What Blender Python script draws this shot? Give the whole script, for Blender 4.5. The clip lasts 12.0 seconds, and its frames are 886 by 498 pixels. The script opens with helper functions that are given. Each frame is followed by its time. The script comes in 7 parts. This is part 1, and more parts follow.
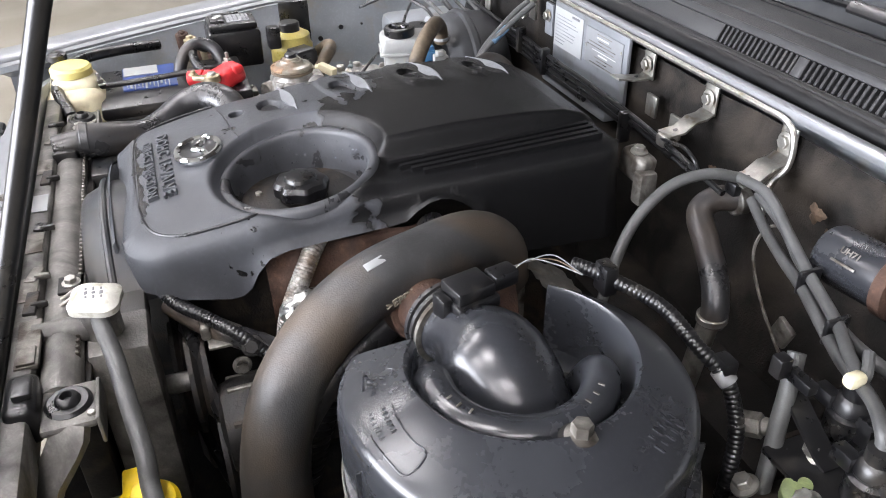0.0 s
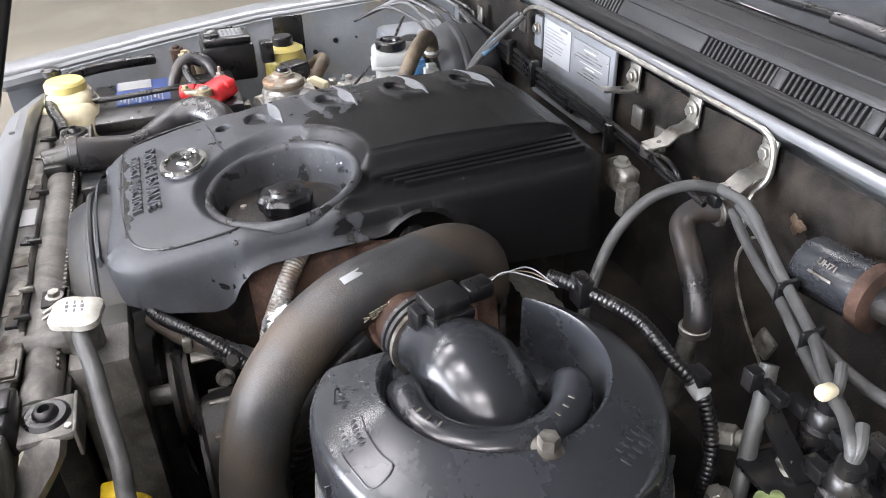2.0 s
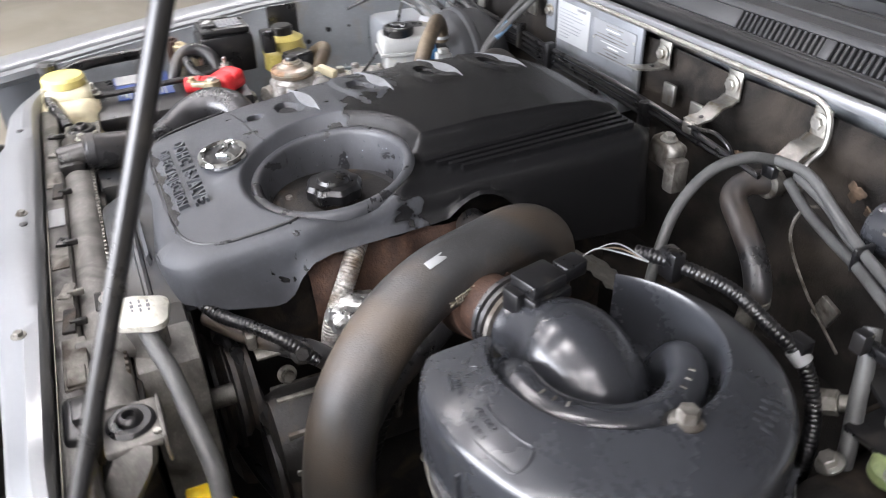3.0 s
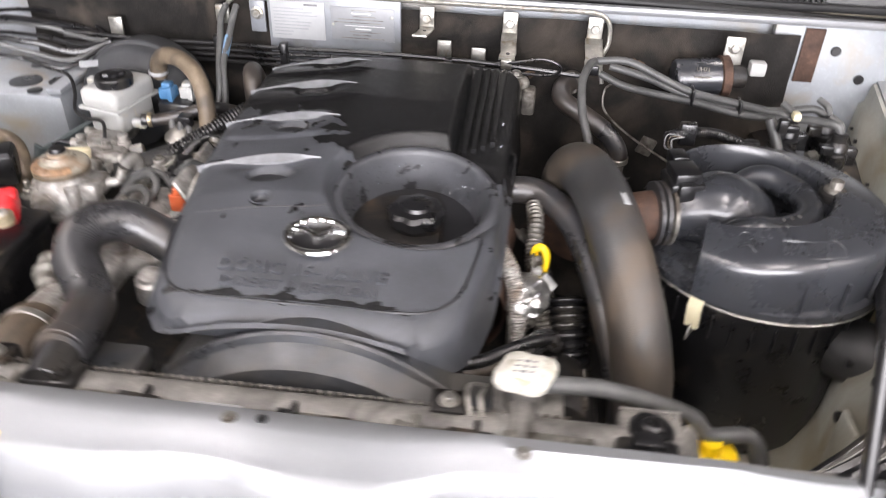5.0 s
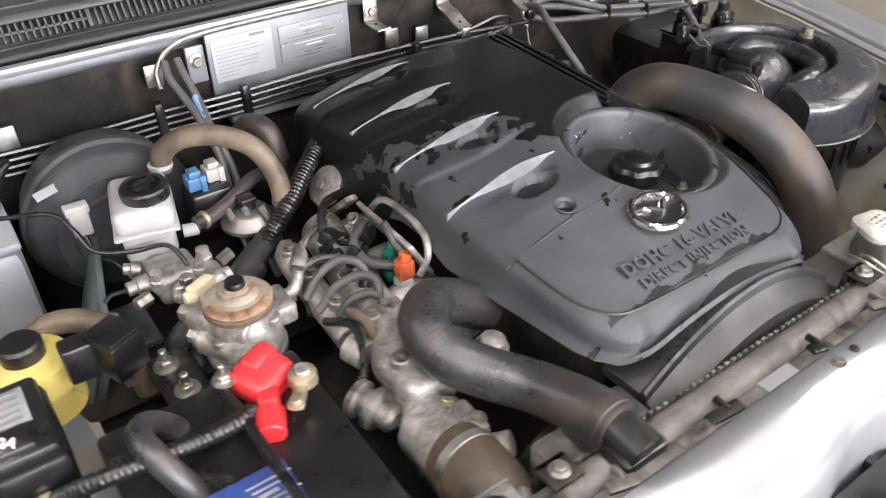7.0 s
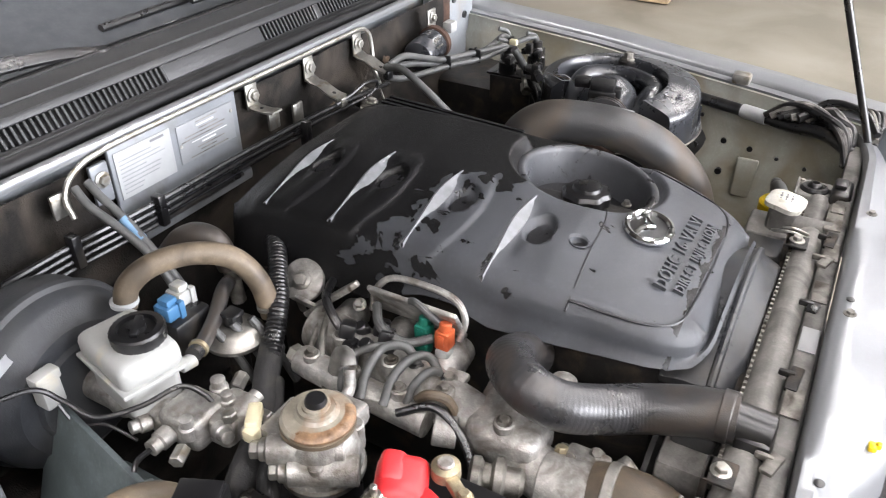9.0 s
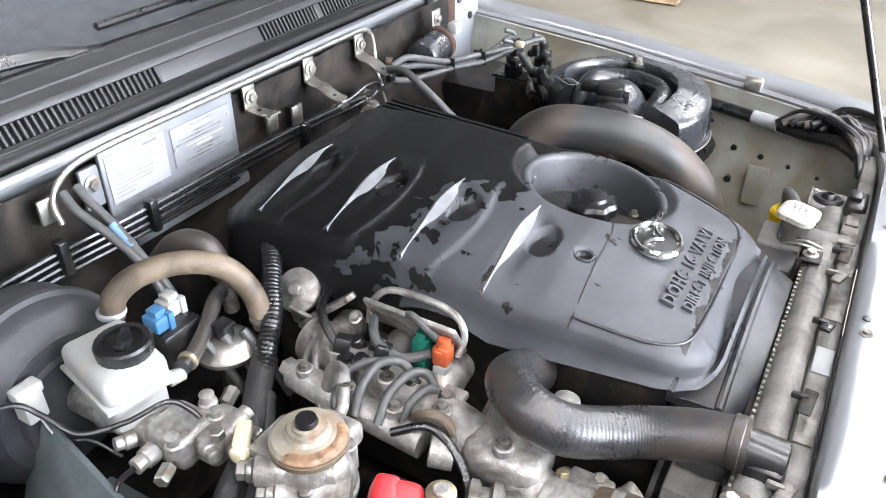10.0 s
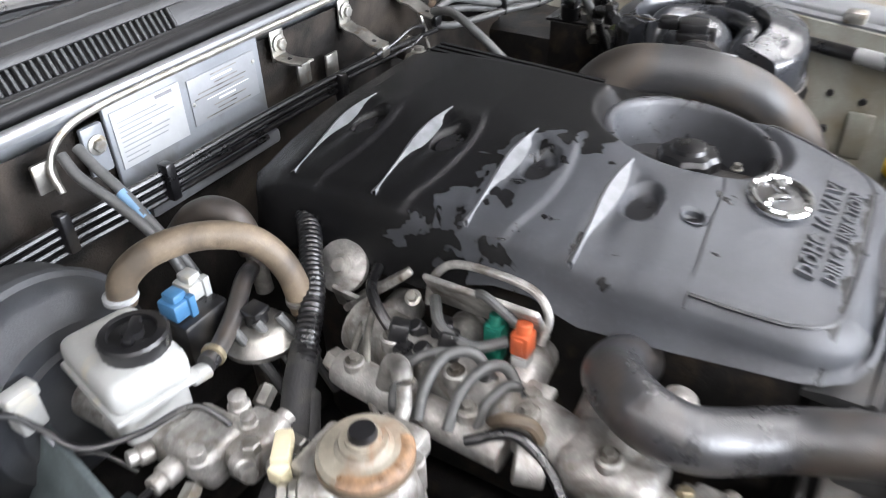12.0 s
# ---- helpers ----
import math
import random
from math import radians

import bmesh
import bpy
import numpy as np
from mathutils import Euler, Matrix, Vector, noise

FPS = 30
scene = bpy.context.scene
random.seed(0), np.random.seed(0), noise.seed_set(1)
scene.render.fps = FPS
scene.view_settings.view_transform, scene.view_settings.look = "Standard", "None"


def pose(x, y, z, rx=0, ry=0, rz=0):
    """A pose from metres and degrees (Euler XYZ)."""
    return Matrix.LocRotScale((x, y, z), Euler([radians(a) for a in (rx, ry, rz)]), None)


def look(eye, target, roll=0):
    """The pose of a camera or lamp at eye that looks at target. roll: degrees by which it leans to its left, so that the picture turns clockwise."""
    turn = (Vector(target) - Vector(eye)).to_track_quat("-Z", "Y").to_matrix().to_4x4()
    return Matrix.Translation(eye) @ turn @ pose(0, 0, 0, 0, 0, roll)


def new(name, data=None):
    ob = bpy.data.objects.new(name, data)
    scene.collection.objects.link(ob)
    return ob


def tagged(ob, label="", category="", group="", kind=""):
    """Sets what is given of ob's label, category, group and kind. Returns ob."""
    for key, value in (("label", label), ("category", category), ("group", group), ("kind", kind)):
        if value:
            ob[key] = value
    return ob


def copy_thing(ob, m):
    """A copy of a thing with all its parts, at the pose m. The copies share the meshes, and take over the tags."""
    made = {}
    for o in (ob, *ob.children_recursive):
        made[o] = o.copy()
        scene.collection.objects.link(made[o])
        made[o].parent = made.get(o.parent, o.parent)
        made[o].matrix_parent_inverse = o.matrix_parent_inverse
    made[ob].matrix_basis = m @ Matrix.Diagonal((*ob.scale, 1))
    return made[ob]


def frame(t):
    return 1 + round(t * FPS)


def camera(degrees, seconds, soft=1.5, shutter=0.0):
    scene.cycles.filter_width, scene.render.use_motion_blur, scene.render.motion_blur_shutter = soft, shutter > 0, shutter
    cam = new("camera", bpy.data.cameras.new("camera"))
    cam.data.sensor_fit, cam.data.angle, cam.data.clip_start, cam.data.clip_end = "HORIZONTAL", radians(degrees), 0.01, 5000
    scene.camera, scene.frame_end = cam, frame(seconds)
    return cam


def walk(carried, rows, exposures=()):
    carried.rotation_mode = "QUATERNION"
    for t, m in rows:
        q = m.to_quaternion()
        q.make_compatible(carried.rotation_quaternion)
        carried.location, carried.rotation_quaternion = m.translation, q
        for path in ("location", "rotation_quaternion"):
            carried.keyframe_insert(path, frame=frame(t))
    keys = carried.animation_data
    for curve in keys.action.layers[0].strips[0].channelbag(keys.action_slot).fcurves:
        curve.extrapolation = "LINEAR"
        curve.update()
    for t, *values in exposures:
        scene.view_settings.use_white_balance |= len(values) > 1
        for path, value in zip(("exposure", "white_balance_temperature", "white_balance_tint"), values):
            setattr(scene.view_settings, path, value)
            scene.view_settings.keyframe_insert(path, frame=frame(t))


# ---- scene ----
cam = camera(59.6, 12.0, soft=1.0, shutter=0.6)

PATH = [
    (0, (1.093, -0.096, 1.438), (-0.486, 0.481, 0.355), -0.9),
    (0.5, (1.094, -0.09, 1.439), (-0.486, 0.486, 0.358), -1.1),
    (1, (1.099, -0.087, 1.44), (-0.488, 0.485, 0.366), -1.0),
    (1.5, (1.097, -0.079, 1.439), (-0.494, 0.489, 0.368), -0.8),
    (2, (1.107, -0.065, 1.442), (-0.493, 0.497, 0.382), -1.5),
    (2.5, (1.113, -0.072, 1.428), (-0.492, 0.475, 0.368), -2.0),
    (2.7, (1.091, -0.11, 1.422), (-0.506, 0.455, 0.358), -1.8),
    (4.3, (0.654, -0.612, 1.43), (-0.01, 0.904, 0.308), 1.7),
    (4.5, (0.548, -0.673, 1.439), (0.02, 0.895, 0.315), 2.6),
    (5, (0.292, -0.798, 1.48), (0.12, 0.841, 0.348), 1.8),
    (5.2, (0.195, -0.815, 1.492), (0.102, 0.827, 0.354), -0.4),
    (5.5, (0.032, -0.783, 1.487), (0.141, 0.864, 0.357), -1.3),
    (5.8, (-0.101, -0.711, 1.477), (0.208, 0.927, 0.371), -2.9),
    (6, (-0.198, -0.682, 1.489), (0.231, 0.913, 0.36), -1.9),
    (6.5, (-0.424, -0.598, 1.483), (0.342, 0.841, 0.325), -1.6),
    (6.7, (-0.484, -0.584, 1.488), (0.344, 0.806, 0.312), -1.4),
    (8.3, (-0.799, -0.308, 1.482), (0.597, 0.578, 0.357), 2.1),
    (8.5, (-0.802, -0.294, 1.492), (0.633, 0.532, 0.37), 1.9),
    (9, (-0.815, -0.265, 1.513), (0.646, 0.555, 0.421), 0.0),
    (9.5, (-0.795, -0.249, 1.506), (0.659, 0.597, 0.424), 0.8),
    (10, (-0.778, -0.252, 1.507), (0.675, 0.579, 0.411), 0.4),
    (10.5, (-0.771, -0.255, 1.506), (0.674, 0.584, 0.406), -0.5),
    (11, (-0.779, -0.257, 1.498), (0.65, 0.611, 0.4), -1.3),
    (11.5, (-0.776, -0.232, 1.468), (0.643, 0.603, 0.332), -1.3),
    (12, (-0.681, -0.142, 1.41), (0.696, 0.73, 0.252), -2.1),
]
walk(cam, [(t, look(eye, target, roll)) for t, eye, target, roll in PATH],
     [(0.0, 0.55, 6300, 16), (2.7, 0.57, 6300, 16), (4.3, 0.4, 6700, 18), (6.7, 0.4, 6700, 19), (8.3, 0.53, 6500, 16), (9.2, 0.57, 6450, 15), (10.0, 1.0, 6150, 14), (10.7, 1.1, 6150, 14), (11.1, 1.03, 6200, 14), (11.5, 0.45, 6230, 15), (12.0, 0.72, 6250, 14)])

# ---------- world and light ----------
world = bpy.data.worlds.new("world")
scene.world = world
world.use_nodes = True
world.node_tree.nodes["Background"].inputs[0].default_value = (0.9, 0.95, 1.0, 1)
world.node_tree.nodes["Background"].inputs[1].default_value = 7.0


def area_lamp(name, loc, target, sx, sy, power, colour):
    data = bpy.data.lights.new(name, "AREA")
    data.shape, data.size, data.size_y, data.energy, data.color = "RECTANGLE", sx, sy, power, colour
    ob = new(name, data)
    ob.matrix_world = look(loc, target)
    return ob


# ---------- materials ----------
def mat(name, col, rough=0.5, metal=0.0, var=0.25, scale=40.0, bump=0.15, fine=600.0,
        spot=None, spot_scale=18.0, spot_at=0.58, spot_soft=0.06, spot_rough=None, coat=0.0, spec=0.5, trans=0.0):
    """Procedural surface: base colour with broad and fine variation, optional stains of another colour."""
    m = bpy.data.materials.new(name)
    m.use_nodes = True
    nt = m.node_tree
    n, l = nt.nodes, nt.links
    b = n["Principled BSDF"]
    b.inputs["Metallic"].default_value = metal
    b.inputs["Coat Weight"].default_value = coat
    b.inputs["Coat Roughness"].default_value = 0.08
    b.inputs["Specular IOR Level"].default_value = spec
    b.inputs["Transmission Weight"].default_value = trans
    tc = n.new("ShaderNodeTexCoord")

    def noise_node(s, detail):
        t = n.new("ShaderNodeTexNoise")
        t.inputs["Scale"].default_value = s
        t.inputs["Detail"].default_value = detail
        l.new(tc.outputs["Object"], t.inputs["Vector"])
        return t

    broad, small = noise_node(scale, 4.0), noise_node(fine, 2.0)
    ramp = n.new("ShaderNodeMapRange")
    ramp.inputs["From Min"].default_value, ramp.inputs["From Max"].default_value = 0.3, 0.7
    ramp.inputs["To Min"].default_value, ramp.inputs["To Max"].default_value = 1 - var, 1 + var
    l.new(broad.outputs["Fac"], ramp.inputs["Value"])
    ramp2 = n.new("ShaderNodeMapRange")
    ramp2.inputs["To Min"].default_value, ramp2.inputs["To Max"].default_value = 1 - var * 0.5, 1 + var * 0.5
    l.new(small.outputs["Fac"], ramp2.inputs["Value"])
    mul = n.new("ShaderNodeMath")
    mul.operation = "MULTIPLY"
    l.new(ramp.outputs[0], mul.inputs[0])
    l.new(ramp2.outputs[0], mul.inputs[1])
    speck = noise_node(170.0, 5.0)
    ramp3 = n.new("ShaderNodeMapRange")
    ramp3.inputs["From Min"].default_value, ramp3.inputs["From Max"].default_value = 0.52, 0.72
    ramp3.inputs["To Min"].default_value, ramp3.inputs["To Max"].default_value = 1.0, 1 + 0.8 * var
    l.new(speck.outputs["Fac"], ramp3.inputs["Value"])
    mul3 = n.new("ShaderNodeMath")
    mul3.operation = "MULTIPLY"
    l.new(mul.outputs[0], mul3.inputs[0])
    l.new(ramp3.outputs[0], mul3.inputs[1])
    tint = n.new("ShaderNodeVectorMath")
    tint.operation = "SCALE"
    tint.inputs[0].default_value = col
    l.new(mul3.outputs[0], tint.inputs["Scale"])
    colour = tint.outputs[0]
    rr = n.new("ShaderNodeMapRange")
    rr.inputs["From Min"].default_value, rr.inputs["From Max"].default_value = 0.3, 0.7
    rr.inputs["To Min"].default_value, rr.inputs["To Max"].default_value = max(0.02, rough - 0.04), min(1, rough + 0.04)
    l.new(broad.outputs["Fac"], rr.inputs["Value"])
    fleck = n.new("ShaderNodeMath")
    fleck.operation = "MULTIPLY_ADD"
    l.new(speck.outputs["Fac"], fleck.inputs[0])
    fleck.inputs[1].default_value, fleck.inputs[2].default_value = 0.10 * min(1.0, 3 * var), -0.05 * min(1.0, 3 * var)
    total = n.new("ShaderNodeMath")
    total.use_clamp = True
    l.new(rr.outputs[0], total.inputs[0])
    l.new(fleck.outputs[0], total.inputs[1])
    rough_out = total.outputs[0]
    if spot is not None:
        st = noise_node(spot_scale, 5.0)
        st.inputs["Distortion"].default_value = 0.6
        edge = n.new("ShaderNodeMapRange")
        edge.inputs["From Min"].default_value, edge.inputs["From Max"].default_value = spot_at - spot_soft, spot_at + spot_soft
        l.new(st.outputs["Fac"], edge.inputs["Value"])
        mix = n.new("ShaderNodeMix")
        mix.data_type = "RGBA"
        l.new(edge.outputs[0], mix.inputs["Factor"])
        l.new(colour, mix.inputs["A"])
        mix.inputs["B"].default_value = (*spot, 1)
        colour = mix.outputs["Result"]
        if spot_rough is not None:
            mr = n.new("ShaderNodeMix")
            l.new(edge.outputs[0], mr.inputs["Factor"])
            l.new(rough_out, mr.inputs["A"])
            mr.inputs["B"].default_value = spot_rough
            rough_out = mr.outputs["Result"]
    l.new(colour, b.inputs["Base Color"])
    l.new(rough_out, b.inputs["Roughness"])
    if bump > 0:
        bn = n.new("ShaderNodeBump")
        bn.inputs["Strength"].default_value = bump
        bn.inputs["Distance"].default_value = 0.001
        l.new(small.outputs["Fac"], bn.inputs["Height"])
        l.new(bn.outputs[0], b.inputs["Normal"])
    return m


def glow(name, col, strength):
    m = bpy.data.materials.new(name)
    m.use_nodes = True
    nt = m.node_tree
    nt.nodes.clear()
    e, o = nt.nodes.new("ShaderNodeEmission"), nt.nodes.new("ShaderNodeOutputMaterial")
    e.inputs[0].default_value, e.inputs[1].default_value = (*col, 1), strength
    nt.links.new(e.outputs[0], o.inputs[0])
    return m


def cover_material():
    """Dry grey plastic that is soaked dark over its rear half, with drying patches."""
    m = mat("cover_plastic", (0.049, 0.052, 0.059), 0.42, var=0.2, scale=16, bump=0.4, fine=1500, spec=0.55)
    nt = m.node_tree
    n, l = nt.nodes, nt.links
    b = n["Principled BSDF"]
    dry, dry_rough = b.inputs["Base Color"].links[0].from_socket, b.inputs["Roughness"].links[0].from_socket
    tc = n.new("ShaderNodeTexCoord")
    xyz = n.new("ShaderNodeSeparateXYZ")
    l.new(tc.outputs["Object"], xyz.inputs[0])

    def math_node(op, a, bval):
        t = n.new("ShaderNodeMath")
        t.operation = op
        for k, v in enumerate((a, bval)):
            if isinstance(v, (int, float)):
                t.inputs[k].default_value = v
            else:
                l.new(v, t.inputs[k])
        return t.outputs[0]

    def noise_at(scale, detail, distortion):
        t = n.new("ShaderNodeTexNoise")
        t.inputs["Scale"].default_value, t.inputs["Detail"].default_value, t.inputs["Distortion"].default_value = scale, detail, distortion
        l.new(tc.outputs["Object"], t.inputs["Vector"])
        return t.outputs["Fac"]

    big, patch = noise_at(21.0, 3.0, 0.5), noise_at(26.0, 4.0, 0.8)
    # soaked over the rear; the front plate and the louvred side have dried, in patches
    bound = n.new("ShaderNodeMapRange")
    bound.interpolation_type = "SMOOTHSTEP"
    bound.inputs["From Min"].default_value, bound.inputs["From Max"].default_value = 0.0, 0.075
    bound.inputs["To Min"].default_value, bound.inputs["To Max"].default_value = 0.185, 0.095
    l.new(xyz.outputs["X"], bound.inputs["Value"])
    amount = n.new("ShaderNodeMapRange")
    amount.inputs["From Min"].default_value, amount.inputs["From Max"].default_value = 0.01, 0.075
    amount.inputs["To Min"].default_value, amount.inputs["To Max"].default_value = 0.60, 0.14
    l.new(xyz.outputs["X"], amount.inputs["Value"])
    soak = math_node("SUBTRACT", xyz.outputs["Y"], bound.outputs[0])
    soak = math_node("ADD", soak, math_node("MULTIPLY", math_node("SUBTRACT", big, 0.5), amount.outputs[0]))
    edge = n.new("ShaderNodeMapRange")
    edge.inputs["From Min"].default_value, edge.inputs["From Max"].default_value = -0.004, 0.006
    l.new(soak, edge.inputs["Value"])
    # a wet band along the front rim of the plate
    rim = math_node("SUBTRACT", math_node("MULTIPLY", xyz.outputs["Y"], -1.0), math_node("MULTIPLY", math_node("SUBTRACT", 0.62, patch), 0.06))
    rim_edge = n.new("ShaderNodeMapRange")
    rim_edge.inputs["From Min"].default_value, rim_edge.inputs["From Max"].default_value = 0.150, 0.1515
    l.new(rim, rim_edge.inputs["Value"])
    low = math_node("MULTIPLY", math_node("GREATER_THAN", xyz.outputs["Y"], -0.163), math_node("LESS_THAN", xyz.outputs["X"], 0.19))
    spots = n.new("ShaderNodeMapRange")
    spots.inputs["From Min"].default_value, spots.inputs["From Max"].default_value = 0.665, 0.68
    l.new(math_node("MAXIMUM", patch, math_node("MULTIPLY", math_node("MULTIPLY", rim_edge.outputs[0], low), 0.8)), spots.inputs["Value"])
    wet = math_node("MAXIMUM", edge.outputs[0], spots.outputs[0])
    mix = n.new("ShaderNodeMix")
    mix.data_type = "RGBA"
    l.new(wet, mix.inputs["Factor"])
    l.new(dry, mix.inputs["A"])
    mix.inputs["B"].default_value = (0.0085, 0.0085, 0.0092, 1)
    l.new(mix.outputs["Result"], b.inputs["Base Color"])
    mr = n.new("ShaderNodeMix")
    l.new(wet, mr.inputs["Factor"])
    l.new(dry_rough, mr.inputs["A"])
    mr.inputs["B"].default_value = 0.25
    ms = n.new("ShaderNodeMix")
    l.new(wet, ms.inputs["Factor"])
    ms.inputs["A"].default_value, ms.inputs["B"].default_value = 0.5, 0.36
    l.new(ms.outputs["Result"], b.inputs["Specular IOR Level"])
    l.new(mr.outputs["Result"], b.inputs["Roughness"])
    return m


M_COVER = cover_material()
M_RING = mat("ring_plastic", (0.050, 0.052, 0.058), 0.42, var=0.15, scale=25, bump=0.3, fine=1200, spot=(0.022, 0.022, 0.024), spot_scale=22, spot_at=0.60, spot_soft=0.03, spot_rough=0.2)
# near-black cover plastic; in louvre pockets and grommet hole it includes painted shade
M_COVERDARK = mat("cover_dark", (0.016, 0.016, 0.018), 0.3, var=0.2, scale=20, bump=0.25, fine=1400)
# cover grey made paler: the light on the louvre faces is in the colour
M_LOUVRE = mat("louvre_lit_grey", (0.17, 0.175, 0.185), 0.38, var=0.2, scale=60, bump=0.3, fine=900)
M_BLACK = mat("black_plastic", (0.008, 0.008, 0.009), 0.30, var=0.3, scale=30, bump=0.1, fine=900, spec=0.7,
              spot=(0.035, 0.032, 0.028), spot_scale=22, spot_at=0.64, spot_soft=0.08)
M_GLOSS = mat("gloss_black_plastic", (0.028, 0.030, 0.035), 0.27, var=0.16, scale=12, bump=0.05, fine=900, spec=0.85)
M_SHROUD = mat("shroud_plastic", (0.030, 0.032, 0.036), 0.30, var=0.35, scale=22, bump=0.2, fine=900, spec=0.6,
               spot=(0.060, 0.056, 0.050), spot_scale=14, spot_at=0.60, spot_soft=0.12, spot_rough=0.55)
M_BOOSTER = mat("dusty_black_steel", (0.018, 0.020, 0.024), 0.48, var=0.35, scale=18, bump=0.3, fine=500,
                spot=(0.048, 0.050, 0.052), spot_scale=12, spot_at=0.57, spot_soft=0.14, spot_rough=0.65)
M_RUBBER = mat("rubber_hose", (0.028, 0.028, 0.030), 0.29, var=0.25, scale=25, bump=0.25, fine=700, spec=0.75,
               spot=(0.07, 0.05, 0.033), spot_scale=9, spot_at=0.62, spot_soft=0.12, spot_rough=0.7)
M_DIRTY = mat("oily_metal", (0.013, 0.012, 0.0115), 0.55, metal=0.1, var=0.5, scale=35, bump=0.6, fine=300,
              spot=(0.055, 0.04, 0.028), spot_scale=25, spot_at=0.6, spot_soft=0.1)
M_ALU = mat("cast_aluminium", (0.46, 0.45, 0.43), 0.47, metal=0.7, var=0.35, scale=40, bump=0.5, fine=500,
            spot=(0.13, 0.105, 0.08), spot_scale=34, spot_at=0.60, spot_soft=0.16, spot_rough=0.75)
M_STEEL = mat("zinc_steel", (0.42, 0.41, 0.38), 0.4, metal=0.9, var=0.2, scale=60, bump=0.3, fine=600,
              spot=(0.25, 0.2, 0.13), spot_scale=40, spot_at=0.66, spot_soft=0.1)
M_PLATE = mat("plate_paint", (0.20, 0.212, 0.23), 0.35, metal=0.15, var=0.08, scale=15, bump=0.1, spot=(0.13, 0.13, 0.125), spot_scale=14, spot_at=0.60, spot_soft=0.1)
M_BRAID = mat("braided_sleeve", (0.33, 0.32, 0.30), 0.5, metal=0.35, var=0.5, scale=220, bump=0.8, fine=900, spot=(0.14, 0.10, 0.07), spot_scale=30, spot_at=0.58, spot_soft=0.12)
M_FOIL = mat("crumpled_foil", (0.55, 0.55, 0.54), 0.30, metal=0.9, var=0.2, scale=60, bump=0.6, fine=300)
M_TAPE = mat("cloth_tape", (0.020, 0.020, 0.021), 0.6, var=0.3, scale=60, bump=0.6, fine=400, spot=(0.05, 0.046, 0.04), spot_scale=25, spot_at=0.6, spot_soft=0.1)
M_DUSTY = mat("dusty_plastic", (0.175, 0.168, 0.157), 0.5, var=0.35, scale=30, bump=0.4, fine=400, spot=(0.045, 0.042, 0.038), spot_scale=18, spot_at=0.57, spot_soft=0.1)
M_BROWNHOSE = mat("brown_dusty_rubber", (0.045, 0.036, 0.028), 0.5, var=0.4, scale=30, bump=0.4, fine=500, spot=(0.11, 0.08, 0.05), spot_scale=16, spot_at=0.55, spot_soft=0.12)
M_PALEYELLOW = mat("pale_yellow_plastic", (0.70, 0.60, 0.22), 0.4, var=0.1, scale=20, bump=0.08)
M_DULL = mat("dull_zinc", (0.22, 0.21, 0.19), 0.5, metal=0.6, var=0.3, scale=50, bump=0.4, spot=(0.06, 0.05, 0.04), spot_scale=35, spot_at=0.55, spot_soft=0.1)
M_SEAL = mat("black_seal_rubber", (0.007, 0.007, 0.0075), 0.5, var=0.3, scale=30, bump=0.2, spec=0.35)
M_COWL = mat("cowl_plastic", (0.024, 0.025, 0.027), 0.46, var=0.12, scale=10, bump=0.3, fine=1200, spot=(0.045, 0.045, 0.045), spot_scale=7, spot_at=0.6, spot_soft=0.2)
M_CHROME = mat("chrome", (0.85, 0.85, 0.86), 0.08, metal=1.0, var=0.05, bump=0.0)
M_SILVER = mat("silver_paint", (0.255, 0.264, 0.278), 0.36, metal=0.45, var=0.05, scale=8, bump=0.06, fine=2500, coat=0.4)
M_BAYGREY = mat("bay_paint", (0.26, 0.278, 0.297), 0.42, metal=0.1, var=0.14, scale=9, bump=0.15, fine=900,
                spot=(0.26, 0.22, 0.16), spot_scale=10, spot_at=0.64, spot_soft=0.12)
M_BAYDUST = mat("dusty_bay_paint", (0.33, 0.335, 0.30), 0.5, metal=0.05, var=0.16, scale=7, bump=0.2, fine=700,
                 spot=(0.22, 0.19, 0.13), spot_scale=8, spot_at=0.56, spot_soft=0.16)
M_DUCT = mat("dusty_duct_rubber", (0.036, 0.036, 0.037), 0.40, var=0.3, scale=18, bump=0.35, fine=600, spec=0.7,
             spot=(0.080, 0.058, 0.038), spot_scale=8, spot_at=0.575, spot_soft=0.14, spot_rough=0.7)
M_FIREWALL = mat("insulation_felt", (0.0125, 0.0112, 0.0102), 0.85, spec=0.25, var=0.5, scale=26, bump=1.0, fine=420,
                 spot=(0.055, 0.045, 0.036), spot_scale=10, spot_at=0.6, spot_soft=0.12)
M_WHITE = mat("white_plastic", (0.36, 0.365, 0.355), 0.4, var=0.06, scale=25, bump=0.08,
              spot=(0.5, 0.44, 0.3), spot_scale=22, spot_at=0.68, spot_soft=0.1)
M_CREAM = mat("cream_plastic", (0.72, 0.66, 0.46), 0.42, var=0.1, scale=20, bump=0.08,
              spot=(0.4, 0.33, 0.2), spot_scale=16, spot_at=0.66, spot_soft=0.12)
M_AMBER = mat("amber_fluid_plastic", (0.50, 0.42, 0.12), 0.3, var=0.2, scale=20, bump=0.05)
M_TANPLASTIC = mat("aged_clear_plastic", (0.27, 0.245, 0.20), 0.22, var=0.2, scale=30, bump=0.05,
                   spot=(0.22, 0.10, 0.04), spot_scale=26, spot_at=0.67, spot_soft=0.12)
M_RED = mat("red_rubber", (0.62, 0.03, 0.035), 0.38, var=0.15, scale=30, bump=0.15)
M_YELLOW = mat("yellow_plastic", (0.85, 0.58, 0.01), 0.38, var=0.1, scale=30, bump=0.1)
M_ORANGE = mat("orange_plastic", (0.52, 0.11, 0.04), 0.4, var=0.15)
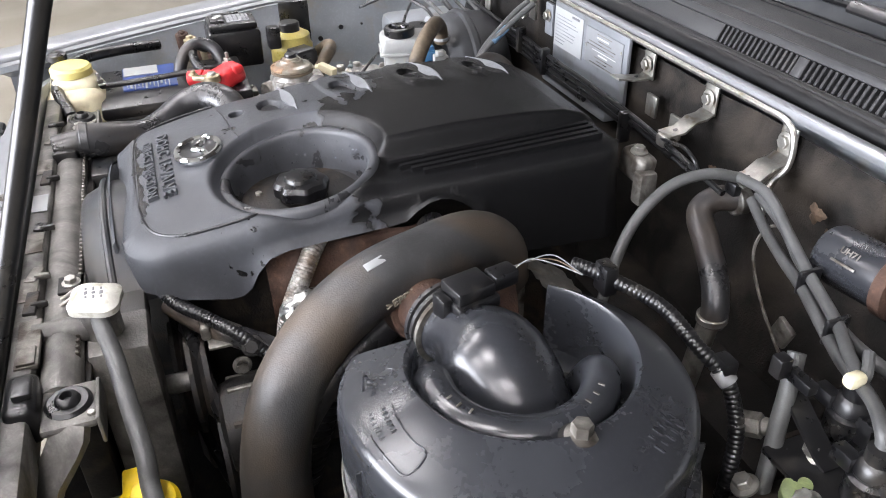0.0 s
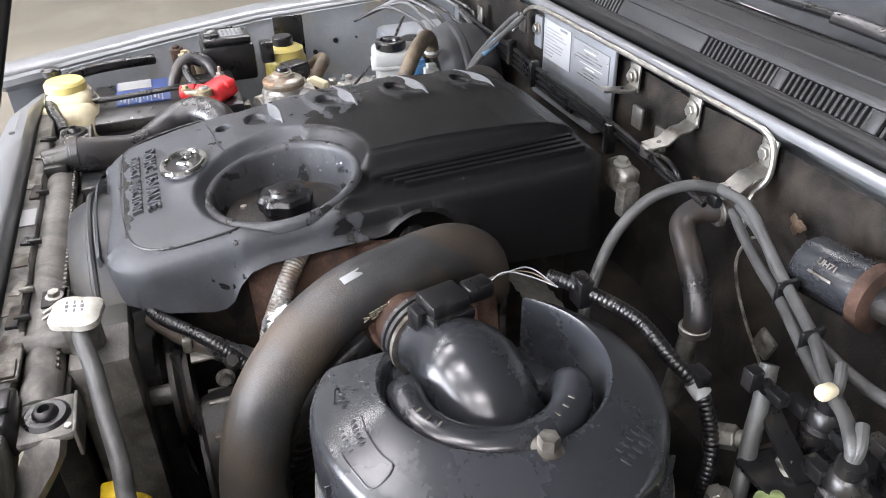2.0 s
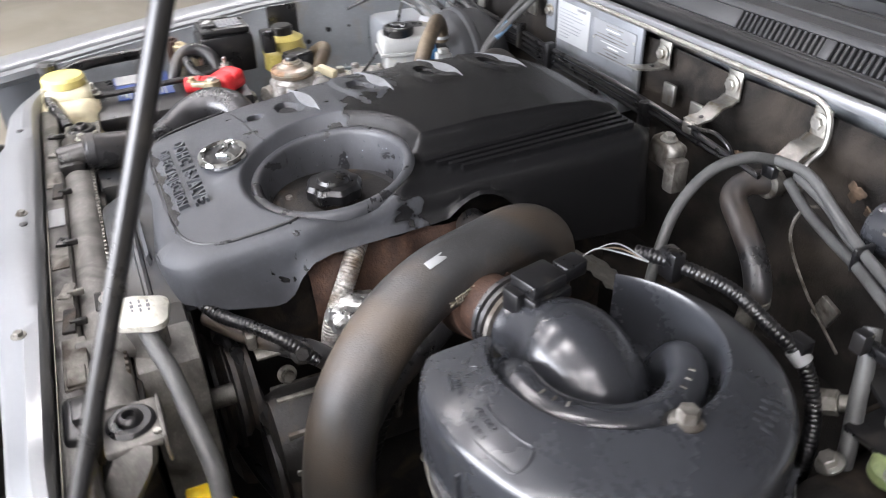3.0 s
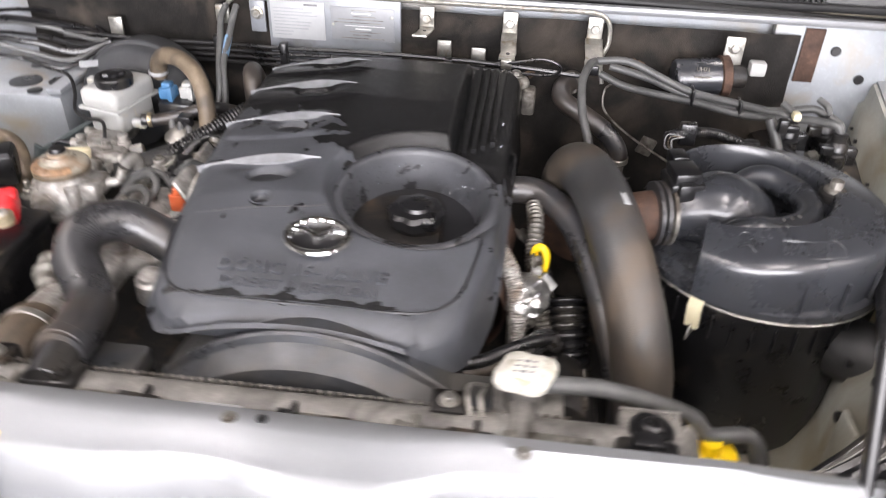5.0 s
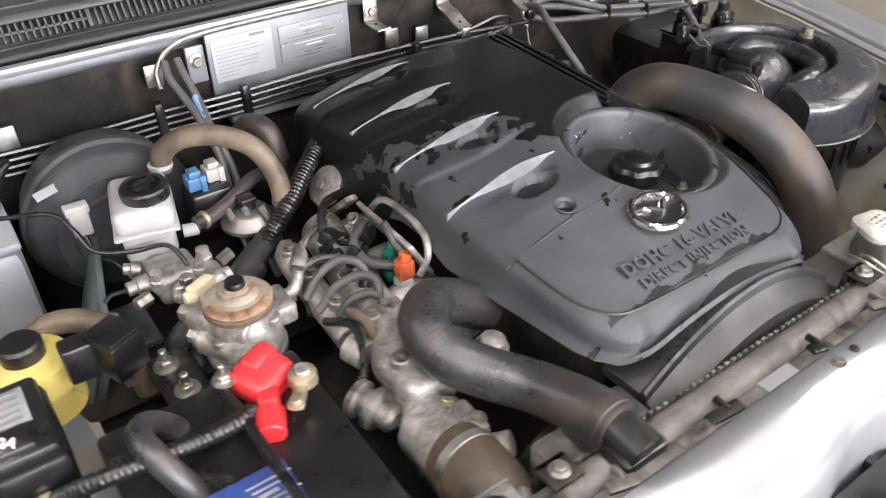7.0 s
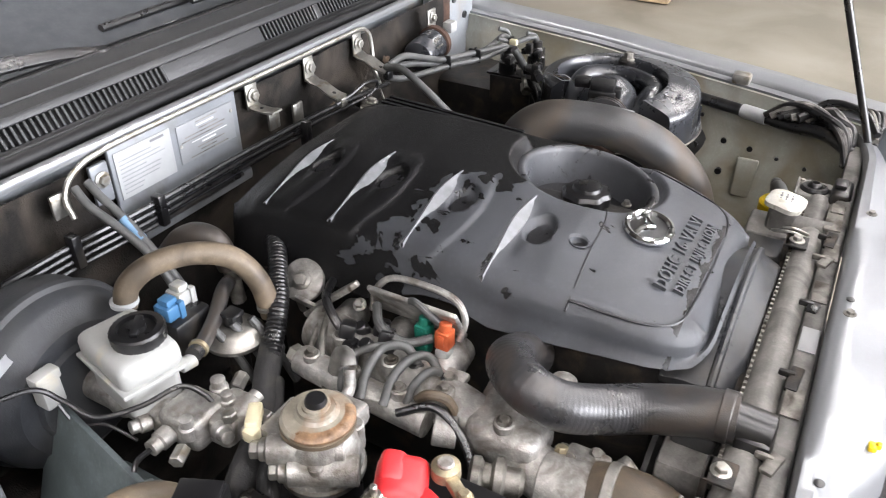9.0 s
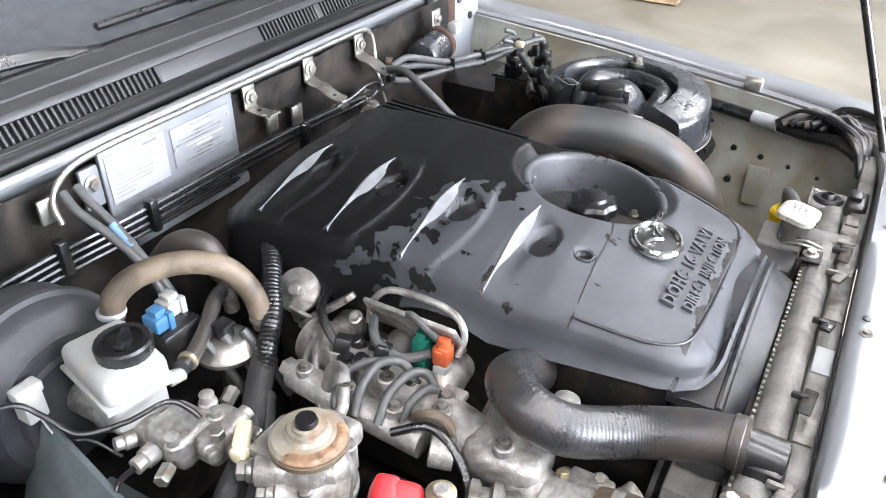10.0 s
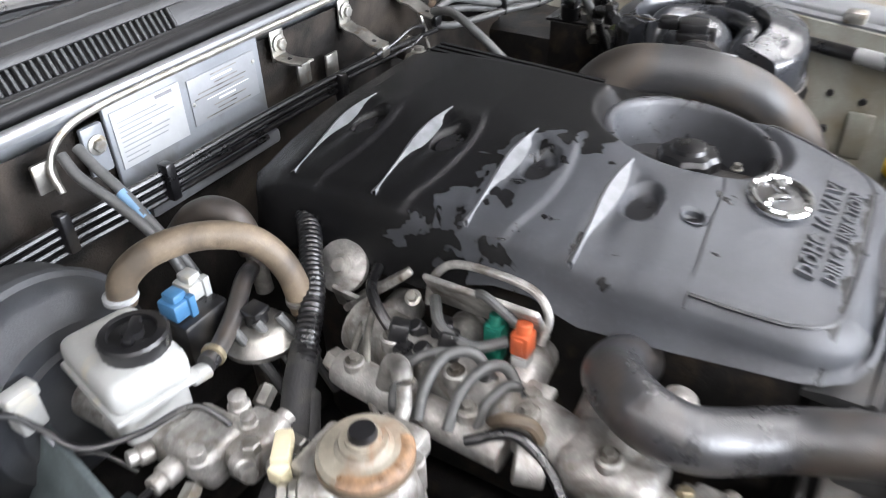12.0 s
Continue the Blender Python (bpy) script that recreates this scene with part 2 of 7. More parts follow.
M_GREEN = mat("green_plastic", (0.01, 0.14, 0.10), 0.4, var=0.15)
M_PALEBLUE = mat("pale_blue_tape", (0.16, 0.28, 0.42), 0.5, var=0.2)
M_BRACKET = mat("grey_green_steel", (0.12, 0.145, 0.15), 0.45, metal=0.2, var=0.3, scale=20, bump=0.3)
M_CAPMETAL = mat("pale_cap_metal", (0.62, 0.61, 0.55), 0.42, metal=0.2, var=0.12, scale=60, bump=0.2, spot=(0.35, 0.32, 0.24), spot_scale=60, spot_at=0.6, spot_soft=0.08)
M_WATER = mat("water", (0.9, 0.95, 1.0), 0.02, var=0.0, bump=0.0, trans=1.0)
M_BLUE = mat("blue_plastic", (0.05, 0.15, 0.29), 0.4, var=0.15)
M_TAN = mat("tan_rubber", (0.14, 0.108, 0.074), 0.55, var=0.3, scale=30, bump=0.3,
            spot=(0.07, 0.055, 0.04), spot_scale=20, spot_at=0.6, spot_soft=0.1)
M_GREYHOSE = mat("grey_rubber", (0.078, 0.079, 0.078), 0.42, var=0.2, scale=40, bump=0.2)
M_PALEGREEN = mat("pale_green_plastic", (0.22, 0.27, 0.12), 0.4, var=0.3, scale=30, bump=0.1)
M_BRASS = mat("brass", (0.40, 0.34, 0.23), 0.42, metal=0.7, var=0.3, scale=60, bump=0.4)
M_STAIN = mat("stained_plastic", (0.19, 0.115, 0.066), 0.3, var=0.5, scale=70, bump=0.2, fine=500)
M_RUSTPALE = mat("pale_rust", (0.10, 0.068, 0.045), 0.8, var=0.5, scale=60, bump=0.6, fine=400)
M_RUST = mat("rusty_iron", (0.065, 0.036, 0.025), 0.75, metal=0.3, var=0.45, scale=40, bump=0.8, fine=350)
M_STICKER = mat("paper_label", (0.33, 0.34, 0.345), 0.45, var=0.05, bump=0.02)
M_STICKGREY = mat("foil_label", (0.23, 0.238, 0.25), 0.35, var=0.06, bump=0.02)
M_PRINT = mat("print_grey", (0.16, 0.16, 0.17), 0.5, var=0.05, bump=0.0)
M_PRINTWHITE = mat("print_white", (0.6, 0.6, 0.6), 0.5, var=0.1, bump=0.0)
M_PRINTBLUE = mat("print_blue", (0.035, 0.07, 0.24), 0.35, var=0.1, bump=0.0)
M_CONCRETE = mat("concrete_floor", (0.165, 0.149, 0.118), 0.55, var=0.12, scale=2.2, bump=0.3, fine=60,
                 spot=(0.25, 0.23, 0.19), spot_scale=1.4, spot_at=0.6, spot_soft=0.15)
M_WALL = mat("painted_wall", (0.20, 0.20, 0.19), 0.7, var=0.08, scale=2, bump=0.1, fine=80)
M_WOOD = mat("pallet_wood", (0.28, 0.2, 0.12), 0.7, var=0.3, scale=12, bump=0.5, fine=150)
M_GLASS = mat("windscreen_glass", (0.045, 0.048, 0.052), 0.05, var=0.1, bump=0.0, spec=0.6)


# ---------- mesh helpers ----------
def bm_data(verts, faces, smooth=True):
    bm = bmesh.new()
    vs = [bm.verts.new(v) for v in verts]
    for f in faces:
        try:
            fc = bm.faces.new([vs[i] for i in f])
            fc.smooth = smooth
        except ValueError:
            pass
    return bm


def part(name, bm, material, parent=None, label="", sharp=35):
    me = bpy.data.meshes.new(name)
    bmesh.ops.recalc_face_normals(bm, faces=bm.faces)
    bm.to_mesh(me)
    bm.free()
    me.materials.append(material)
    me.shade_smooth()
    me.set_sharp_from_angle(angle=radians(sharp))
    ob = new(name, me)
    if parent is not None:
        ob.parent = parent
        if parent.type == "EMPTY":
            ob.matrix_parent_inverse = Matrix.Translation(-parent.location)
    if label:
        ob["label"] = label
    return ob


def thing(name, loc, label, category, group="", kind=""):
    e = new(name)
    e.empty_display_size = 0.02
    e.location = loc
    return tagged(e, label, category, group, kind)


def whole(name, bm, material, label, category, group="", kind="", sharp=35):
    return tagged(part(name, bm, material, None, "", sharp), label, category, group, kind)


def box(cx, cy, cz, sx, sy, sz, bevel=0.003, m=None, seg=2):
    """A bevelled box by its centre and sizes, turned by m about its centre."""
    bm = bmesh.new()
    bmesh.ops.create_cube(bm, size=1.0, matrix=Matrix.Diagonal((sx, sy, sz, 1)))
    if bevel > 0:
        bmesh.ops.bevel(bm, geom=bm.edges[:], offset=min(bevel, 0.45 * min(sx, sy, sz)), segments=seg, affect="EDGES", profile=0.5)
    bm.transform(Matrix.Translation((cx, cy, cz)) @ (m or Matrix()))
    return bm


def join(*bms):
    out = bms[0]
    for other in bms[1:]:
        me = bpy.data.meshes.new("tmp")
        other.to_mesh(me)
        other.free()
        out.from_mesh(me)
        bpy.data.meshes.remove(me)
    return out


def lathe(profile, centre, axis=(0, 0, 1), segs=40, wobble=None, caps=True):
    """Turns (radius, height) pairs round an axis; wobble(angle, r, h) may scale the radius."""
    rot = Vector((0, 0, 1)).rotation_difference(Vector(axis).normalized()).to_matrix()
    c = Vector(centre)
    verts, faces = [], []
    for r, h in profile:
        for i in range(segs):
            a = 2 * math.pi * i / segs
            k = wobble(a, r, h) if wobble else 1.0
            verts.append(c + rot @ Vector((r * k * math.cos(a), r * k * math.sin(a), h)))
    for j in range(len(profile) - 1):
        for i in range(segs):
            k = (i + 1) % segs
            faces.append((j * segs + i, j * segs + k, (j + 1) * segs + k, (j + 1) * segs + i))
    if caps:
        faces.append(tuple(reversed(range(segs))))
        faces.append(tuple((len(profile) - 1) * segs + i for i in range(segs)))
    return bm_data(verts, faces)


def cyl(a, b, r, r2=None, segs=20, bevel=0.0015):
    a, b = Vector(a), Vector(b)
    h, r2 = (b - a).length, r if r2 is None else r2
    e = min(bevel, 0.4 * r, 0.4 * h)
    return lathe([(r - e, 0), (r, e), (r2, h - e), (r2 - e, h)], a, b - a, segs)


def spline(pts, per=8):
    p = [Vector(q) for q in pts]
    p = [2 * p[0] - p[1]] + p + [2 * p[-1] - p[-2]]
    out = []
    for i in range(1, len(p) - 2):
        a, b, c, d = p[i - 1:i + 3]
        for k in range(per):
            t = k / per
            out.append(0.5 * (2 * b + (c - a) * t + (2 * a - 5 * b + 4 * c - d) * t * t + (3 * b - a - 3 * c + d) * t ** 3))
    return out + [p[-2]]


def tube(pts, r, per=8, segs=14, radius=None, smooth_path=True, flat=1.0):
    """A round tube along a smooth line; radius(s, length) may vary it."""
    line = spline(pts, per) if smooth_path else [Vector(q) for q in pts]
    run = [0.0]
    for a, b in zip(line, line[1:]):
        run.append(run[-1] + (b - a).length)
    tangent = (line[1] - line[0]).normalized()
    side = tangent.orthogonal().normalized()
    verts, faces = [], []
    for i, q in enumerate(line):
        t = (line[min(i + 1, len(line) - 1)] - line[max(i - 1, 0)]).normalized()
        side = (side - t * side.dot(t)).normalized()
        up = t.cross(side)
        rr = float(radius(run[i], run[-1])) if radius else r
        for k in range(segs):
            a = 2 * math.pi * k / segs
            verts.append(q + rr * (math.cos(a) * side + math.sin(a) * up * flat))
    for i in range(len(line) - 1):
        for k in range(segs):
            j = (k + 1) % segs
            faces.append((i * segs + k, i * segs + j, (i + 1) * segs + j, (i + 1) * segs + k))
    faces.append(tuple(reversed(range(segs))))
    faces.append(tuple((len(line) - 1) * segs + k for k in range(segs)))
    return bm_data(verts, faces)


def ribbed(pts, r, pitch=0.0055, depth=0.12, segs=12):
    """Corrugated conduit."""
    length = sum((Vector(b) - Vector(a)).length for a, b in zip(pts, pts[1:]))
    per = max(6, int(length * 1.1 / pitch * 4 / (len(pts) - 1)))
    return tube(pts, r, per=per, segs=segs, radius=lambda s, n: r * (1 - depth * (0.5 + 0.5 * math.cos(2 * math.pi * s / pitch)) ** 2))


def plate(outline, z0, z1, bevel=0.0, m=None):
    """A flat plate with a given outline in x and y, from z0 to z1."""
    n = len(outline)
    bm = bm_data([(x, y, z0) for x, y in outline] + [(x, y, z1) for x, y in outline],
                 [tuple(reversed(range(n))), tuple(range(n, 2 * n))] + [(i, (i + 1) % n, n + (i + 1) % n, n + i) for i in range(n)])
    if bevel > 0:
        bmesh.ops.bevel(bm, geom=bm.edges[:], offset=bevel, segments=2, affect="EDGES", profile=0.5)
    if m is not None:
        bm.transform(m)
    return bm


def strap(pts, width_dir, width, thick, bend=0.0):
    """A bent flat strip through pts, with a constant width direction."""
    w = Vector(width_dir).normalized() * width / 2
    p = [Vector(q) for q in pts]
    verts, faces = [], []
    for i, q in enumerate(p):
        t = (p[min(i + 1, len(p) - 1)] - p[max(i - 1, 0)]).normalized()
        nrm = t.cross(w).normalized() * thick / 2
        verts += [q - w - nrm, q + w - nrm, q + w + nrm, q - w + nrm]
    for i in range(len(p) - 1):
        for k in range(4):
            j = (k + 1) % 4
            faces.append((4 * i + k, 4 * i + j, 4 * i + 4 + j, 4 * i + 4 + k))
    faces += [(3, 2, 1, 0), tuple(4 * (len(p) - 1) + k for k in range(4))]
    bm = bm_data(verts, faces, False)
    return bm


def hexbolt(c, axis, r, h, washer=1.5):
    """Hexagon head with a flange."""
    return join(lathe([(r * washer, 0), (r * washer, h * 0.18), (r * 1.05, h * 0.3)], c, axis, 24),
                lathe([(r, h * 0.2), (r, h * 0.9), (r * 0.88, h)], c, axis, 6))


def letters(name, text, size, depth, m, material, parent, spacing=1.0):
    cu = bpy.data.curves.new(name, "FONT")
    cu.body, cu.size, cu.extrude, cu.align_x, cu.align_y, cu.space_character = text, size, depth / 2, "CENTER", "CENTER", spacing
    cu.offset = size * 0.024
    cu.resolution_u = 3
    tmp = bpy.data.objects.new("tmp", cu)
    scene.collection.objects.link(tmp)
    me = bpy.data.meshes.new_from_object(tmp.evaluated_get(bpy.context.evaluated_depsgraph_get()))
    bpy.data.objects.remove(tmp)
    bpy.data.curves.remove(cu)
    bm = bmesh.new()
    bm.from_mesh(me)
    bpy.data.meshes.remove(me)
    bm.transform(m)
    return part(name, bm, material, parent)


XC = 0.085  # the car's middle


# ---------- the setting ----------
def room():
    whole("floor", box(1.0, 1.0, -0.06, 16, 16, 0.12, 0), M_CONCRETE, "pale worn concrete workshop floor", "floor", kind="structure")
    # walls and ceiling are out of view, added to bound light and reflections
    whole("wall_north", box(1, 9.1, 2.6, 16, 0.2, 5.2, 0), M_WALL, "plain unseen wall, added to close the workshop", "wall", kind="structure")
    whole("wall_west", box(-7.1, 1, 2.6, 0.2, 16, 5.2, 0), M_WALL, "plain unseen wall, added to close the workshop", "wall", kind="structure")
    # the south wall has a wide open doorway, unseen and added for daylight
    south = join(box(-4.75, -7.1, 2.6, 4.5, 0.2, 5.2, 0), box(6.75, -7.1, 2.6, 4.5, 0.2, 5.2, 0), box(1, -7.1, 4.7, 7.0, 0.2, 1.0, 0))
    whole("wall_south", south, M_WALL, "plain unseen wall with a wide doorway added for daylight", "wall", kind="structure")
    whole("wall_east", box(9.1, 1, 2.6, 0.2, 16, 5.2, 0), M_WALL, "plain unseen wall, added to close the workshop", "wall", kind="structure")
    whole("ceiling", box(1, 1, 5.3, 16.4, 16.4, 0.2, 0), M_WALL, "plain unseen ceiling, added to close the workshop", "ceiling", kind="structure")
    whole("ground", box(1, 1, -0.09, 400, 400, 0.1, 0), M_CONCRETE, "pale concrete yard outside the doorway", "ground", kind="structure")


room()


def grid_sheet(us, vs, fn):
    n = len(vs)
    verts = [fn(u, v) for u in us for v in vs]
    faces = [(i * n + j, i * n + j + 1, (i + 1) * n + j + 1, (i + 1) * n + j) for i in range(len(us) - 1) for j in range(n - 1)]
    return bm_data(verts, faces)


def swept(profile_at, ys):
    """A closed section (list of x, z) carried along y."""
    verts, faces = [], []
    n = len(profile_at(ys[0]))
    for y in ys:
        verts += [(x, y, z) for x, z in profile_at(y)]
    for i in range(len(ys) - 1):
        for k in range(n):
            j = (k + 1) % n
            faces.append((i * n + k, i * n + j, (i + 1) * n + j, (i + 1) * n + k))
    faces += [tuple(reversed(range(n))), tuple((len(ys) - 1) * n + k for k in range(n))]
    return bm_data(verts, faces)


def rail(y, s):
    """Where the wing flange runs, on either side."""
    if s > 0:
        return float(np.interp(y, [-0.6, -0.35, -0.11, 0.265, 0.8], [0.55, 0.665, 0.755, 0.865, 0.965]))
    return float(np.interp(y, [-0.6, -0.35, -0.186, -0.017, 0.157, 0.8], [-0.44, -0.555, -0.64, -0.72, -0.785, -0.87]))


WING_Z = 0.942


def wings():
    for s, nm in ((1, "wing_east"), (-1, "wing_west")):
        def section(y, s=s):
            w, z = rail(y, s), WING_Z + 0.012 * max(0.0, y)
            pts = [(0.0, -0.012), (0.0, 0.0), (0.022, 0.001), (0.026, 0.007), (0.034, 0.010), (0.07, 0.012), (0.11, 0.006), (0.135, -0.012), (0.150, -0.06), (0.155, -0.35), (0.14, -0.35), (0.13, -0.06), (0.02, -0.015)]
            return [(w + s * x, z + dz) for x, dz in pts]
        whole(nm, swept(section, [-0.40 + 0.04 * i for i in range(32)]), M_SILVER, "silver painted front wing of the car beside the engine bay", "wing", kind="structure", sharp=50)

        def inner(y, s=s):
            w, z = rail(y, s), WING_Z + 0.012 * max(0.0, y) - 0.004
            pts = [(0.004, 0.0), (-0.006, -0.002), (-0.012, -0.035), (-0.020, -0.042), (-0.024, -0.12), (-0.045, -0.15), (-0.05, -0.26), (-0.085, -0.31), (-0.26, -0.36), (-0.26, -0.38), (-0.06, -0.33), (0.004, -0.25)]
            return [(w + s * x, z + dz) for x, dz in pts]
        iw = thing("inner_" + nm, (rail(0.1, s), 0.1, 0.6), "pale grey-blue painted inner wing panel with holes and dust", "inner wing", kind="structure")
        part("panel", swept(inner, [-0.30 + 0.03 * i for i in range(35)]), M_BAYDUST if s > 0 else M_BAYGREY, iw, sharp=50)
        if s > 0:
            part("pressing", box(rail(-0.115, s) - 0.049, -0.115, 0.775, 0.008, 0.042, 0.085, 0.0038, None, 3), M_BAYDUST, iw)
        rng = random.Random(5)
        for k in range(16):
            y = -0.22 + 0.055 * k
            z = rng.choice((-0.075, -0.095, -0.115))
            r = rng.choice((0.003, 0.004, 0.006))
            part("hole", cyl((rail(y, s) - s * 0.0195, y, WING_Z + z), (rail(y, s) - s * 0.027, y, WING_Z + z), r, segs=12, bevel=0.0004), M_BLACK, iw)
        for k, y in enumerate((-0.18, -0.06, 0.0)):
            part("hole", cyl((rail(y, s) - s * 0.045, y, 0.73 + 0.04 * k), (rail(y, s) - s * 0.054, y, 0.73 + 0.04 * k), 0.007, segs=12, bevel=0.0004), M_BLACK, iw)


wings()


def firewall():
    fw = thing("firewall", (XC, 0.64, 0.6), "dark felt-lined firewall at the back of the engine bay", "firewall", kind="structure")

    def sheet(u, v):
        x, z = u, v
        y = 0.628 + 0.012 * noise.noise(Vector((x * 5, z * 5, 0.3))) + 0.004 * noise.noise(Vector((x * 17, z * 17, 2)))
        if z < 0.93:
            y -= (0.93 - z) * 0.18
        return (x, y, z)
    part("insulation", grid_sheet([-0.70 + 0.025 * i for i in range(60)], [0.5 + 0.022 * i for i in range(25)], sheet), M_FIREWALL, fw)
    part("panel", box(XC, 0.680, 0.78, 2.0, 0.03, 0.54, 0.004), M_BAYGREY, fw)
    # silver seam flange along the top, with the rubber seal on it
    part("flange", box(XC, 0.619, 1.056, 1.80, 0.017, 0.014, 0.004), M_SILVER, fw)
    part("flange_back", box(XC, 0.648, 1.050, 1.80, 0.042, 0.012, 0.004), M_SEAL, fw)
    part("seal", tube([(-0.82, 0.65, 1.045), (-0.5, 0.649, 1.062), (-0.2, 0.649, 1.064), (XC, 0.649, 1.065), (0.5, 0.649, 1.062), (0.95, 0.65, 1.045)], 0.012), M_SEAL, fw)
    part("lower_step", box(XC, 0.55, 0.60, 1.3, 0.16, 0.2, 0.03), M_FIREWALL, fw)


firewall()


def towers():
    tw = thing("bulkhead_bracket_panel", (-0.66, 0.46, 0.7), "grey pressed steel panel with round holes beside the booster", "panel", kind="structure")
    part("panel", box(-0.675, 0.53, 0.79, 0.25, 0.19, 0.20, 0.018), M_BAYGREY, tw)
    part("lip", box(-0.563, 0.53, 0.897, 0.03, 0.19, 0.012, 0.004), M_BAYGREY, tw)
    for x, y, r in ((-0.562, 0.545, 0.018), (-0.586, 0.50, 0.022), (-0.61, 0.452, 0.014), (-0.65, 0.49, 0.03), (-0.67, 0.57, 0.015)):
        part("hole", lathe([(r, 0.0), (r, 0.0015), (r * 0.7, 0.002)], (x, y, 0.8895), (0, 0, 1), 24), M_BLACK, tw)
    te = thing("strut_tower", (0.83, 0.42, 0.6), "dark grimy pressed strut tower by the wing", "strut tower", kind="structure")
    part("tower", box(0.83, 0.46, 0.74, 0.22, 0.36, 0.22, 0.03), M_DIRTY, te)
    cp = thing("corner_panel", (0.86, 0.62, 0.8), "pale grey corner panel with rust streaks", "panel", kind="structure")
    part("panel", box(0.84, 0.648, 0.93, 0.22, 0.02, 0.24, 0.006), M_BAYGREY, cp)
    part("rust_patch", box(0.80, 0.634, 0.99, 0.035, 0.004, 0.10, 0.0015), M_RUST, cp)
    for x, z in ((0.755, 0.955), (0.845, 1.0), (0.90, 0.95)):
        part("hole", cyl((x, 0.640, z), (x, 0.634, z), 0.009, segs=16, bevel=0.0004), M_BLACK, cp)


towers()


def cowl():
    cw = thing("cowl", (XC, 0.74, 1.05), "dark grey plastic cowl panel with slotted air grilles", "cowl", kind="structure")
    face = pose(0, 0.668, 1.089, 62)

    def lay(bm):
        bm.transform(face)
        return bm
    groups = ((-0.66, -0.35), (-0.345, -0.030), (0.193, 0.345), (0.360, 0.500), (0.515, 0.655), (0.670, 0.81))
    y0, y1 = -0.013, 0.013
    part("upper_strip", lay(box(XC, 0.019, 0, 1.74, 0.012, 0.010, 0.003)), M_COWL, cw)
    part("lower_strip", lay(box(XC, -0.018, 0, 1.74, 0.010, 0.010, 0.003)), M_COWL, cw)
    part("backing", lay(box(XC, 0, -0.014, 1.74, 0.05, 0.006, 0.001)), M_SEAL, cw)
    ends = [XC - 0.87] + [v for g in groups for v in g] + [XC + 0.87]
    for a, b in zip(ends[::2], ends[1::2]):
        part("web", lay(box((a + b) / 2, 0, 0, b - a, y1 - y0, 0.010, 0.001)), M_COWL, cw)
    for c0, c1 in groups:
        grille = part("grille", lay(box((c0 + c1) / 2, 0, -0.008, c1 - c0, y1 - y0, 0.003, 0.0005)), M_SEAL, cw)
        if c0 < -0.5:
            part("cross_bar", lay(box((c0 + c1) / 2, 0, 0.002, c1 - c0, 0.004, 0.005, 0.0008)), M_COWL, grille)
        for i in range(int((c1 - c0) / 0.0098) + 1):
            part("slat", lay(box(c0 + 0.0098 * i, 0, 0.001, 0.0042, y1 - y0, 0.007, 0.0008, None, 1)), M_COWL, grille)
    top = pose(0, 0.745, 1.100, -5)
    for nm, bm, m in (("panel", box(XC, 0.0, 0, 1.74, 0.125, 0.010, 0.003), M_COWL), ("ridge", box(XC, -0.020, 0.006, 1.74, 0.006, 0.006, 0.002), M_COWL), ("rear_lip", box(XC, 0.064, 0.002, 1.74, 0.010, 0.014, 0.003), M_SEAL)):
        bm.transform(top)
        part(nm, bm, m, cw)
    part("front_lip", box(XC, 0.655, 1.071, 1.74, 0.014, 0.014, 0.004), M_SEAL, cw)
    part("wiper_trough", box(XC, 0.855, 1.063, 1.74, 0.12, 0.03, 0.008), M_BLACK, cw)
    screen = box(XC, 0.32, 0, 1.6, 0.64, 0.006, 0.002)
    screen.transform(pose(0, 0.872, 1.082, 29))
    whole("windscreen", screen, M_GLASS, "sloping dark windscreen glass behind the cowl", "windscreen", kind="structure")
    for x0, x1 in ((0.62, 0.05), (-0.02, -0.60)):
        wp = thing("wiper", (x0, 0.83, 1.09), "black wiper arm and blade resting at the windscreen base", "wiper", "wipers")
        part("arm", tube([(x0, 0.815, 1.095), (x0 - 0.08, 0.825, 1.112), (x0 - 0.25, 0.845, 1.118), (x1 + 0.18, 0.862, 1.116)], 0.011, segs=10, flat=0.6), M_BLACK, wp)
        part("pivot", lathe([(0.018, 0), (0.018, 0.016), (0.012, 0.022)], (x0, 0.815, 1.082), (0, 0, 1), 24), M_BLACK, wp)
        part("blade", tube([(x0 - 0.10, 0.893, 1.103), (x0 - 0.3, 0.898, 1.106), (x1, 0.895, 1.104)], 0.007, segs=8), M_BLACK, wp)
    for k in range(9):
        rng = random.Random(k)
        dp = box(-0.6 + 0.14 * k + rng.uniform(-0.03, 0.03), 0.80 + rng.uniform(0, 0.05), 1.078, 0.03 + rng.uniform(0, 0.03), 0.018, 0.02, 0.005)
        whole("trough_clip", dp, M_DULL if k % 2 else M_BLACK, "small clip in the dark wiper trough", "clip", "wiper trough clips")


cowl()


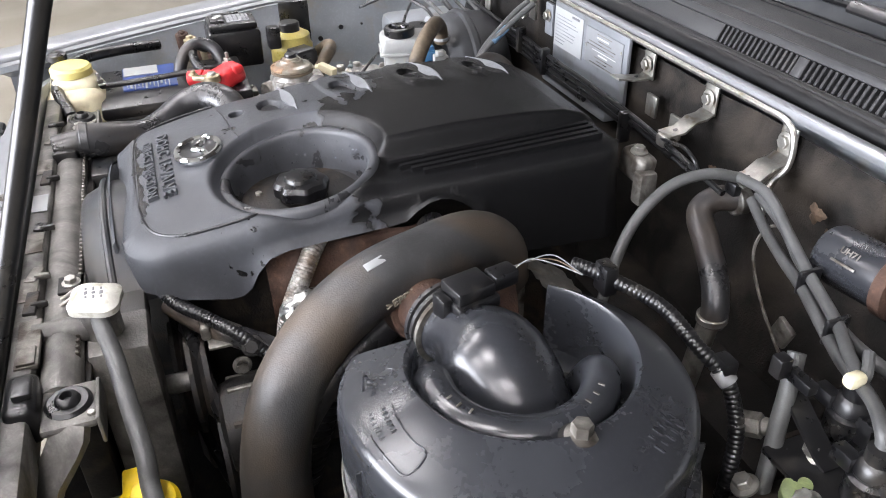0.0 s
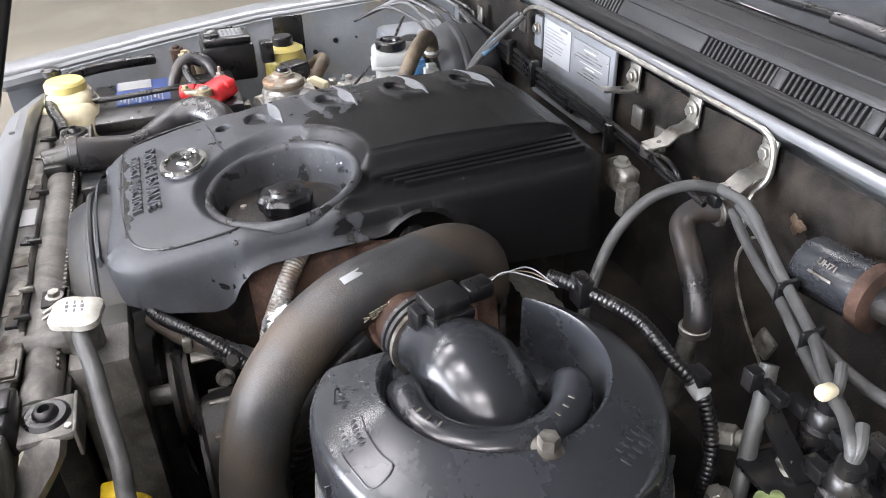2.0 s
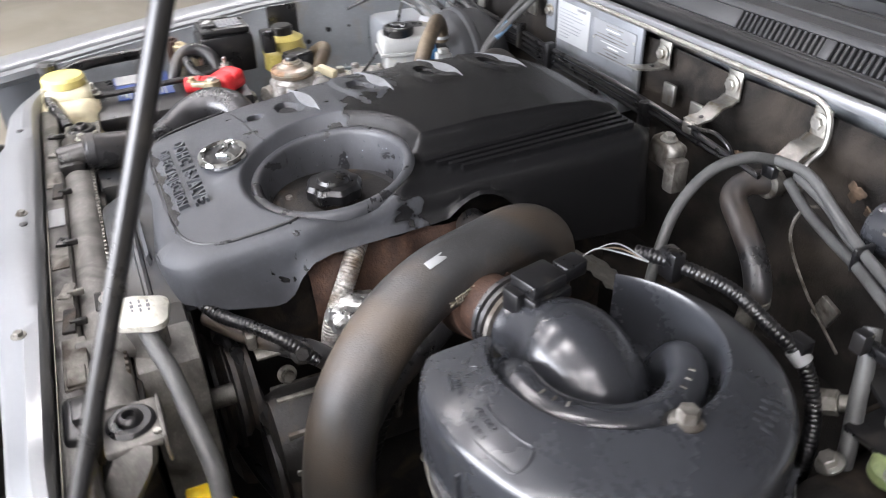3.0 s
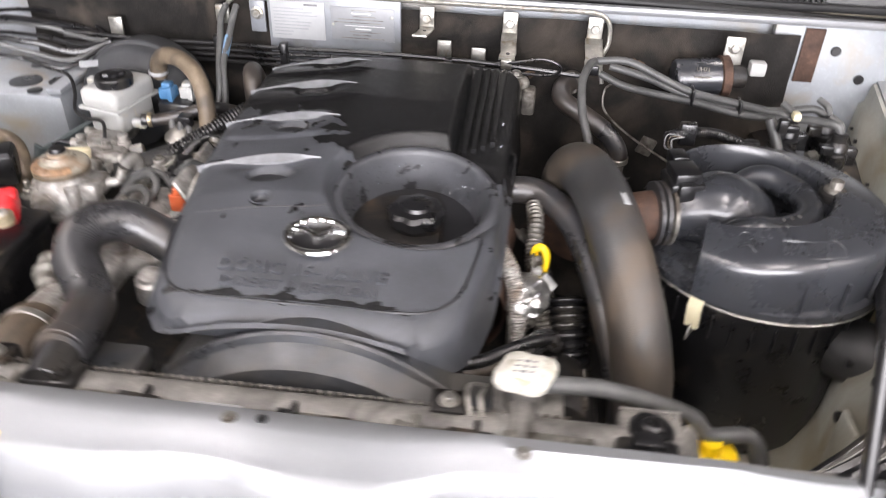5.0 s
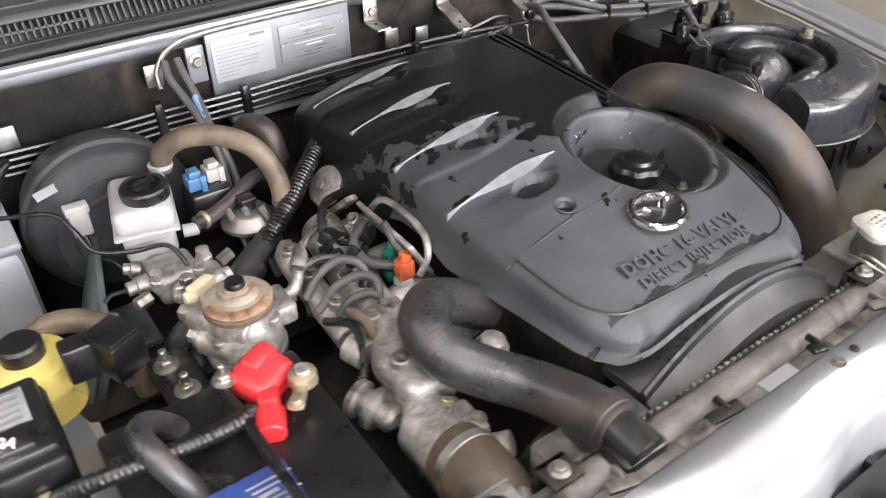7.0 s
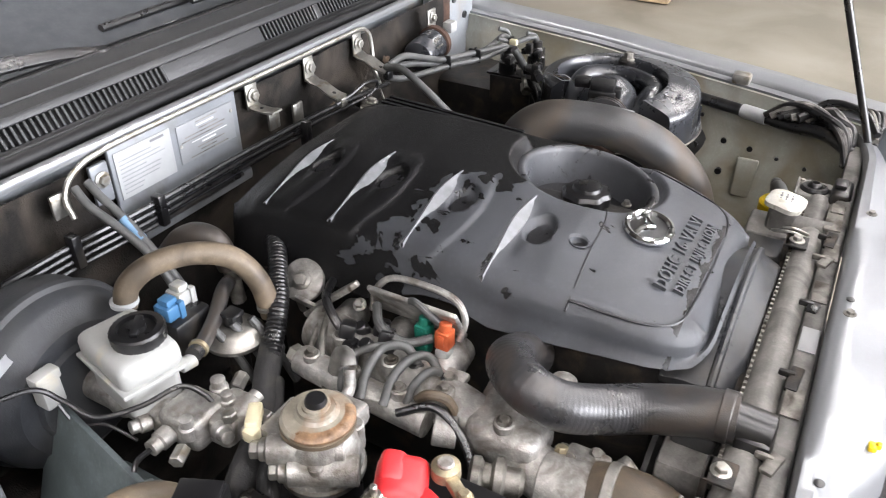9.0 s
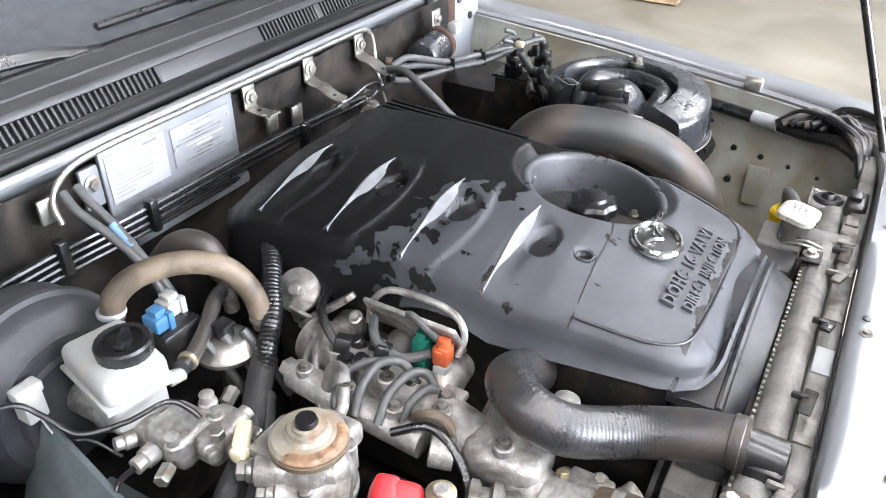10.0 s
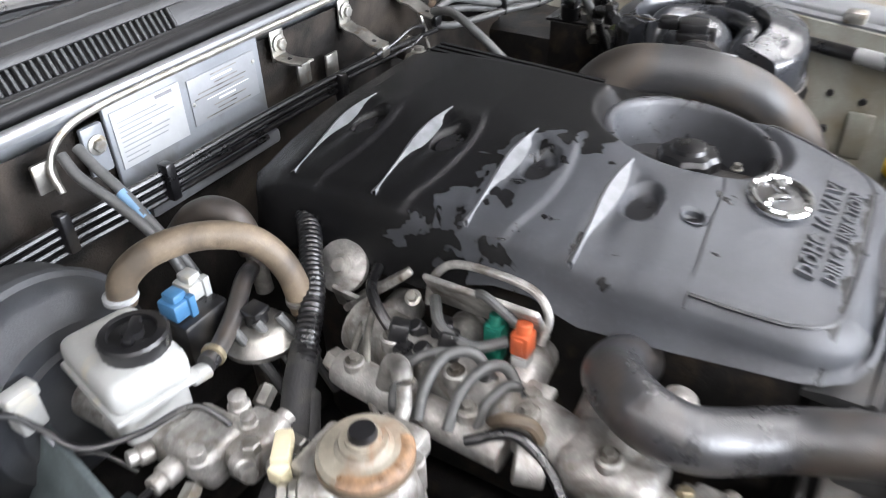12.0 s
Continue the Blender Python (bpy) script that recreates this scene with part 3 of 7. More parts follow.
def front_panel():
    def outer(x):
        u = abs(x - 0.03)
        lobe = float(np.interp(u, [0.0, 0.03, 0.06, 0.10, 0.17, 0.205, 0.24, 0.42, 0.55], [0.070, 0.071, 0.078, 0.082, 0.080, 0.066, 0.050, 0.040, 0.034]))
        return -0.312 - lobe
    sec = [(0.0, 0.905), (0.0, 0.944), (0.07, 0.949), (0.36, 0.950), (0.50, 0.943), (0.78, 0.941), (0.92, 0.936), (0.99, 0.926), (1.03, 0.905), (1.12, 0.84), (1.20, 0.76), (1.12, 0.76), (0.95, 0.89), (0.88, 0.922), (0.05, 0.93)]
    xs = [-0.60 + 0.0125 * i for i in range(110)]
    n = len(sec)
    verts, faces = [], []
    for x in xs:
        off = max(0.0, abs(x - XC) - 0.42)
        for w, z in sec:
            verts.append((x, -0.312 + (outer(x) + 0.312) * w + 0.8 * off * off, z - 0.15 * off))
    for i in range(len(xs) - 1):
        for k in range(n):
            j = (k + 1) % n
            faces.append((i * n + k, i * n + j, (i + 1) * n + j, (i + 1) * n + k))
    faces += [tuple(reversed(range(n))), tuple((len(xs) - 1) * n + k for k in range(n))]
    fp = thing("front_panel", (XC, -0.4, 0.8), "silver painted bonnet slam panel at the front of the bay", "front panel", kind="structure")
    part("panel", bm_data(verts, faces), M_SILVER, fp, sharp=50)
    for x, y in ((0.082, -0.328), (-0.235, -0.332)):
        part("hole_plug", lathe([(0.005, 0), (0.005, 0.0015), (0.003, 0.002)], (x, y, 0.9495), (0, 0, 1), 16), M_BLACK, fp)
    for x, y in ((0.052, -0.330), (0.32, -0.333)):
        part("bolt", hexbolt((x, y, 0.9495), (0, 0, 1), 0.005, 0.005), M_DULL, fp)
    gr = thing("front_grille", (XC, -0.44, 0.6), "black plastic grille back before the slam panel", "grille", kind="structure")
    part("backing", box(XC, -0.455, 0.70, 1.10, 0.05, 0.30, 0.02), M_BLACK, gr)
    part("upper_rail", box(XC, -0.425, 0.862, 1.06, 0.06, 0.02, 0.006), M_BLACK, gr)
    for x in (-0.40, -0.30, -0.20, -0.08, 0.05, 0.18, 0.32, 0.45):
        part("rib", box(x, -0.415, 0.845, 0.012, 0.07, 0.05, 0.004), M_DIRTY, gr)
    part("bumper", box(XC, -0.56, 0.62, 1.45, 0.18, 0.22, 0.06, None, 4), M_SILVER, gr, "silver painted bumper")
    part("crossmember", box(XC, -0.297, 0.892, 1.1, 0.026, 0.05, 0.006), M_DUSTY, fp)


front_panel()


def underbay():
    # dark lower parts of the bay that close the view downwards
    whole("splash_tray", box(XC, 0.15, 0.48, 1.25, 1.1, 0.02, 0.004), M_DIRTY, "dark grimy splash tray under the engine", "tray", kind="structure")
    eb = thing("engine_block", (0.07, 0.14, 0.5), "grimy cast engine block under the plastic cover", "engine")
    part("block", box(0.07, 0.15, 0.70, 0.30, 0.62, 0.38, 0.03), M_DIRTY, eb)
    part("head", box(0.07, 0.15, 0.90, 0.27, 0.58, 0.07, 0.02), M_DIRTY, eb)


underbay()


# ---------- the engine cover ----------
RING = (0.168, 0.042)
RING_Z = 0.980


def cover_edges(y):
    return (float(np.interp(y, [-0.19, -0.04, 0.06, 0.47], [-0.100, -0.124, -0.133, -0.146])),
            float(np.interp(y, [-0.19, -0.03, 0.47], [0.245, 0.276, 0.286])))


def smooth01(a, b, v):
    t = np.clip((v - a) / (b - a), 0, 1)
    return t * t * (3 - 2 * t)


def cover_top(x, y):
    """Height of the cover's upper face, before its edge is rounded off."""
    x, y = np.asarray(x, float), np.asarray(y, float)
    mid = np.interp(y, [-0.20, -0.14, -0.07, 0.0, 0.1, 0.25, 0.36, 0.42, 0.48], [0.945, 0.962, 0.981, 0.997, 1.011, 1.018, 1.016, 1.010, 0.992])
    left = np.interp(y, [-0.16, 0.02], [0.006, 0.028]) * np.clip((0.06 - x) / 0.19, 0, 1.3) ** 2
    z = mid - left
    strip = np.interp(y, [-0.20, -0.1, 0.0, 0.1, 0.47], [0.935, 0.952, 0.968, 0.984, 0.997])
    front = mid - 0.018 * np.clip((x - 0.10) / 0.16, 0, 1.3) ** 2
    k = smooth01(0.192, 0.208, x)
    rear = z * (1 - k) + (strip - 0.004) * k
    w = smooth01(0.06, 0.14, y)
    z = np.where(x > 0.06, front * (1 - w) + rear * w, z)
    # shallow dips behind each louvre
    for ym in MIDLINES:
        d = y - ym - 0.10 * (x + 0.04) ** 2 / 0.04
        z = z + 0.0034 * smooth01(-0.003, 0.003, d) * (1 - smooth01(0.02, 0.09, d)) * (1 - smooth01(0.02, 0.06, x))
    for yl in LOUVRES:
        z = z - 0.005 * np.exp(-((y - yl + 0.010) / 0.010) ** 2) * (1 - smooth01(0.0, 0.035, x)) * smooth01(-0.11, -0.03, x)
        z = z + 0.0015 * np.exp(-((y - yl - 0.012) / 0.012) ** 2) * (1 - smooth01(0.0, 0.05, x))
        # pocket before the blade
        e = ((x + 0.020) / 0.033) ** 2 + ((y - yl + 0.027) / 0.019) ** 2
        z = z - 0.012 * smooth01(1.0, 0.62, e)
    # oil filler recess with its lip
    r = np.hypot(x - RING[0], y - RING[1])
    lip = RING_Z + 0.14 * (y - RING[1]) - 0.05 * (x - RING[0])
    k = 1 - smooth01(0.100, 0.118, r)
    z = z * (1 - k) + (lip - 0.002) * k
    z = z - 0.010 * smooth01(0.0125, 0.0095, np.hypot(x + 0.017, y + 0.013))
    return z - 0.068 * smooth01(0.097, 0.088, r)


MIDLINES = (0.118, 0.232, 0.342)
LOUVRES = (0.065, 0.177, 0.288, 0.398)


def engine_cover():
    cv = thing("engine_cover", (0.07, 0.14, 0.85), "dark grey moulded plastic engine cover with wet patches", "engine cover")
    ny, nx, yf, yr, rc = 240, 150, -0.192, 0.470, 0.055
    ys = yf + (yr - yf) * (0.5 - 0.5 * np.cos(np.pi * np.linspace(0, 1, ny + 1))) * 0.35 + (yr - yf) * 0.65 * np.linspace(0, 1, ny + 1)
    px, py = np.zeros((ny + 1, nx + 1)), np.zeros((ny + 1, nx + 1))
    for j, y in enumerate(ys):
        a, b = cover_edges(y)
        near = min(y - yf, yr - y)
        rcy = rc if y < 0.1 else 0.034
        if near < rcy:
            cut = rcy - math.sqrt(max(0.0, rcy * rcy - (rcy - near) ** 2))
            a, b = a + cut, b - cut
        px[j], py[j] = np.linspace(a, b, nx + 1), y
    loop = [(0, i) for i in range(nx)] + [(j, nx) for j in range(ny)] + [(ny, i) for i in range(nx, 0, -1)] + [(j, 0) for j in range(ny, 0, -1)]
    edge = np.array([(px[p], py[p]) for p in loop])
    d = np.full(px.shape, 9.0)
    for ex, ey in edge[::2]:
        d = np.minimum(d, np.hypot(px - ex, py - ey))
    for p in loop:
        d[p] = 0
    er = 0.026
    pz = cover_top(px, py) - (er - np.sqrt(np.maximum(0, er ** 2 - np.maximum(0, er - d) ** 2)))
    verts = [(px[j, i], py[j, i], pz[j, i]) for j in range(ny + 1) for i in range(nx + 1)]
    idx = lambda p: p[0] * (nx + 1) + p[1]
    faces = [(idx((j, i)), idx((j, i + 1)), idx((j + 1, i + 1)), idx((j + 1, i))) for j in range(ny) for i in range(nx)]
    ring = [idx(p) for p in loop]
    n = len(loop)
    for step in range(1, 8):
        start = len(verts)
        for k, p in enumerate(loop):
            x, y, z = verts[ring[k]] if step == 1 else verts[base[k]]
            if step == 1:
                x0, y0, z0 = px[p], py[p], pz[p]
            x0, y0, z0 = px[p], py[p], pz[p]
            side = (x0 - 0.07) / 0.2
            if p[0] < ny * 0.04 or y0 < yf + rc * 0.6:
                zb = 0.912 + 0.036 * max(0.0, 1 - ((x0 - 0.075) / 0.16) ** 2)
                if x0 > 0.2:
                    zb = 0.885
            elif side > 0:
                zb = float(np.interp(y0, [-0.16, -0.075, -0.062, -0.05, -0.04, -0.025, 0.0, 0.13, 0.15, 0.165, 0.18, 0.195, 0.21, 0.225, 0.24, 0.26, 0.275, 0.29, 0.48],
                                     [0.880, 0.871, 0.874, 0.884, 0.905, 0.922, 0.930, 0.937, 0.940, 0.952, 0.960, 0.963, 0.960, 0.952, 0.938, 0.925, 0.885, 0.858, 0.85]))
            else:
                zb = float(np.interp(y0, [-0.16, -0.05, 0.05, 0.08, 0.10, 0.14, 0.17, 0.19, 0.23, 0.30, 0.36, 0.42, 0.47], [0.915, 0.917, 0.915, 0.926, 0.935, 0.935, 0.925, 0.905, 0.900, 0.905, 0.908, 0.89, 0.87]))
            t = min(step, 6) / 6
            nrm = Vector((x0 - 0.075, (y0 - 0.14) * 0.5, 0))
            nrm = Vector((1 if x0 > 0.26 else -1 if x0 < -0.11 else nrm.x * 3, -1 if y0 < yf + 0.02 else 1 if y0 > yr - 0.02 else 0, 0)).normalized()
            flare = 0.010 * t ** 1.5 if step < 7 else 0.006
            verts.append((x0 + nrm.x * flare, y0 + nrm.y * flare, z0 + (zb - z0) * t + (0.004 if step == 7 else 0)))
        base = list(range(start, start + n))
        prev = ring if step == 1 else last
        for k in range(n):
            q = (k + 1) % n
            faces.append((prev[k], prev[q], base[q], base[k]))
        last = base
    part("shell", bm_data(verts, faces), M_COVER, cv, sharp=60)

    def on(x, y, lift=0.0):
        return (x, y, float(cover_top(x, y)) + lift)

    part("filler_ring", lathe([(0.108, -0.010), (0.1065, -0.002), (0.103, 0.0012), (0.0965, 0.0015), (0.0935, -0.001), (0.0915, -0.006), (0.082, -0.052), (0.080, -0.058)], (RING[0], RING[1], RING_Z), (0.05, -0.14, 1), 96, None, False), M_RING, cv, sharp=50)
    part("recess_floor", lathe([(0.083, -0.055), (0.060, -0.058), (0.0, -0.059)], (RING[0], RING[1], RING_Z), (0.05, -0.14, 1), 64, None, False), M_COVERDARK, cv, "black floor of the filler recess")
    drops = []
    rng = random.Random(21)
    for k in range(60):
        a, t = rng.uniform(0.5, 3.6), rng.random()
        r0 = 0.0905 - 0.008 * t
        c = Vector((RING[0] + r0 * math.cos(a), RING[1] + r0 * math.sin(a), RING_Z - 0.008 - 0.038 * t + 0.1 * r0 * math.sin(a) - 0.05 * r0 * math.cos(a)))
        drops.append((c, 0.0007 + 0.0013 * rng.random() ** 2))
    for k in range(60):
        x, y = rng.uniform(0.205, 0.272), rng.uniform(0.12, 0.30)
        drops.append((Vector((x, y, float(cover_top(x, y)))), 0.0006 + 0.0012 * rng.random() ** 2))
    for k in range(70):
        x, y = rng.uniform(-0.07, 0.22), rng.uniform(-0.168, -0.150)
        drops.append((Vector((x, y, float(cover_top(x, y)))), 0.0005 + 0.0011 * rng.random() ** 2))
    beads = bmesh.new()
    for c, r in drops:
        bmesh.ops.create_icosphere(beads, subdivisions=1, radius=r, matrix=Matrix.Translation(c))
    tagged(part("water_drops", beads, M_WATER, None), "clear water drops beaded on the engine cover", "water drops", kind="stuff")

    # seam of the front plate
    seam = [(-0.126, -0.040), (-0.08, -0.036), (-0.02, -0.030), (0.04, -0.026), (0.068, -0.020)]
    part("seam", tube([on(x, y, -0.0006 if x > -0.11 else -0.004) for x, y in seam], 0.0014, segs=6), M_COVERDARK, cv)
    edge_line = [(-0.112, -0.040), (-0.106, -0.09), (-0.095, -0.130), (-0.072, -0.157), (-0.03, -0.164), (0.07, -0.166), (0.17, -0.162), (0.215, -0.150), (0.240, -0.122), (0.252, -0.08), (0.258, -0.035), (0.25, -0.028)]
    part("seam", tube([on(x, y, -0.0008) for x, y in edge_line], 0.0019, segs=6), M_COVERDARK, cv)

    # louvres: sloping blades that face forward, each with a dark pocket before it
    # blade colour carries the front light that these faces catch
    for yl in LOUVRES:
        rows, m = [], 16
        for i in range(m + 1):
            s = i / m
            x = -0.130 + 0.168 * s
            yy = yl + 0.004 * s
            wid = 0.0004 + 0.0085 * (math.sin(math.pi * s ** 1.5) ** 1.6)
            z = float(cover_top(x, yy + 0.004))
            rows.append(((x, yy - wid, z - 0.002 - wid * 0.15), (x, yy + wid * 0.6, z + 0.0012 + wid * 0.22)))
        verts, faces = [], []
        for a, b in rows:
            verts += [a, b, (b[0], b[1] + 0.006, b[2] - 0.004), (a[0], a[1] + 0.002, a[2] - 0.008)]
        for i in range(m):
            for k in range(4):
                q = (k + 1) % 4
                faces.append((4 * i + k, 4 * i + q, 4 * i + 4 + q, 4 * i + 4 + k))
        part("louvre", bm_data(verts, faces), M_LOUVRE, cv, "louvre blade, its grey lightened for the light it catches", sharp=30)
        # dark disc on the pocket floor, coloured for both damp and shade
        xo, yo = -0.020, yl - 0.027
        pocket = lathe([(0.0, -0.001), (0.012, -0.001), (0.0155, 0.0006), (0.012, 0.0012), (0.0, 0.0004)], (0, 0, 0), (0, 0, 1), 24)
        pocket.transform(Matrix.Translation(on(xo, yo, 0.0004)) @ Matrix.Diagonal((1.6, 0.9, 1, 1)))
        part("louvre_pocket", pocket, M_COVERDARK, cv)
    # ribs along the right-hand strip
    for k in range(4):
        x = 0.217 + 0.0128 * k
        rows = [(x + 0.004 * (y - 0.3) * k, y, float(cover_top(x, y))) for y in [0.150 + 0.012 * k + (0.292 - 0.012 * k) * i / 12 for i in range(13)]]
        part("rib", strap([(a, b, c + 0.0025) for a, b, c in rows], (1, 0, 0), 0.0068, 0.0085), M_COVER, cv)
    # small round hole
    # dark disc paints the shade inside the hole
    part("grommet_hole", lathe([(0.0, 0.0), (0.0105, 0.0), (0.0105, 0.001), (0.0, 0.0012)], on(-0.017, -0.013, 0.0015), (0, 0.05, 1), 28), M_COVERDARK, cv)
    part("grommet_rim", lathe([(0.0100, -0.006), (0.0108, -0.0005), (0.0120, 0.0006), (0.0132, 0.0)], (-0.017, -0.013, on(-0.017, -0.013, 0.010)[2]), (0.04, -0.12, 1), 32, None, False), M_COVER, cv)
    # plain badge: an oval ring with a V-shaped bar
    slope = pose(*on(0.071, -0.077, 0.0025), 8)
    oval = [(0.0355 * math.cos(2 * math.pi * i / 48), 0.029 * math.sin(2 * math.pi * i / 48), 0.002) for i in range(49)]
    dish = part("badge_dish", lathe([(0.0, 0.0), (0.036, 0.0), (0.039, 0.0012), (0.036, 0.0018), (0.0, 0.0012)], (0, 0, 0), (0, 0, 1), 48), M_BLACK, cv)
    dish.data.transform(slope @ Matrix.Diagonal((1.03, 0.86, 1, 1)))
    badge = part("badge", join(tube(oval, 0.0050, smooth_path=False, segs=10),
                               tube([(-0.031, 0.010, 0.002), (-0.018, 0.0085, 0.003), (-0.008, 0.003, 0.004), (0.0, -0.006, 0.0045)], 0.0040, segs=8),
                               tube([(0.031, 0.010, 0.002), (0.018, 0.0085, 0.003), (0.008, 0.003, 0.004), (0.0, -0.006, 0.0045)], 0.0040, segs=8)), M_CHROME, cv, "chrome oval badge")
    badge.data.transform(slope)
    letters("lettering", "DOHC 16-VALVE", 0.0235, 0.005, pose(*on(0.064, -0.1235, 0.0008), 15), M_COVER, cv, 1.12)
    letters("lettering", "DIRECT INJECTION", 0.0185, 0.005, pose(*on(0.064, -0.1450, 0.0008), 15.5), M_COVER, cv, 1.12)
    # oil filler cap in the recess
    cap = thing("oil_filler_cap", (0.168, 0.040, 0.93), "black scalloped oil filler cap in the cover's recess", "oil cap")
    part("neck", cyl((0.168, 0.042, 0.915), (0.168, 0.042, 0.945), 0.030, segs=28), M_DIRTY, cap)
    part("cap", lathe([(0.030, 0.940), (0.035, 0.943), (0.036, 0.956), (0.032, 0.962), (0.022, 0.9635), (0.020, 0.968), (0.012, 0.970), (0.0, 0.970)], (0.168, 0.042, 0), (0, 0, 1), 48,
                      lambda a, r, h: 1 + (0.055 * math.cos(8 * a) if r > 0.028 else 0)), M_BLACK, cap)
    for x, y in ((0.205, -0.010), (0.140, -0.012)):
        whole("cover_bolt", hexbolt((x, y, 0.931), (0, 0, 1), 0.005, 0.008), M_STEEL, "small bright bolt in the cover's recess", "bolt", "bolts of the cover")


engine_cover()


# ---------- front of the bay ----------
def fan_shroud():
    def arch(x):
        return 0.944 - 2.6 * (x - 0.090) ** 2
    xs = [-0.075 + 0.0065 * i for i in range(50)]
    prof = [(-0.150, 0.000), (-0.178, 0.004), (-0.204, 0.0045), (-0.2055, 0.0085), (-0.209, 0.0095), (-0.2125, 0.0075), (-0.2145, -0.001), (-0.236, -0.012), (-0.240, -0.016), (-0.2405, -0.10), (-0.234, -0.10), (-0.232, -0.03), (-0.205, -0.012), (-0.15, -0.008)]
    n = len(prof)
    verts = [(x, y, arch(x) + z) for x in xs for y, z in prof]
    faces = [(i * n + k, i * n + (k + 1) % n, (i + 1) * n + (k + 1) % n, (i + 1) * n + k) for i in range(len(xs) - 1) for k in range(n)]
    faces += [tuple(reversed(range(n))), tuple((len(xs) - 1) * n + k for k in range(n))]
    sh = thing("fan_shroud", (0.085, -0.2, 0.6), "glossy black arched plastic fan shroud before the engine", "fan shroud")
    part("arch", bm_data(verts, faces), M_SHROUD, sh, sharp=28)
    part("side_panel", box(-0.16, -0.212, 0.775, 0.10, 0.056, 0.20, 0.006), M_DUSTY, sh)
    part("side_panel", box(0.325, -0.206, 0.745, 0.075, 0.066, 0.30, 0.006), M_DUSTY, sh)
    part("shoulder", box(-0.135, -0.214, 0.880, 0.08, 0.050, 0.030, 0.006), M_SHROUD, sh)
    part("shoulder", box(0.285, -0.206, 0.872, 0.10, 0.064, 0.036, 0.008), M_SHROUD, sh)


fan_shroud()


def radiator():
    ra = thing("radiator", (XC, -0.26, 0.55), "black radiator with a crimped top tank", "radiator")
    part("top_tank", tube([(-0.275, -0.266, 0.892), (-0.1, -0.266, 0.893), (0.1, -0.266, 0.893), (0.395, -0.262, 0.892), (0.404, -0.262, 0.890), (0.410, -0.262, 0.886), (0.412, -0.262, 0.882)], 0.0215, per=6, segs=20, radius=lambda q, n: 0.0215 - 0.010 * float(smooth01(n - 0.016, n, q)) ** 2), M_DUSTY, ra)
    part("core", box(XC - 0.02, -0.262, 0.72, 0.62, 0.035, 0.36, 0.003), M_DIRTY, ra)
    part("header", box(XC - 0.02, -0.255, 0.882, 0.66, 0.040, 0.010, 0.003), M_DIRTY, ra)
    for i in range(58):
        part("crimp", box(-0.235 + 0.0105 * i, -0.2445, 0.900, 0.0055, 0.004, 0.016, 0.0006, None, 1), M_DULL, ra)
    neck = part("filler_neck", join(cyl((0.319, -0.219, 0.88), (0.319, -0.219, 0.932), 0.021, segs=24), cyl((0.319, -0.290, 0.905), (0.319, -0.20, 0.905), 0.015)), M_DUSTY, ra)
    part("hose_neck", join(cyl((-0.160, -0.285, 0.918), (-0.164, -0.215, 0.926), 0.0225, segs=24), box(-0.16, -0.270, 0.905, 0.06, 0.04, 0.04, 0.01)), M_BLACK, ra)
    cap = part("cap", lathe([(0.026, 0.955), (0.030, 0.957), (0.030, 0.964), (0.024, 0.968), (0.014, 0.970), (0.0, 0.970)], (0.319, -0.219, -0.023), (0, 0, 1), 48,
                      lambda a, r, h: 1 + (0.10 * math.cos(4 * (a - 0.5)) + 0.07 * math.cos(2 * (a - 0.5)) if r > 0.022 else 0)), M_CAPMETAL, ra, "pale metal cap with rounded ears")
    for i in range(3):
        for k in range(3):
            part("stamp", box(0.308 + 0.008 * k + 0.002 * i, -0.227 + 0.008 * i, 0.9472, 0.004 + 0.002 * ((i + k) % 2), 0.0022 + 0.0015 * (k % 2), 0.0008, 0.0002), M_PRINT, cap)
    whole("overflow_hose", tube([(0.330, -0.219, 0.925), (0.360, -0.214, 0.922), (0.40, -0.205, 0.914), (0.45, -0.198, 0.897), (0.50, -0.190, 0.872), (0.524, -0.190, 0.848), (0.57, -0.185, 0.845), (0.59, -0.20, 0.80)], 0.0095),
          M_GREYHOSE, "dark grey overflow hose from radiator neck to bottle", "hose")
    eb = thing("expansion_bottle", (0.53, -0.19, 0.6), "cream expansion bottle with a yellow cap", "coolant bottle")
    part("bottle", box(0.53, -0.228, 0.685, 0.15, 0.10, 0.22, 0.03, None, 4), M_CREAM, eb)
    part("cap", join(lathe([(0.028, 0.818), (0.032, 0.822), (0.032, 0.838), (0.028, 0.843), (0.013, 0.846), (0.011, 0.858), (0.0, 0.858)], (0.526, -0.198, -0.010), (0, 0, 1), 32),
                     box(0.488, -0.205, 0.817, 0.05, 0.034, 0.008, 0.004)), M_YELLOW, eb, "yellow plastic cap")
    # mounting bracket with rubber bush near the front right
    br = thing("radiator_mount", (0.42, -0.27, 0.86), "grimy radiator mounting bracket with rubber bush", "bracket")
    part("bracket", join(box(0.447, -0.250, 0.903, 0.062, 0.052, 0.010, 0.004), strap([(0.472, -0.250, 0.903), (0.482, -0.253, 0.894), (0.485, -0.262, 0.880), (0.490, -0.272, 0.868), (0.500, -0.283, 0.858), (0.515, -0.290, 0.845)], (0.5, 1, 0), 0.036, 0.012)), M_DUSTY, br)
    part("lip", box(0.447, -0.2235, 0.893, 0.062, 0.004, 0.034, 0.002), M_DUSTY, br)
    part("bush", lathe([(0.0225, 0.0), (0.0225, 0.003), (0.019, 0.006), (0.0125, 0.006), (0.0115, 0.009), (0.0085, 0.012), (0.006, 0.0125), (0.0045, 0.006), (0.0, 0.006)], (0.446, -0.250, 0.907), (0.06, 0, 1), 32), M_BLACK, br)
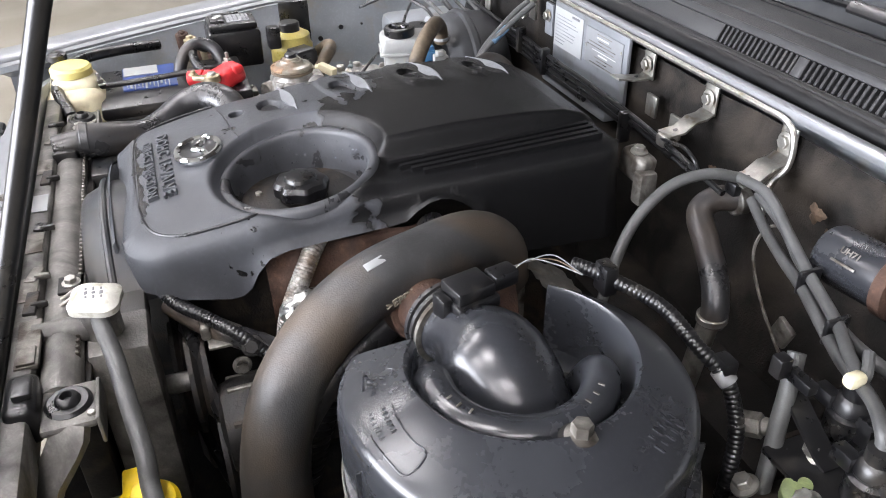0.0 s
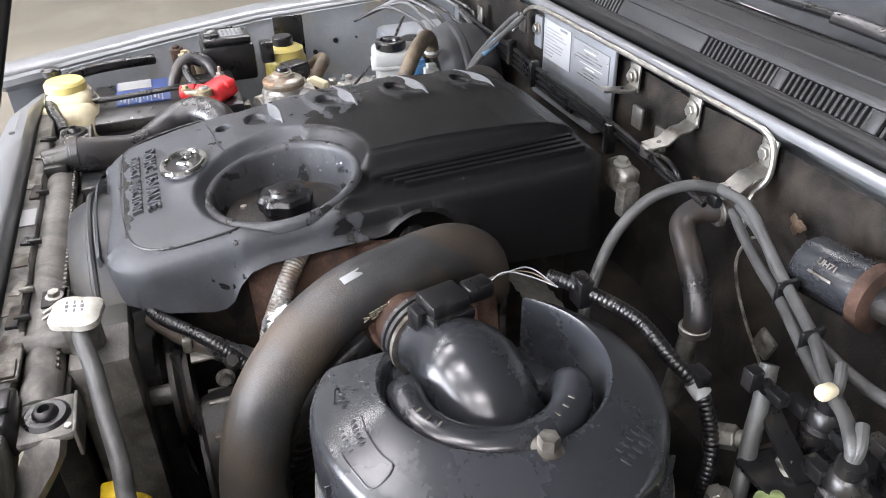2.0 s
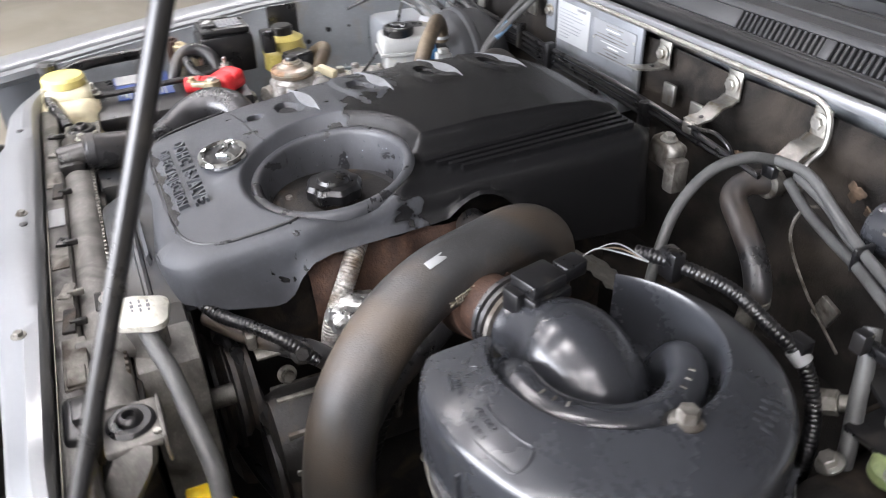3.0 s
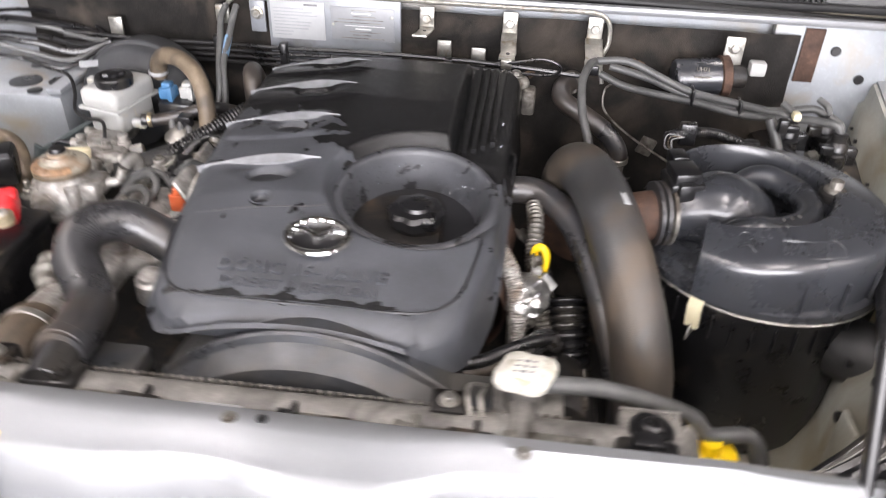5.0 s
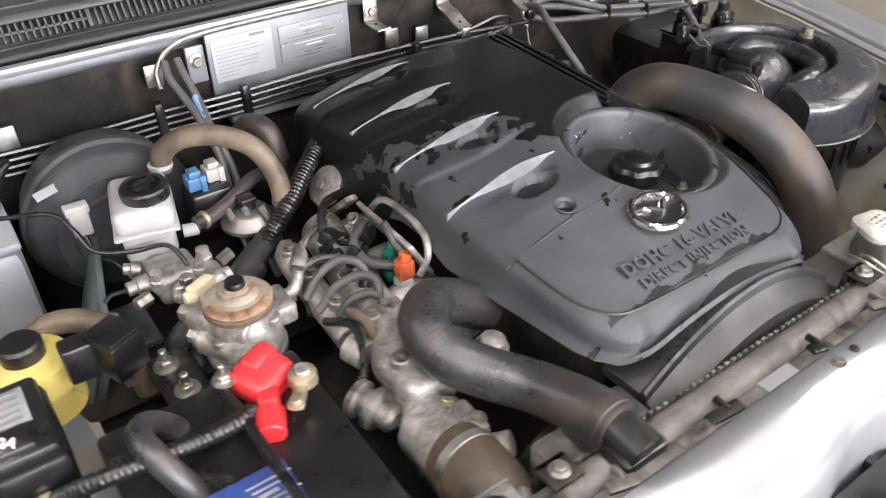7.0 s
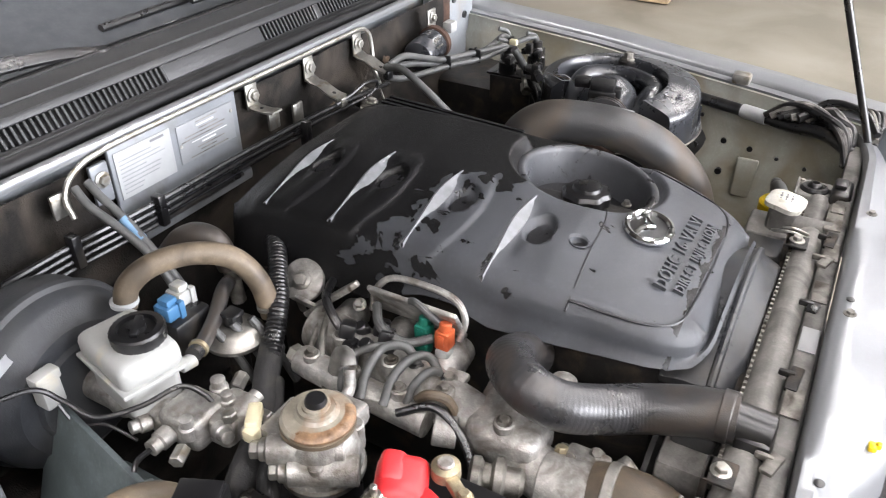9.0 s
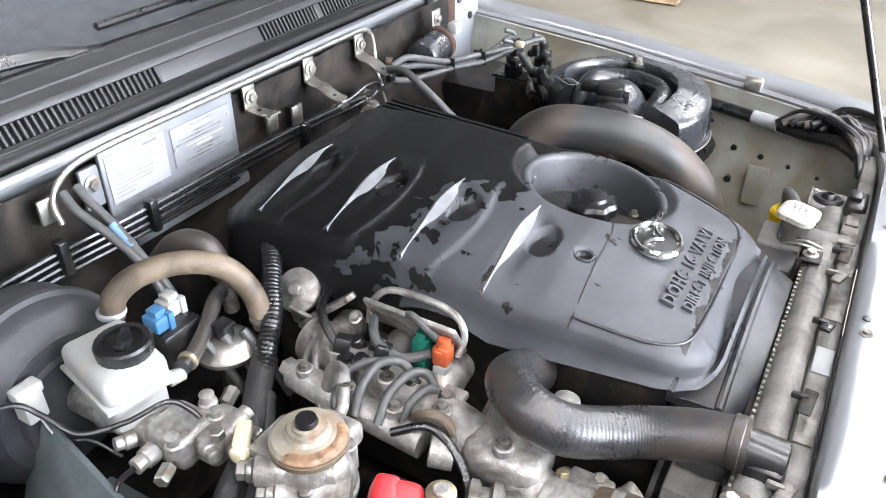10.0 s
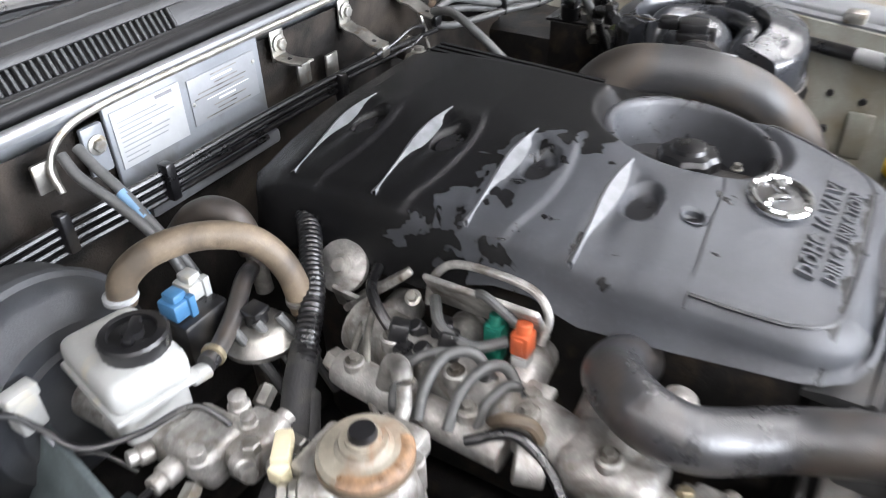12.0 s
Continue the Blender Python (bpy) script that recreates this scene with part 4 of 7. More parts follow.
    part("bolt", hexbolt((0.468, -0.229, 0.906), (0, 0, 1), 0.004, 0.005), M_STEEL, br)
    b2 = copy_thing(br, pose(-0.33, -0.27, 0.86))


    whole("wing_plug", join(box(0.436, -0.290, 0.905, 0.060, 0.030, 0.046, 0.008, None, 3), box(0.436, -0.286, 0.931, 0.030, 0.018, 0.008, 0.003)), M_BLACK, "black plastic wiring plug beside the radiator bracket", "plug")
    whole("tank_strap", join(box(0.345, -0.290, 0.916, 0.085, 0.024, 0.006, 0.002), box(0.370, -0.290, 0.920, 0.030, 0.018, 0.004, 0.0015)), M_DULL, "worn plated strip beside the radiator tank", "strip")
    whole("wire_clip", join(tube([(0.268, -0.262, 0.914), (0.262, -0.240, 0.922), (0.266, -0.222, 0.918), (0.280, -0.212, 0.908)], 0.0022, segs=8), tube([(0.280, -0.262, 0.914), (0.276, -0.242, 0.921), (0.279, -0.226, 0.917)], 0.0022, segs=8)), M_STEEL, "bent wire clip on the radiator tank", "clip")


radiator()


def fan_belts():
    fd = thing("belt_drive", (0.28, -0.06, 0.6), "dark grimy belt pulleys at the engine front", "belt drive")
    for x, y, z, r in ((0.30, -0.12, 0.78, 0.055), (0.22, -0.14, 0.72, 0.08), (0.36, -0.10, 0.70, 0.06), (-0.16, -0.17, 0.80, 0.06)):
        part("pulley", lathe([(0.01, 0), (r, 0), (r, 0.006), (r - 0.008, 0.012), (r, 0.018), (r, 0.024), (0.02, 0.024)], (x, y, z), (0, -1, 0), 36), M_DIRTY, fd)
    part("belt", tube([(0.30, -0.132, 0.835), (0.36, -0.118, 0.76), (0.36, -0.118, 0.64), (0.22, -0.15, 0.64), (0.15, -0.15, 0.72), (0.24, -0.14, 0.82), (0.30, -0.132, 0.835)], 0.008, segs=8), M_BLACK, fd)
    part("shaft", cyl((0.30, -0.12, 0.78), (0.30, -0.19, 0.78), 0.013), M_DULL, fd)


fan_belts()


def left_hose():
    h = thing("radiator_hose", (-0.2, -0.1, 0.9), "thick curved black rubber radiator hose, dusty", "hose")
    part("hose", tube([(-0.125, -0.006, 0.884), (-0.166, -0.002, 0.910), (-0.208, -0.010, 0.934), (-0.237, -0.042, 0.939), (-0.235, -0.080, 0.927), (-0.208, -0.115, 0.914), (-0.182, -0.15, 0.910), (-0.168, -0.20, 0.919), (-0.163, -0.235, 0.924), (-0.162, -0.250, 0.925)], 0.0275, per=36, segs=28, radius=lambda q, n: 0.0275 - 0.00024 * (0.5 + 0.5 * math.cos(2 * math.pi * q / 0.0052)) * float(smooth01(0.05, 0.09, q) * smooth01(n - 0.06, n - 0.09, q))), M_RUBBER, h)
    part("clamp", lathe([(0.0278, 0), (0.0286, 0.001), (0.0286, 0.012), (0.0278, 0.013)], (-0.163, -0.232, 0.925), (0, -1, 0.05), 28), M_RUBBER, h)


left_hose()


# ---------- intake side ----------
def duct():
    d = thing("intake_duct", (0.42, 0.05, 0.6), "wide black rubber air duct arching past the engine cover", "air duct")
    part("tube", tube([(0.365, 0.245, 0.88), (0.370, 0.235, 0.925), (0.385, 0.195, 0.954), (0.405, 0.13, 0.957), (0.420, 0.065, 0.948), (0.438, 0.005, 0.918), (0.458, -0.045, 0.862), (0.472, -0.068, 0.79), (0.478, -0.075, 0.70), (0.478, -0.075, 0.58)], 0.0375, per=10, segs=28, radius=lambda s, n: 0.0375 + 0.006 * smooth01(0.35, 0.75, s)), M_DUCT, d)
    def on_duct(spot, run, out):
        run, out = Vector(run).normalized(), Vector(out)
        out = (out - run * out.dot(run)).normalized()
        up = out.cross(run)
        return Matrix(((run.x, up.x, out.x, spot[0]), (run.y, up.y, out.y, spot[1]), (run.z, up.z, out.z, spot[2]), (0, 0, 0, 1)))
    part("paint_mark", box(0, 0, 0, 0.024, 0.010, 0.0016, 0.0007), M_STICKER, d, "worn pale paint mark").data.transform(on_duct((0.4312, 0.0688, 0.9846), (-0.0055, 0.0192, 0.0033), (0.33, -0.06, 0.943)))
    letters("moulded_mark", ">EPDM<", 0.0135, 0.0016, on_duct((0.4540, 0.0952, 0.9494), (-0.0087, 0.0389, 0.0090), (0.973, 0.231, -0.036)), M_TANPLASTIC, d)
    p = thing("coolant_pipe", (0.36, 0.0, 0.7), "brownish metal pipe running under the air duct", "pipe")
    part("pipe", tube([(0.27, 0.187, 0.915), (0.325, 0.190, 0.912), (0.372, 0.145, 0.900), (0.405, 0.072, 0.870), (0.430, -0.005, 0.828), (0.455, -0.06, 0.75), (0.46, -0.08, 0.62)], 0.020, segs=18), M_RUBBER, p)


duct()

FC = Vector((0.635, 0.145))


def air_filter():
    af = thing("air_filter", (FC.x, FC.y, 0.6), "round glossy black air filter housing with a C-shaped lid", "air filter")
    part("can", lathe([(0.145, 0.62), (0.150, 0.64), (0.150, 0.862), (0.160, 0.866), (0.160, 0.876), (0.150, 0.878)], (FC.x, FC.y, 0), (0, 0, 1), 72), M_BLACK, af)
    part("seam_band", lathe([(0.158, 0.876), (0.165, 0.878), (0.165, 0.888), (0.158, 0.890)], (FC.x, FC.y, 0), (0, 0, 1), 72), M_GLOSS, af)
    part("lid_floor", lathe([(0.155, 0.885), (0.150, 0.900), (0.0, 0.905)], (FC.x, FC.y, 0), (0, 0, 1), 72), M_GLOSS, af)
    # C-shaped raised ring of the lid, open towards the engine; its hole lies off centre
    a0, a1 = radians(-130), radians(140)
    IC = Vector((0.607, 0.156))
    sec = [(1.0, 0.884), (1.0, 0.938), (0.985, 0.948), (0.95, 0.9545), (0.88, 0.9585), (0.70, 0.963), (0.35, 0.969), (0.17, 0.9725), (0.08, 0.9735), (0.025, 0.970), (0.0, 0.960), (-0.03, 0.90)]
    n, steps = len(sec), 96
    verts, faces = [], []
    for i in range(steps + 1):
        s = i / steps
        a = a0 + (a1 - a0) * s
        grow = 0.155 + 0.018 * smooth01(0.22, 0.0, s)
        rim = Vector((FC.x + grow * math.cos(a), FC.y + grow * math.sin(a)))
        hole = Vector((IC.x + 0.103 * math.cos(a), IC.y + 0.103 * math.sin(a)))
        lift = -0.010 * smooth01(0.2, 0.0, s) + 0.006 * s
        for w, z in sec:
            q = hole.lerp(rim, w)
            verts.append((q.x, q.y, z + (lift if z > 0.93 else 0)))
    for i in range(steps):
        for k in range(n):
            faces.append((i * n + k, i * n + (k + 1) % n, (i + 1) * n + (k + 1) % n, (i + 1) * n + k))
    faces += [tuple(reversed(range(n))), tuple(steps * n + k for k in range(n))]
    bm = bm_data(verts, faces)
    part("lid", bm, M_GLOSS, af, sharp=40)
    for i in range(14):
        a = a0 + 0.1 + (a1 - a0 - 0.2) * i / 13
        rib = box(0, 0, 0, 0.006, 0.003, 0.05, 0.001)
        rib.transform(Matrix.Translation((FC.x + 0.1585 * math.cos(a), FC.y + 0.1585 * math.sin(a), 0.905)) @ pose(0, 0, 0, 0, 0, math.degrees(a)))
        part("rib", rib, M_GLOSS, af)
    # the small moulded pipe that runs round inside the ring
    arc = []
    for i in range(15):
        a = radians(-128 + 222 * i / 14)
        arc.append((0.607 + 0.078 * math.cos(a), 0.152 + 0.078 * math.sin(a), 0.950 - (0.045 if i == 0 or i == 14 else 0.012 if i in (1, 13) else 0.0)))
    part("resonator_pipe", tube(arc, 0.0185, per=5, segs=18), M_GLOSS, af)
    # outlet elbow that dives into the middle
    el = part("elbow", tube([(0.494, 0.128, 0.932), (0.508, 0.132, 0.934), (0.53, 0.137, 0.936), (0.565, 0.145, 0.933), (0.592, 0.151, 0.918), (0.610, 0.154, 0.892), (0.618, 0.155, 0.86)], 0.043, per=8, segs=28,
                            radius=lambda s, n: 0.039 + 0.017 * smooth01(0.02, 0.08, s)), M_GLOSS, af)
    for k in range(3):
        part("clamp", lathe([(0.041, 0), (0.0445, 0.001), (0.0445, 0.006), (0.041, 0.007)], (0.502 - 0.009 * k, 0.130 - 0.002 * k, 0.932), (-1, -0.2, 0), 36), M_RUBBER if k else M_DULL, af)
    part("inlet_joint", cyl((0.446, 0.118, 0.926), (0.496, 0.128, 0.932), 0.034, segs=28), M_RUST, af, "brown stained pipe joint")
    sensor = thing("air_flow_sensor", (0.51, 0.16, 0.97), "black plastic air flow sensor with a plug and wires", "sensor")
    turn = pose(0.513, 0.142, 0.988, 0, 0, 12)
    for nm, dims in (("base", (0, 0, -0.012, 0.045, 0.05, 0.014)), ("body", (0, 0, 0, 0.036, 0.044, 0.018)), ("plug", (0.004, 0.038, 0.002, 0.022, 0.03, 0.018)), ("tab", (-0.004, -0.028, -0.016, 0.022, 0.012, 0.03))):
        part(nm, box(*dims, 0.003), M_BLACK, sensor).data.transform(turn)
    for k in range(3):
        part("wire", tube([(0.503, 0.193, 0.988 + 0.003 * k), (0.503 - 0.004 * k, 0.215, 0.998 - 0.004 * k), (0.512 - 0.005 * k, 0.242, 0.990 + 0.003 * k), (0.53, 0.262, 0.984)], 0.0008, segs=6), (M_STICKER, M_TAN, M_STICKGREY)[k], sensor)
    # lid bolt
    bt = thing("lid_bolt", (0.716, 0.158, 0.97), "plated flanged bolt with washers on the filter lid", "bolt")
    part("pad", lathe([(0.024, 0.90), (0.022, 0.958)], (0.716, 0.158, 0), (0, 0, 1), 24), M_GLOSS, bt)
    part("washer", lathe([(0.018, 0.958), (0.019, 0.962), (0.019, 0.970), (0.015, 0.972)], (0.716, 0.158, 0), (0, 0, 1), 28), M_DIRTY, bt)
    part("head", hexbolt((0.716, 0.158, 0.972), (0, 0, 1), 0.0095, 0.015), M_DULL, bt)
    # wire clip on the can
    for a in (233, 330):
        ar = radians(a)
        c = Vector((FC.x + 0.166 * math.cos(ar), FC.y + 0.166 * math.sin(ar), 0.87))
        cl = part("clip", strap([c + Vector((0, 0, 0.02)), c + Vector((0.004 * math.cos(ar), 0.004 * math.sin(ar), 0)), c + Vector((0, 0, -0.035))], (-math.sin(ar), math.cos(ar), 0), 0.018, 0.006), M_CREAM, af, "cream plastic clip")
        part("clip_wire", tube([c + Vector((0.004 * math.cos(ar), 0.004 * math.sin(ar), -0.03)), c + Vector((0.01 * math.cos(ar), 0.01 * math.sin(ar), -0.05)), c + Vector((0.0, 0.006, -0.058)), c + Vector((0.002, -0.004, -0.035))], 0.0016, segs=6), M_STEEL, af)
    # moulded outline with marks that cannot be read
    def lid_z(x, y):
        best = None
        for i in range(240):
            a = a0 + (a1 - a0) * i / 239
            rim = Vector((FC.x + 0.155 * math.cos(a), FC.y + 0.155 * math.sin(a)))
            hole = Vector((IC.x + 0.103 * math.cos(a), IC.y + 0.103 * math.sin(a)))
            w = (Vector((x, y)) - hole).dot(rim - hole) / (rim - hole).length_squared
            off = (hole.lerp(rim, w) - Vector((x, y))).length
            if best is None or off < best[0]:
                best = (off, w, i / 239)
        tops = [(w, z) for w, z in sec if z > 0.93][::-1]
        lift = -0.010 * float(smooth01(0.2, 0.0, best[2])) + 0.006 * best[2]
        return float(np.interp(best[1], [w for w, z in tops], [z for w, z in tops])) + lift

    def on_lid(a, r, up=0.0):
        x, y = FC.x + r * math.cos(radians(a)), FC.y + r * math.sin(radians(a))
        return (x, y, lid_z(x, y) + up)
    line = [on_lid(a, 0.143) for a in range(-120, -64, 6)] + [on_lid(-64, 0.131)] + [on_lid(a, 0.118) for a in range(-66, -122, -6)] + [on_lid(-121, 0.131), on_lid(-120, 0.143)]
    part("plate_outline", tube(line, 0.0010, per=3, segs=6), M_GLOSS, af)
    for k in range(13):
        for r, ln in ((0.136, 0.0060), (0.126, 0.0050)):
            a = -114 + 2.6 * k
            bar = box(0, 0, 0, ln, 0.0022 + 0.0012 * (k % 3), 0.0012, 0.0003)
            bar.transform(Matrix.Translation(on_lid(a, r, 0.0002)) @ pose(0, 0, 0, 0, 7, a))
            part("moulded_bar", bar, M_GLOSS, af)
    for k in range(10):
        bar = box(0, 0, 0, 0.0065 + 0.003 * (k % 2), 0.0028, 0.0010, 0.0003)
        x, y = 0.736 - 0.004 * (k % 5) + 0.011 * (k // 5), 0.212 + 0.0075 * (k % 5)
        bar.transform(Matrix.Translation((x, y, lid_z(x, y) + 0.0002)) @ pose(0, 0, 0, 0, 8, 28))
        part("moulded_bar", bar, M_GLOSS, af)
    for k in range(6):
        a = radians(-72 + 9 * k + (70 if k > 2 else 0))
        bar = box(0, 0, 0, 0.006, 0.0022, 0.001, 0.0003)
        bar.transform(Matrix.Translation((0.607 + 0.080 * math.cos(a), 0.152 + 0.080 * math.sin(a), 0.9686)) @ pose(0, 0, 0, 0, 6, math.degrees(a)))
        part("moulded_bar", bar, M_DULL, af)
    for i in range(36):
        a = radians(10 * i)
        rib = box(0, 0, 0, 0.005, 0.0022, 0.040, 0.0008, None, 1)
        rib.transform(Matrix.Translation((FC.x + 0.1515 * math.cos(a), FC.y + 0.1515 * math.sin(a), 0.835)) @ pose(0, 0, 0, 0, 0, 10 * i))
        part("can_rib", rib, M_BLACK, af)
    part("seam_wire", tube([(FC.x + 0.1665 * math.cos(radians(a)), FC.y + 0.1665 * math.sin(radians(a)), 0.8765) for a in range(-190, 100, 10)], 0.0014, per=3, segs=6), M_STEEL, af)


air_filter()


# ---------- service side ----------
def fuel_filter():
    c = (-0.373, 0.133)
    ff = thing("fuel_filter", (c[0], c[1], 0.72), "cast aluminium fuel filter head with an aged plastic dome", "fuel filter")
    part("canister", cyl((c[0], c[1], 0.72), (c[0], c[1], 0.865), 0.041, segs=36), M_BLACK, ff)
    part("canister_rim", lathe([(0.040, 0.858), (0.0475, 0.860), (0.0475, 0.866), (0.040, 0.868)], (c[0], c[1], 0), (0, 0, 1), 36), M_STEEL, ff)
    def along(u, w, z):
        """Point u along the pair of pump cylinders, w towards the battery side."""
        return (c[0] + 0.5 * u - 0.865 * w, c[1] - 0.865 * u - 0.5 * w, z)

    part("head", join(lathe([(0.042, 0.865), (0.0455, 0.870), (0.044, 0.890), (0.040, 0.915), (0.030, 0.928)], (c[0], c[1], 0), (0, 0, 1), 36),
                      cyl(along(-0.052, 0.020, 0.908), along(0.030, 0.020, 0.908), 0.016, segs=24), cyl(along(-0.030, 0.034, 0.890), along(0.044, 0.034, 0.890), 0.0165, segs=24),
                      box(c[0], c[1] + 0.035, 0.90, 0.06, 0.05, 0.03, 0.006), box(c[0] + 0.045, c[1], 0.902, 0.03, 0.05, 0.028, 0.006),
                      cyl(along(0.036, -0.008, 0.882), along(0.036, -0.008, 0.916), 0.011), cyl(along(0.0, 0.041, 0.882), along(0.0, 0.041, 0.906), 0.008)), M_ALU, ff)
    part("dome", lathe([(0.028, 0.926), (0.037, 0.928), (0.0395, 0.932), (0.0395, 0.936), (0.036, 0.9395), (0.024, 0.9425), (0.0205, 0.946), (0.0195, 0.950), (0.0, 0.9505)], (c[0], c[1], 0), (0, 0, 1), 48), M_TANPLASTIC, ff, "aged translucent plastic dome with brown stain", sharp=18)
    part("dome_rim", lathe([(0.036, 0.924), (0.0405, 0.926), (0.0405, 0.931), (0.036, 0.933)], (c[0], c[1], 0), (0, 0, 1), 48), M_TAN, ff, "brown stained rim")
    part("stain", lathe([(0.0398, 0.9335), (0.0400, 0.9362), (0.0362, 0.9400), (0.0310, 0.9412)], (c[0], c[1] - 0.0006, 0), (0, 0, 1), 64, lambda a, q, h: 1.0 if math.cos(a - 4.45) > 0.25 + 0.2 * math.sin(9 * a) + (0.3 if q < 0.035 else 0) else 0.92), M_STAIN, ff, "brown stain on the dome")
    part("knob_collar", lathe([(0.0150, 0.9490), (0.0150, 0.9535), (0.0125, 0.9545)], (c[0], c[1], 0), (0, 0, 1), 32), M_TANPLASTIC, ff, "pale plastic collar")
    part("primer_knob", lathe([(0.0115, 0.949), (0.012, 0.957), (0.0105, 0.961), (0.0, 0.9615)], (c[0], c[1], 0), (0, 0, 1), 28), M_BLACK, ff)
    part("banjo_bolt", join(cyl(along(-0.052, 0.020, 0.908), along(-0.060, 0.020, 0.908), 0.0125, segs=20), cyl(along(-0.060, 0.020, 0.908), along(-0.070, 0.020, 0.908), 0.010, segs=6)), M_STEEL, ff)
    part("banjo_bolt", join(cyl(along(-0.030, 0.034, 0.890), along(-0.040, 0.034, 0.890), 0.012, segs=20), cyl(along(-0.040, 0.034, 0.890), along(-0.050, 0.034, 0.890), 0.009, segs=6)), M_STEEL, ff)
    part("outlet", tube([(c[0] + 0.055, c[1] + 0.01, 0.902), (c[0] + 0.075, c[1] + 0.015, 0.905), (c[0] + 0.085, c[1] + 0.02, 0.925)], 0.007), M_ALU, ff)
    for piece in ff.children:
        piece.data.transform(pose(0, 0, -0.008))
    whole("filter_hose", tube([(c[0] + 0.086, c[1] + 0.022, 0.920), (c[0] + 0.092, c[1] + 0.028, 0.928), (c[0] + 0.096, c[1] + 0.040, 0.922), (c[0] + 0.094, c[1] + 0.048, 0.895)], 0.0095), M_DUSTY, "short dusty fuel hose at the filter outlet", "hose")


fuel_filter()


def brake_parts():
    bb = thing("brake_booster", (-0.42, 0.51, 0.75), "large round black brake booster on the firewall", "brake booster")
    part("drum", lathe([(0.04, -0.022), (0.062, -0.020), (0.066, -0.014), (0.086, -0.012), (0.092, -0.004), (0.108, 0.006), (0.114, 0.014), (0.116, 0.030), (0.121, 0.034), (0.1225, 0.040), (0.121, 0.046), (0.116, 0.050), (0.113, 0.09), (0.09, 0.12)], (-0.42, 0.465, 0.86), (0, 1, 0), 72), M_BOOSTER, bb)
    part("label", box(-0.49, 0.468, 0.945, 0.05, 0.002, 0.012, 0.0005, pose(0, 0, 0, -35, 0, 25)), M_STICKGREY, bb)
    mc = thing("brake_master_cylinder", (-0.40, 0.36, 0.85), "bright cast brake master cylinder with pipe fittings", "master cylinder")
    part("barrel", lathe([(0.018, 0), (0.022, 0.003), (0.022, 0.06), (0.024, 0.064), (0.024, 0.078), (0.021, 0.082), (0.021, 0.175), (0.017, 0.19)], (-0.41, 0.46, 0.865), (0, -1, 0), 28), M_ALU, mc)
    part("valve_block", box(-0.400, 0.292, 0.870, 0.058, 0.060, 0.044, 0.010, None, 3), M_ALU, mc)
    part("valve_block", box(-0.378, 0.258, 0.868, 0.062, 0.046, 0.038, 0.010, None, 3), M_ALU, mc)
    for p, q, r in (((-0.425, 0.275, 0.87), (-0.425, 0.275, 0.900), 0.010), ((-0.36, 0.29, 0.87), (-0.36, 0.29, 0.899), 0.011), ((-0.405, 0.25, 0.88), (-0.415, 0.225, 0.885), 0.010),
                    ((-0.375, 0.262, 0.88), (-0.375, 0.262, 0.902), 0.009), ((-0.38, 0.25, 0.87), (-0.34, 0.25, 0.875), 0.013), ((-0.43, 0.30, 0.87), (-0.46, 0.30, 0.87), 0.012),
                    ((-0.43, 0.33, 0.872), (-0.452, 0.338, 0.876), 0.010), ((-0.385, 0.225, 0.872), (-0.392, 0.212, 0.872), 0.012)):
        part("port", lathe([(r * 0.8, 0), (r, 0.002), (r, 0.55 * (Vector(q) - Vector(p)).length), (r * 0.78, 0.62 * (Vector(q) - Vector(p)).length), (r * 0.78, (Vector(q) - Vector(p)).length - 0.001), (r * 0.6, (Vector(q) - Vector(p)).length)], p, Vector(q) - Vector(p), 18), M_ALU, mc)
    for p, q in (((-0.345, 0.28, 0.875), (-0.325, 0.285, 0.88)), ((-0.36, 0.235, 0.87), (-0.36, 0.215, 0.87)), ((-0.44, 0.27, 0.87), (-0.46, 0.262, 0.87)), ((-0.40, 0.235, 0.895), (-0.40, 0.235, 0.907))):
        part("fitting", cyl(p, q, 0.009, segs=6), M_STEEL, mc)
    rs = thing("brake_fluid_reservoir", (-0.40, 0.362, 0.89), "white plastic brake fluid reservoir with a black cap", "reservoir")
    turn = pose(-0.401, 0.376, 0, 0, 0, -13)
    body = join(box(0, 0, 0.908, 0.066, 0.092, 0.05, 0.010, None, 3), box(0, 0.0, 0.947, 0.076, 0.106, 0.036, 0.012, None, 3), box(0, 0, 0.931, 0.081, 0.111, 0.006, 0.002))
    part("tank", body, M_WHITE, rs).data.transform(turn)
    part("cap", lathe([(0.026, 0.962), (0.030, 0.964), (0.031, 0.978), (0.029, 0.981), (0.022, 0.982), (0.021, 0.977), (0.010, 0.977), (0.010, 0.984), (0.0, 0.985)], (-0.395, 0.361, 0), (0, 0, 1), 48,
                      lambda a, r, h: 1 + (0.012 * math.cos(24 * a) if r > 0.028 else 0)), M_BLACK, rs)
    part("cap_grip", box(-0.395, 0.361, 0.981, 0.036, 0.010, 0.008, 0.003, pose(0, 0, 0, 0, 0, 35)), M_BLACK, rs)
    part("outlet", cyl((-0.365, 0.345, 0.905), (-0.345, 0.340, 0.905), 0.009), M_WHITE, rs)
    for piece in rs.children:
        piece.data.transform(pose(0, 0, -0.009))
    vh = thing("vacuum_hose", (-0.28, 0.39, 0.9), "tan dusty rubber vacuum hose bent into an arch", "hose")
    part("hose", tube([(-0.352, 0.435, 0.945), (-0.345, 0.430, 0.972), (-0.320, 0.413, 0.992), (-0.280, 0.388, 0.994), (-0.245, 0.358, 0.978), (-0.228, 0.335, 0.94), (-0.226, 0.322, 0.89)], 0.0145, per=8, segs=18), M_TAN, vh)
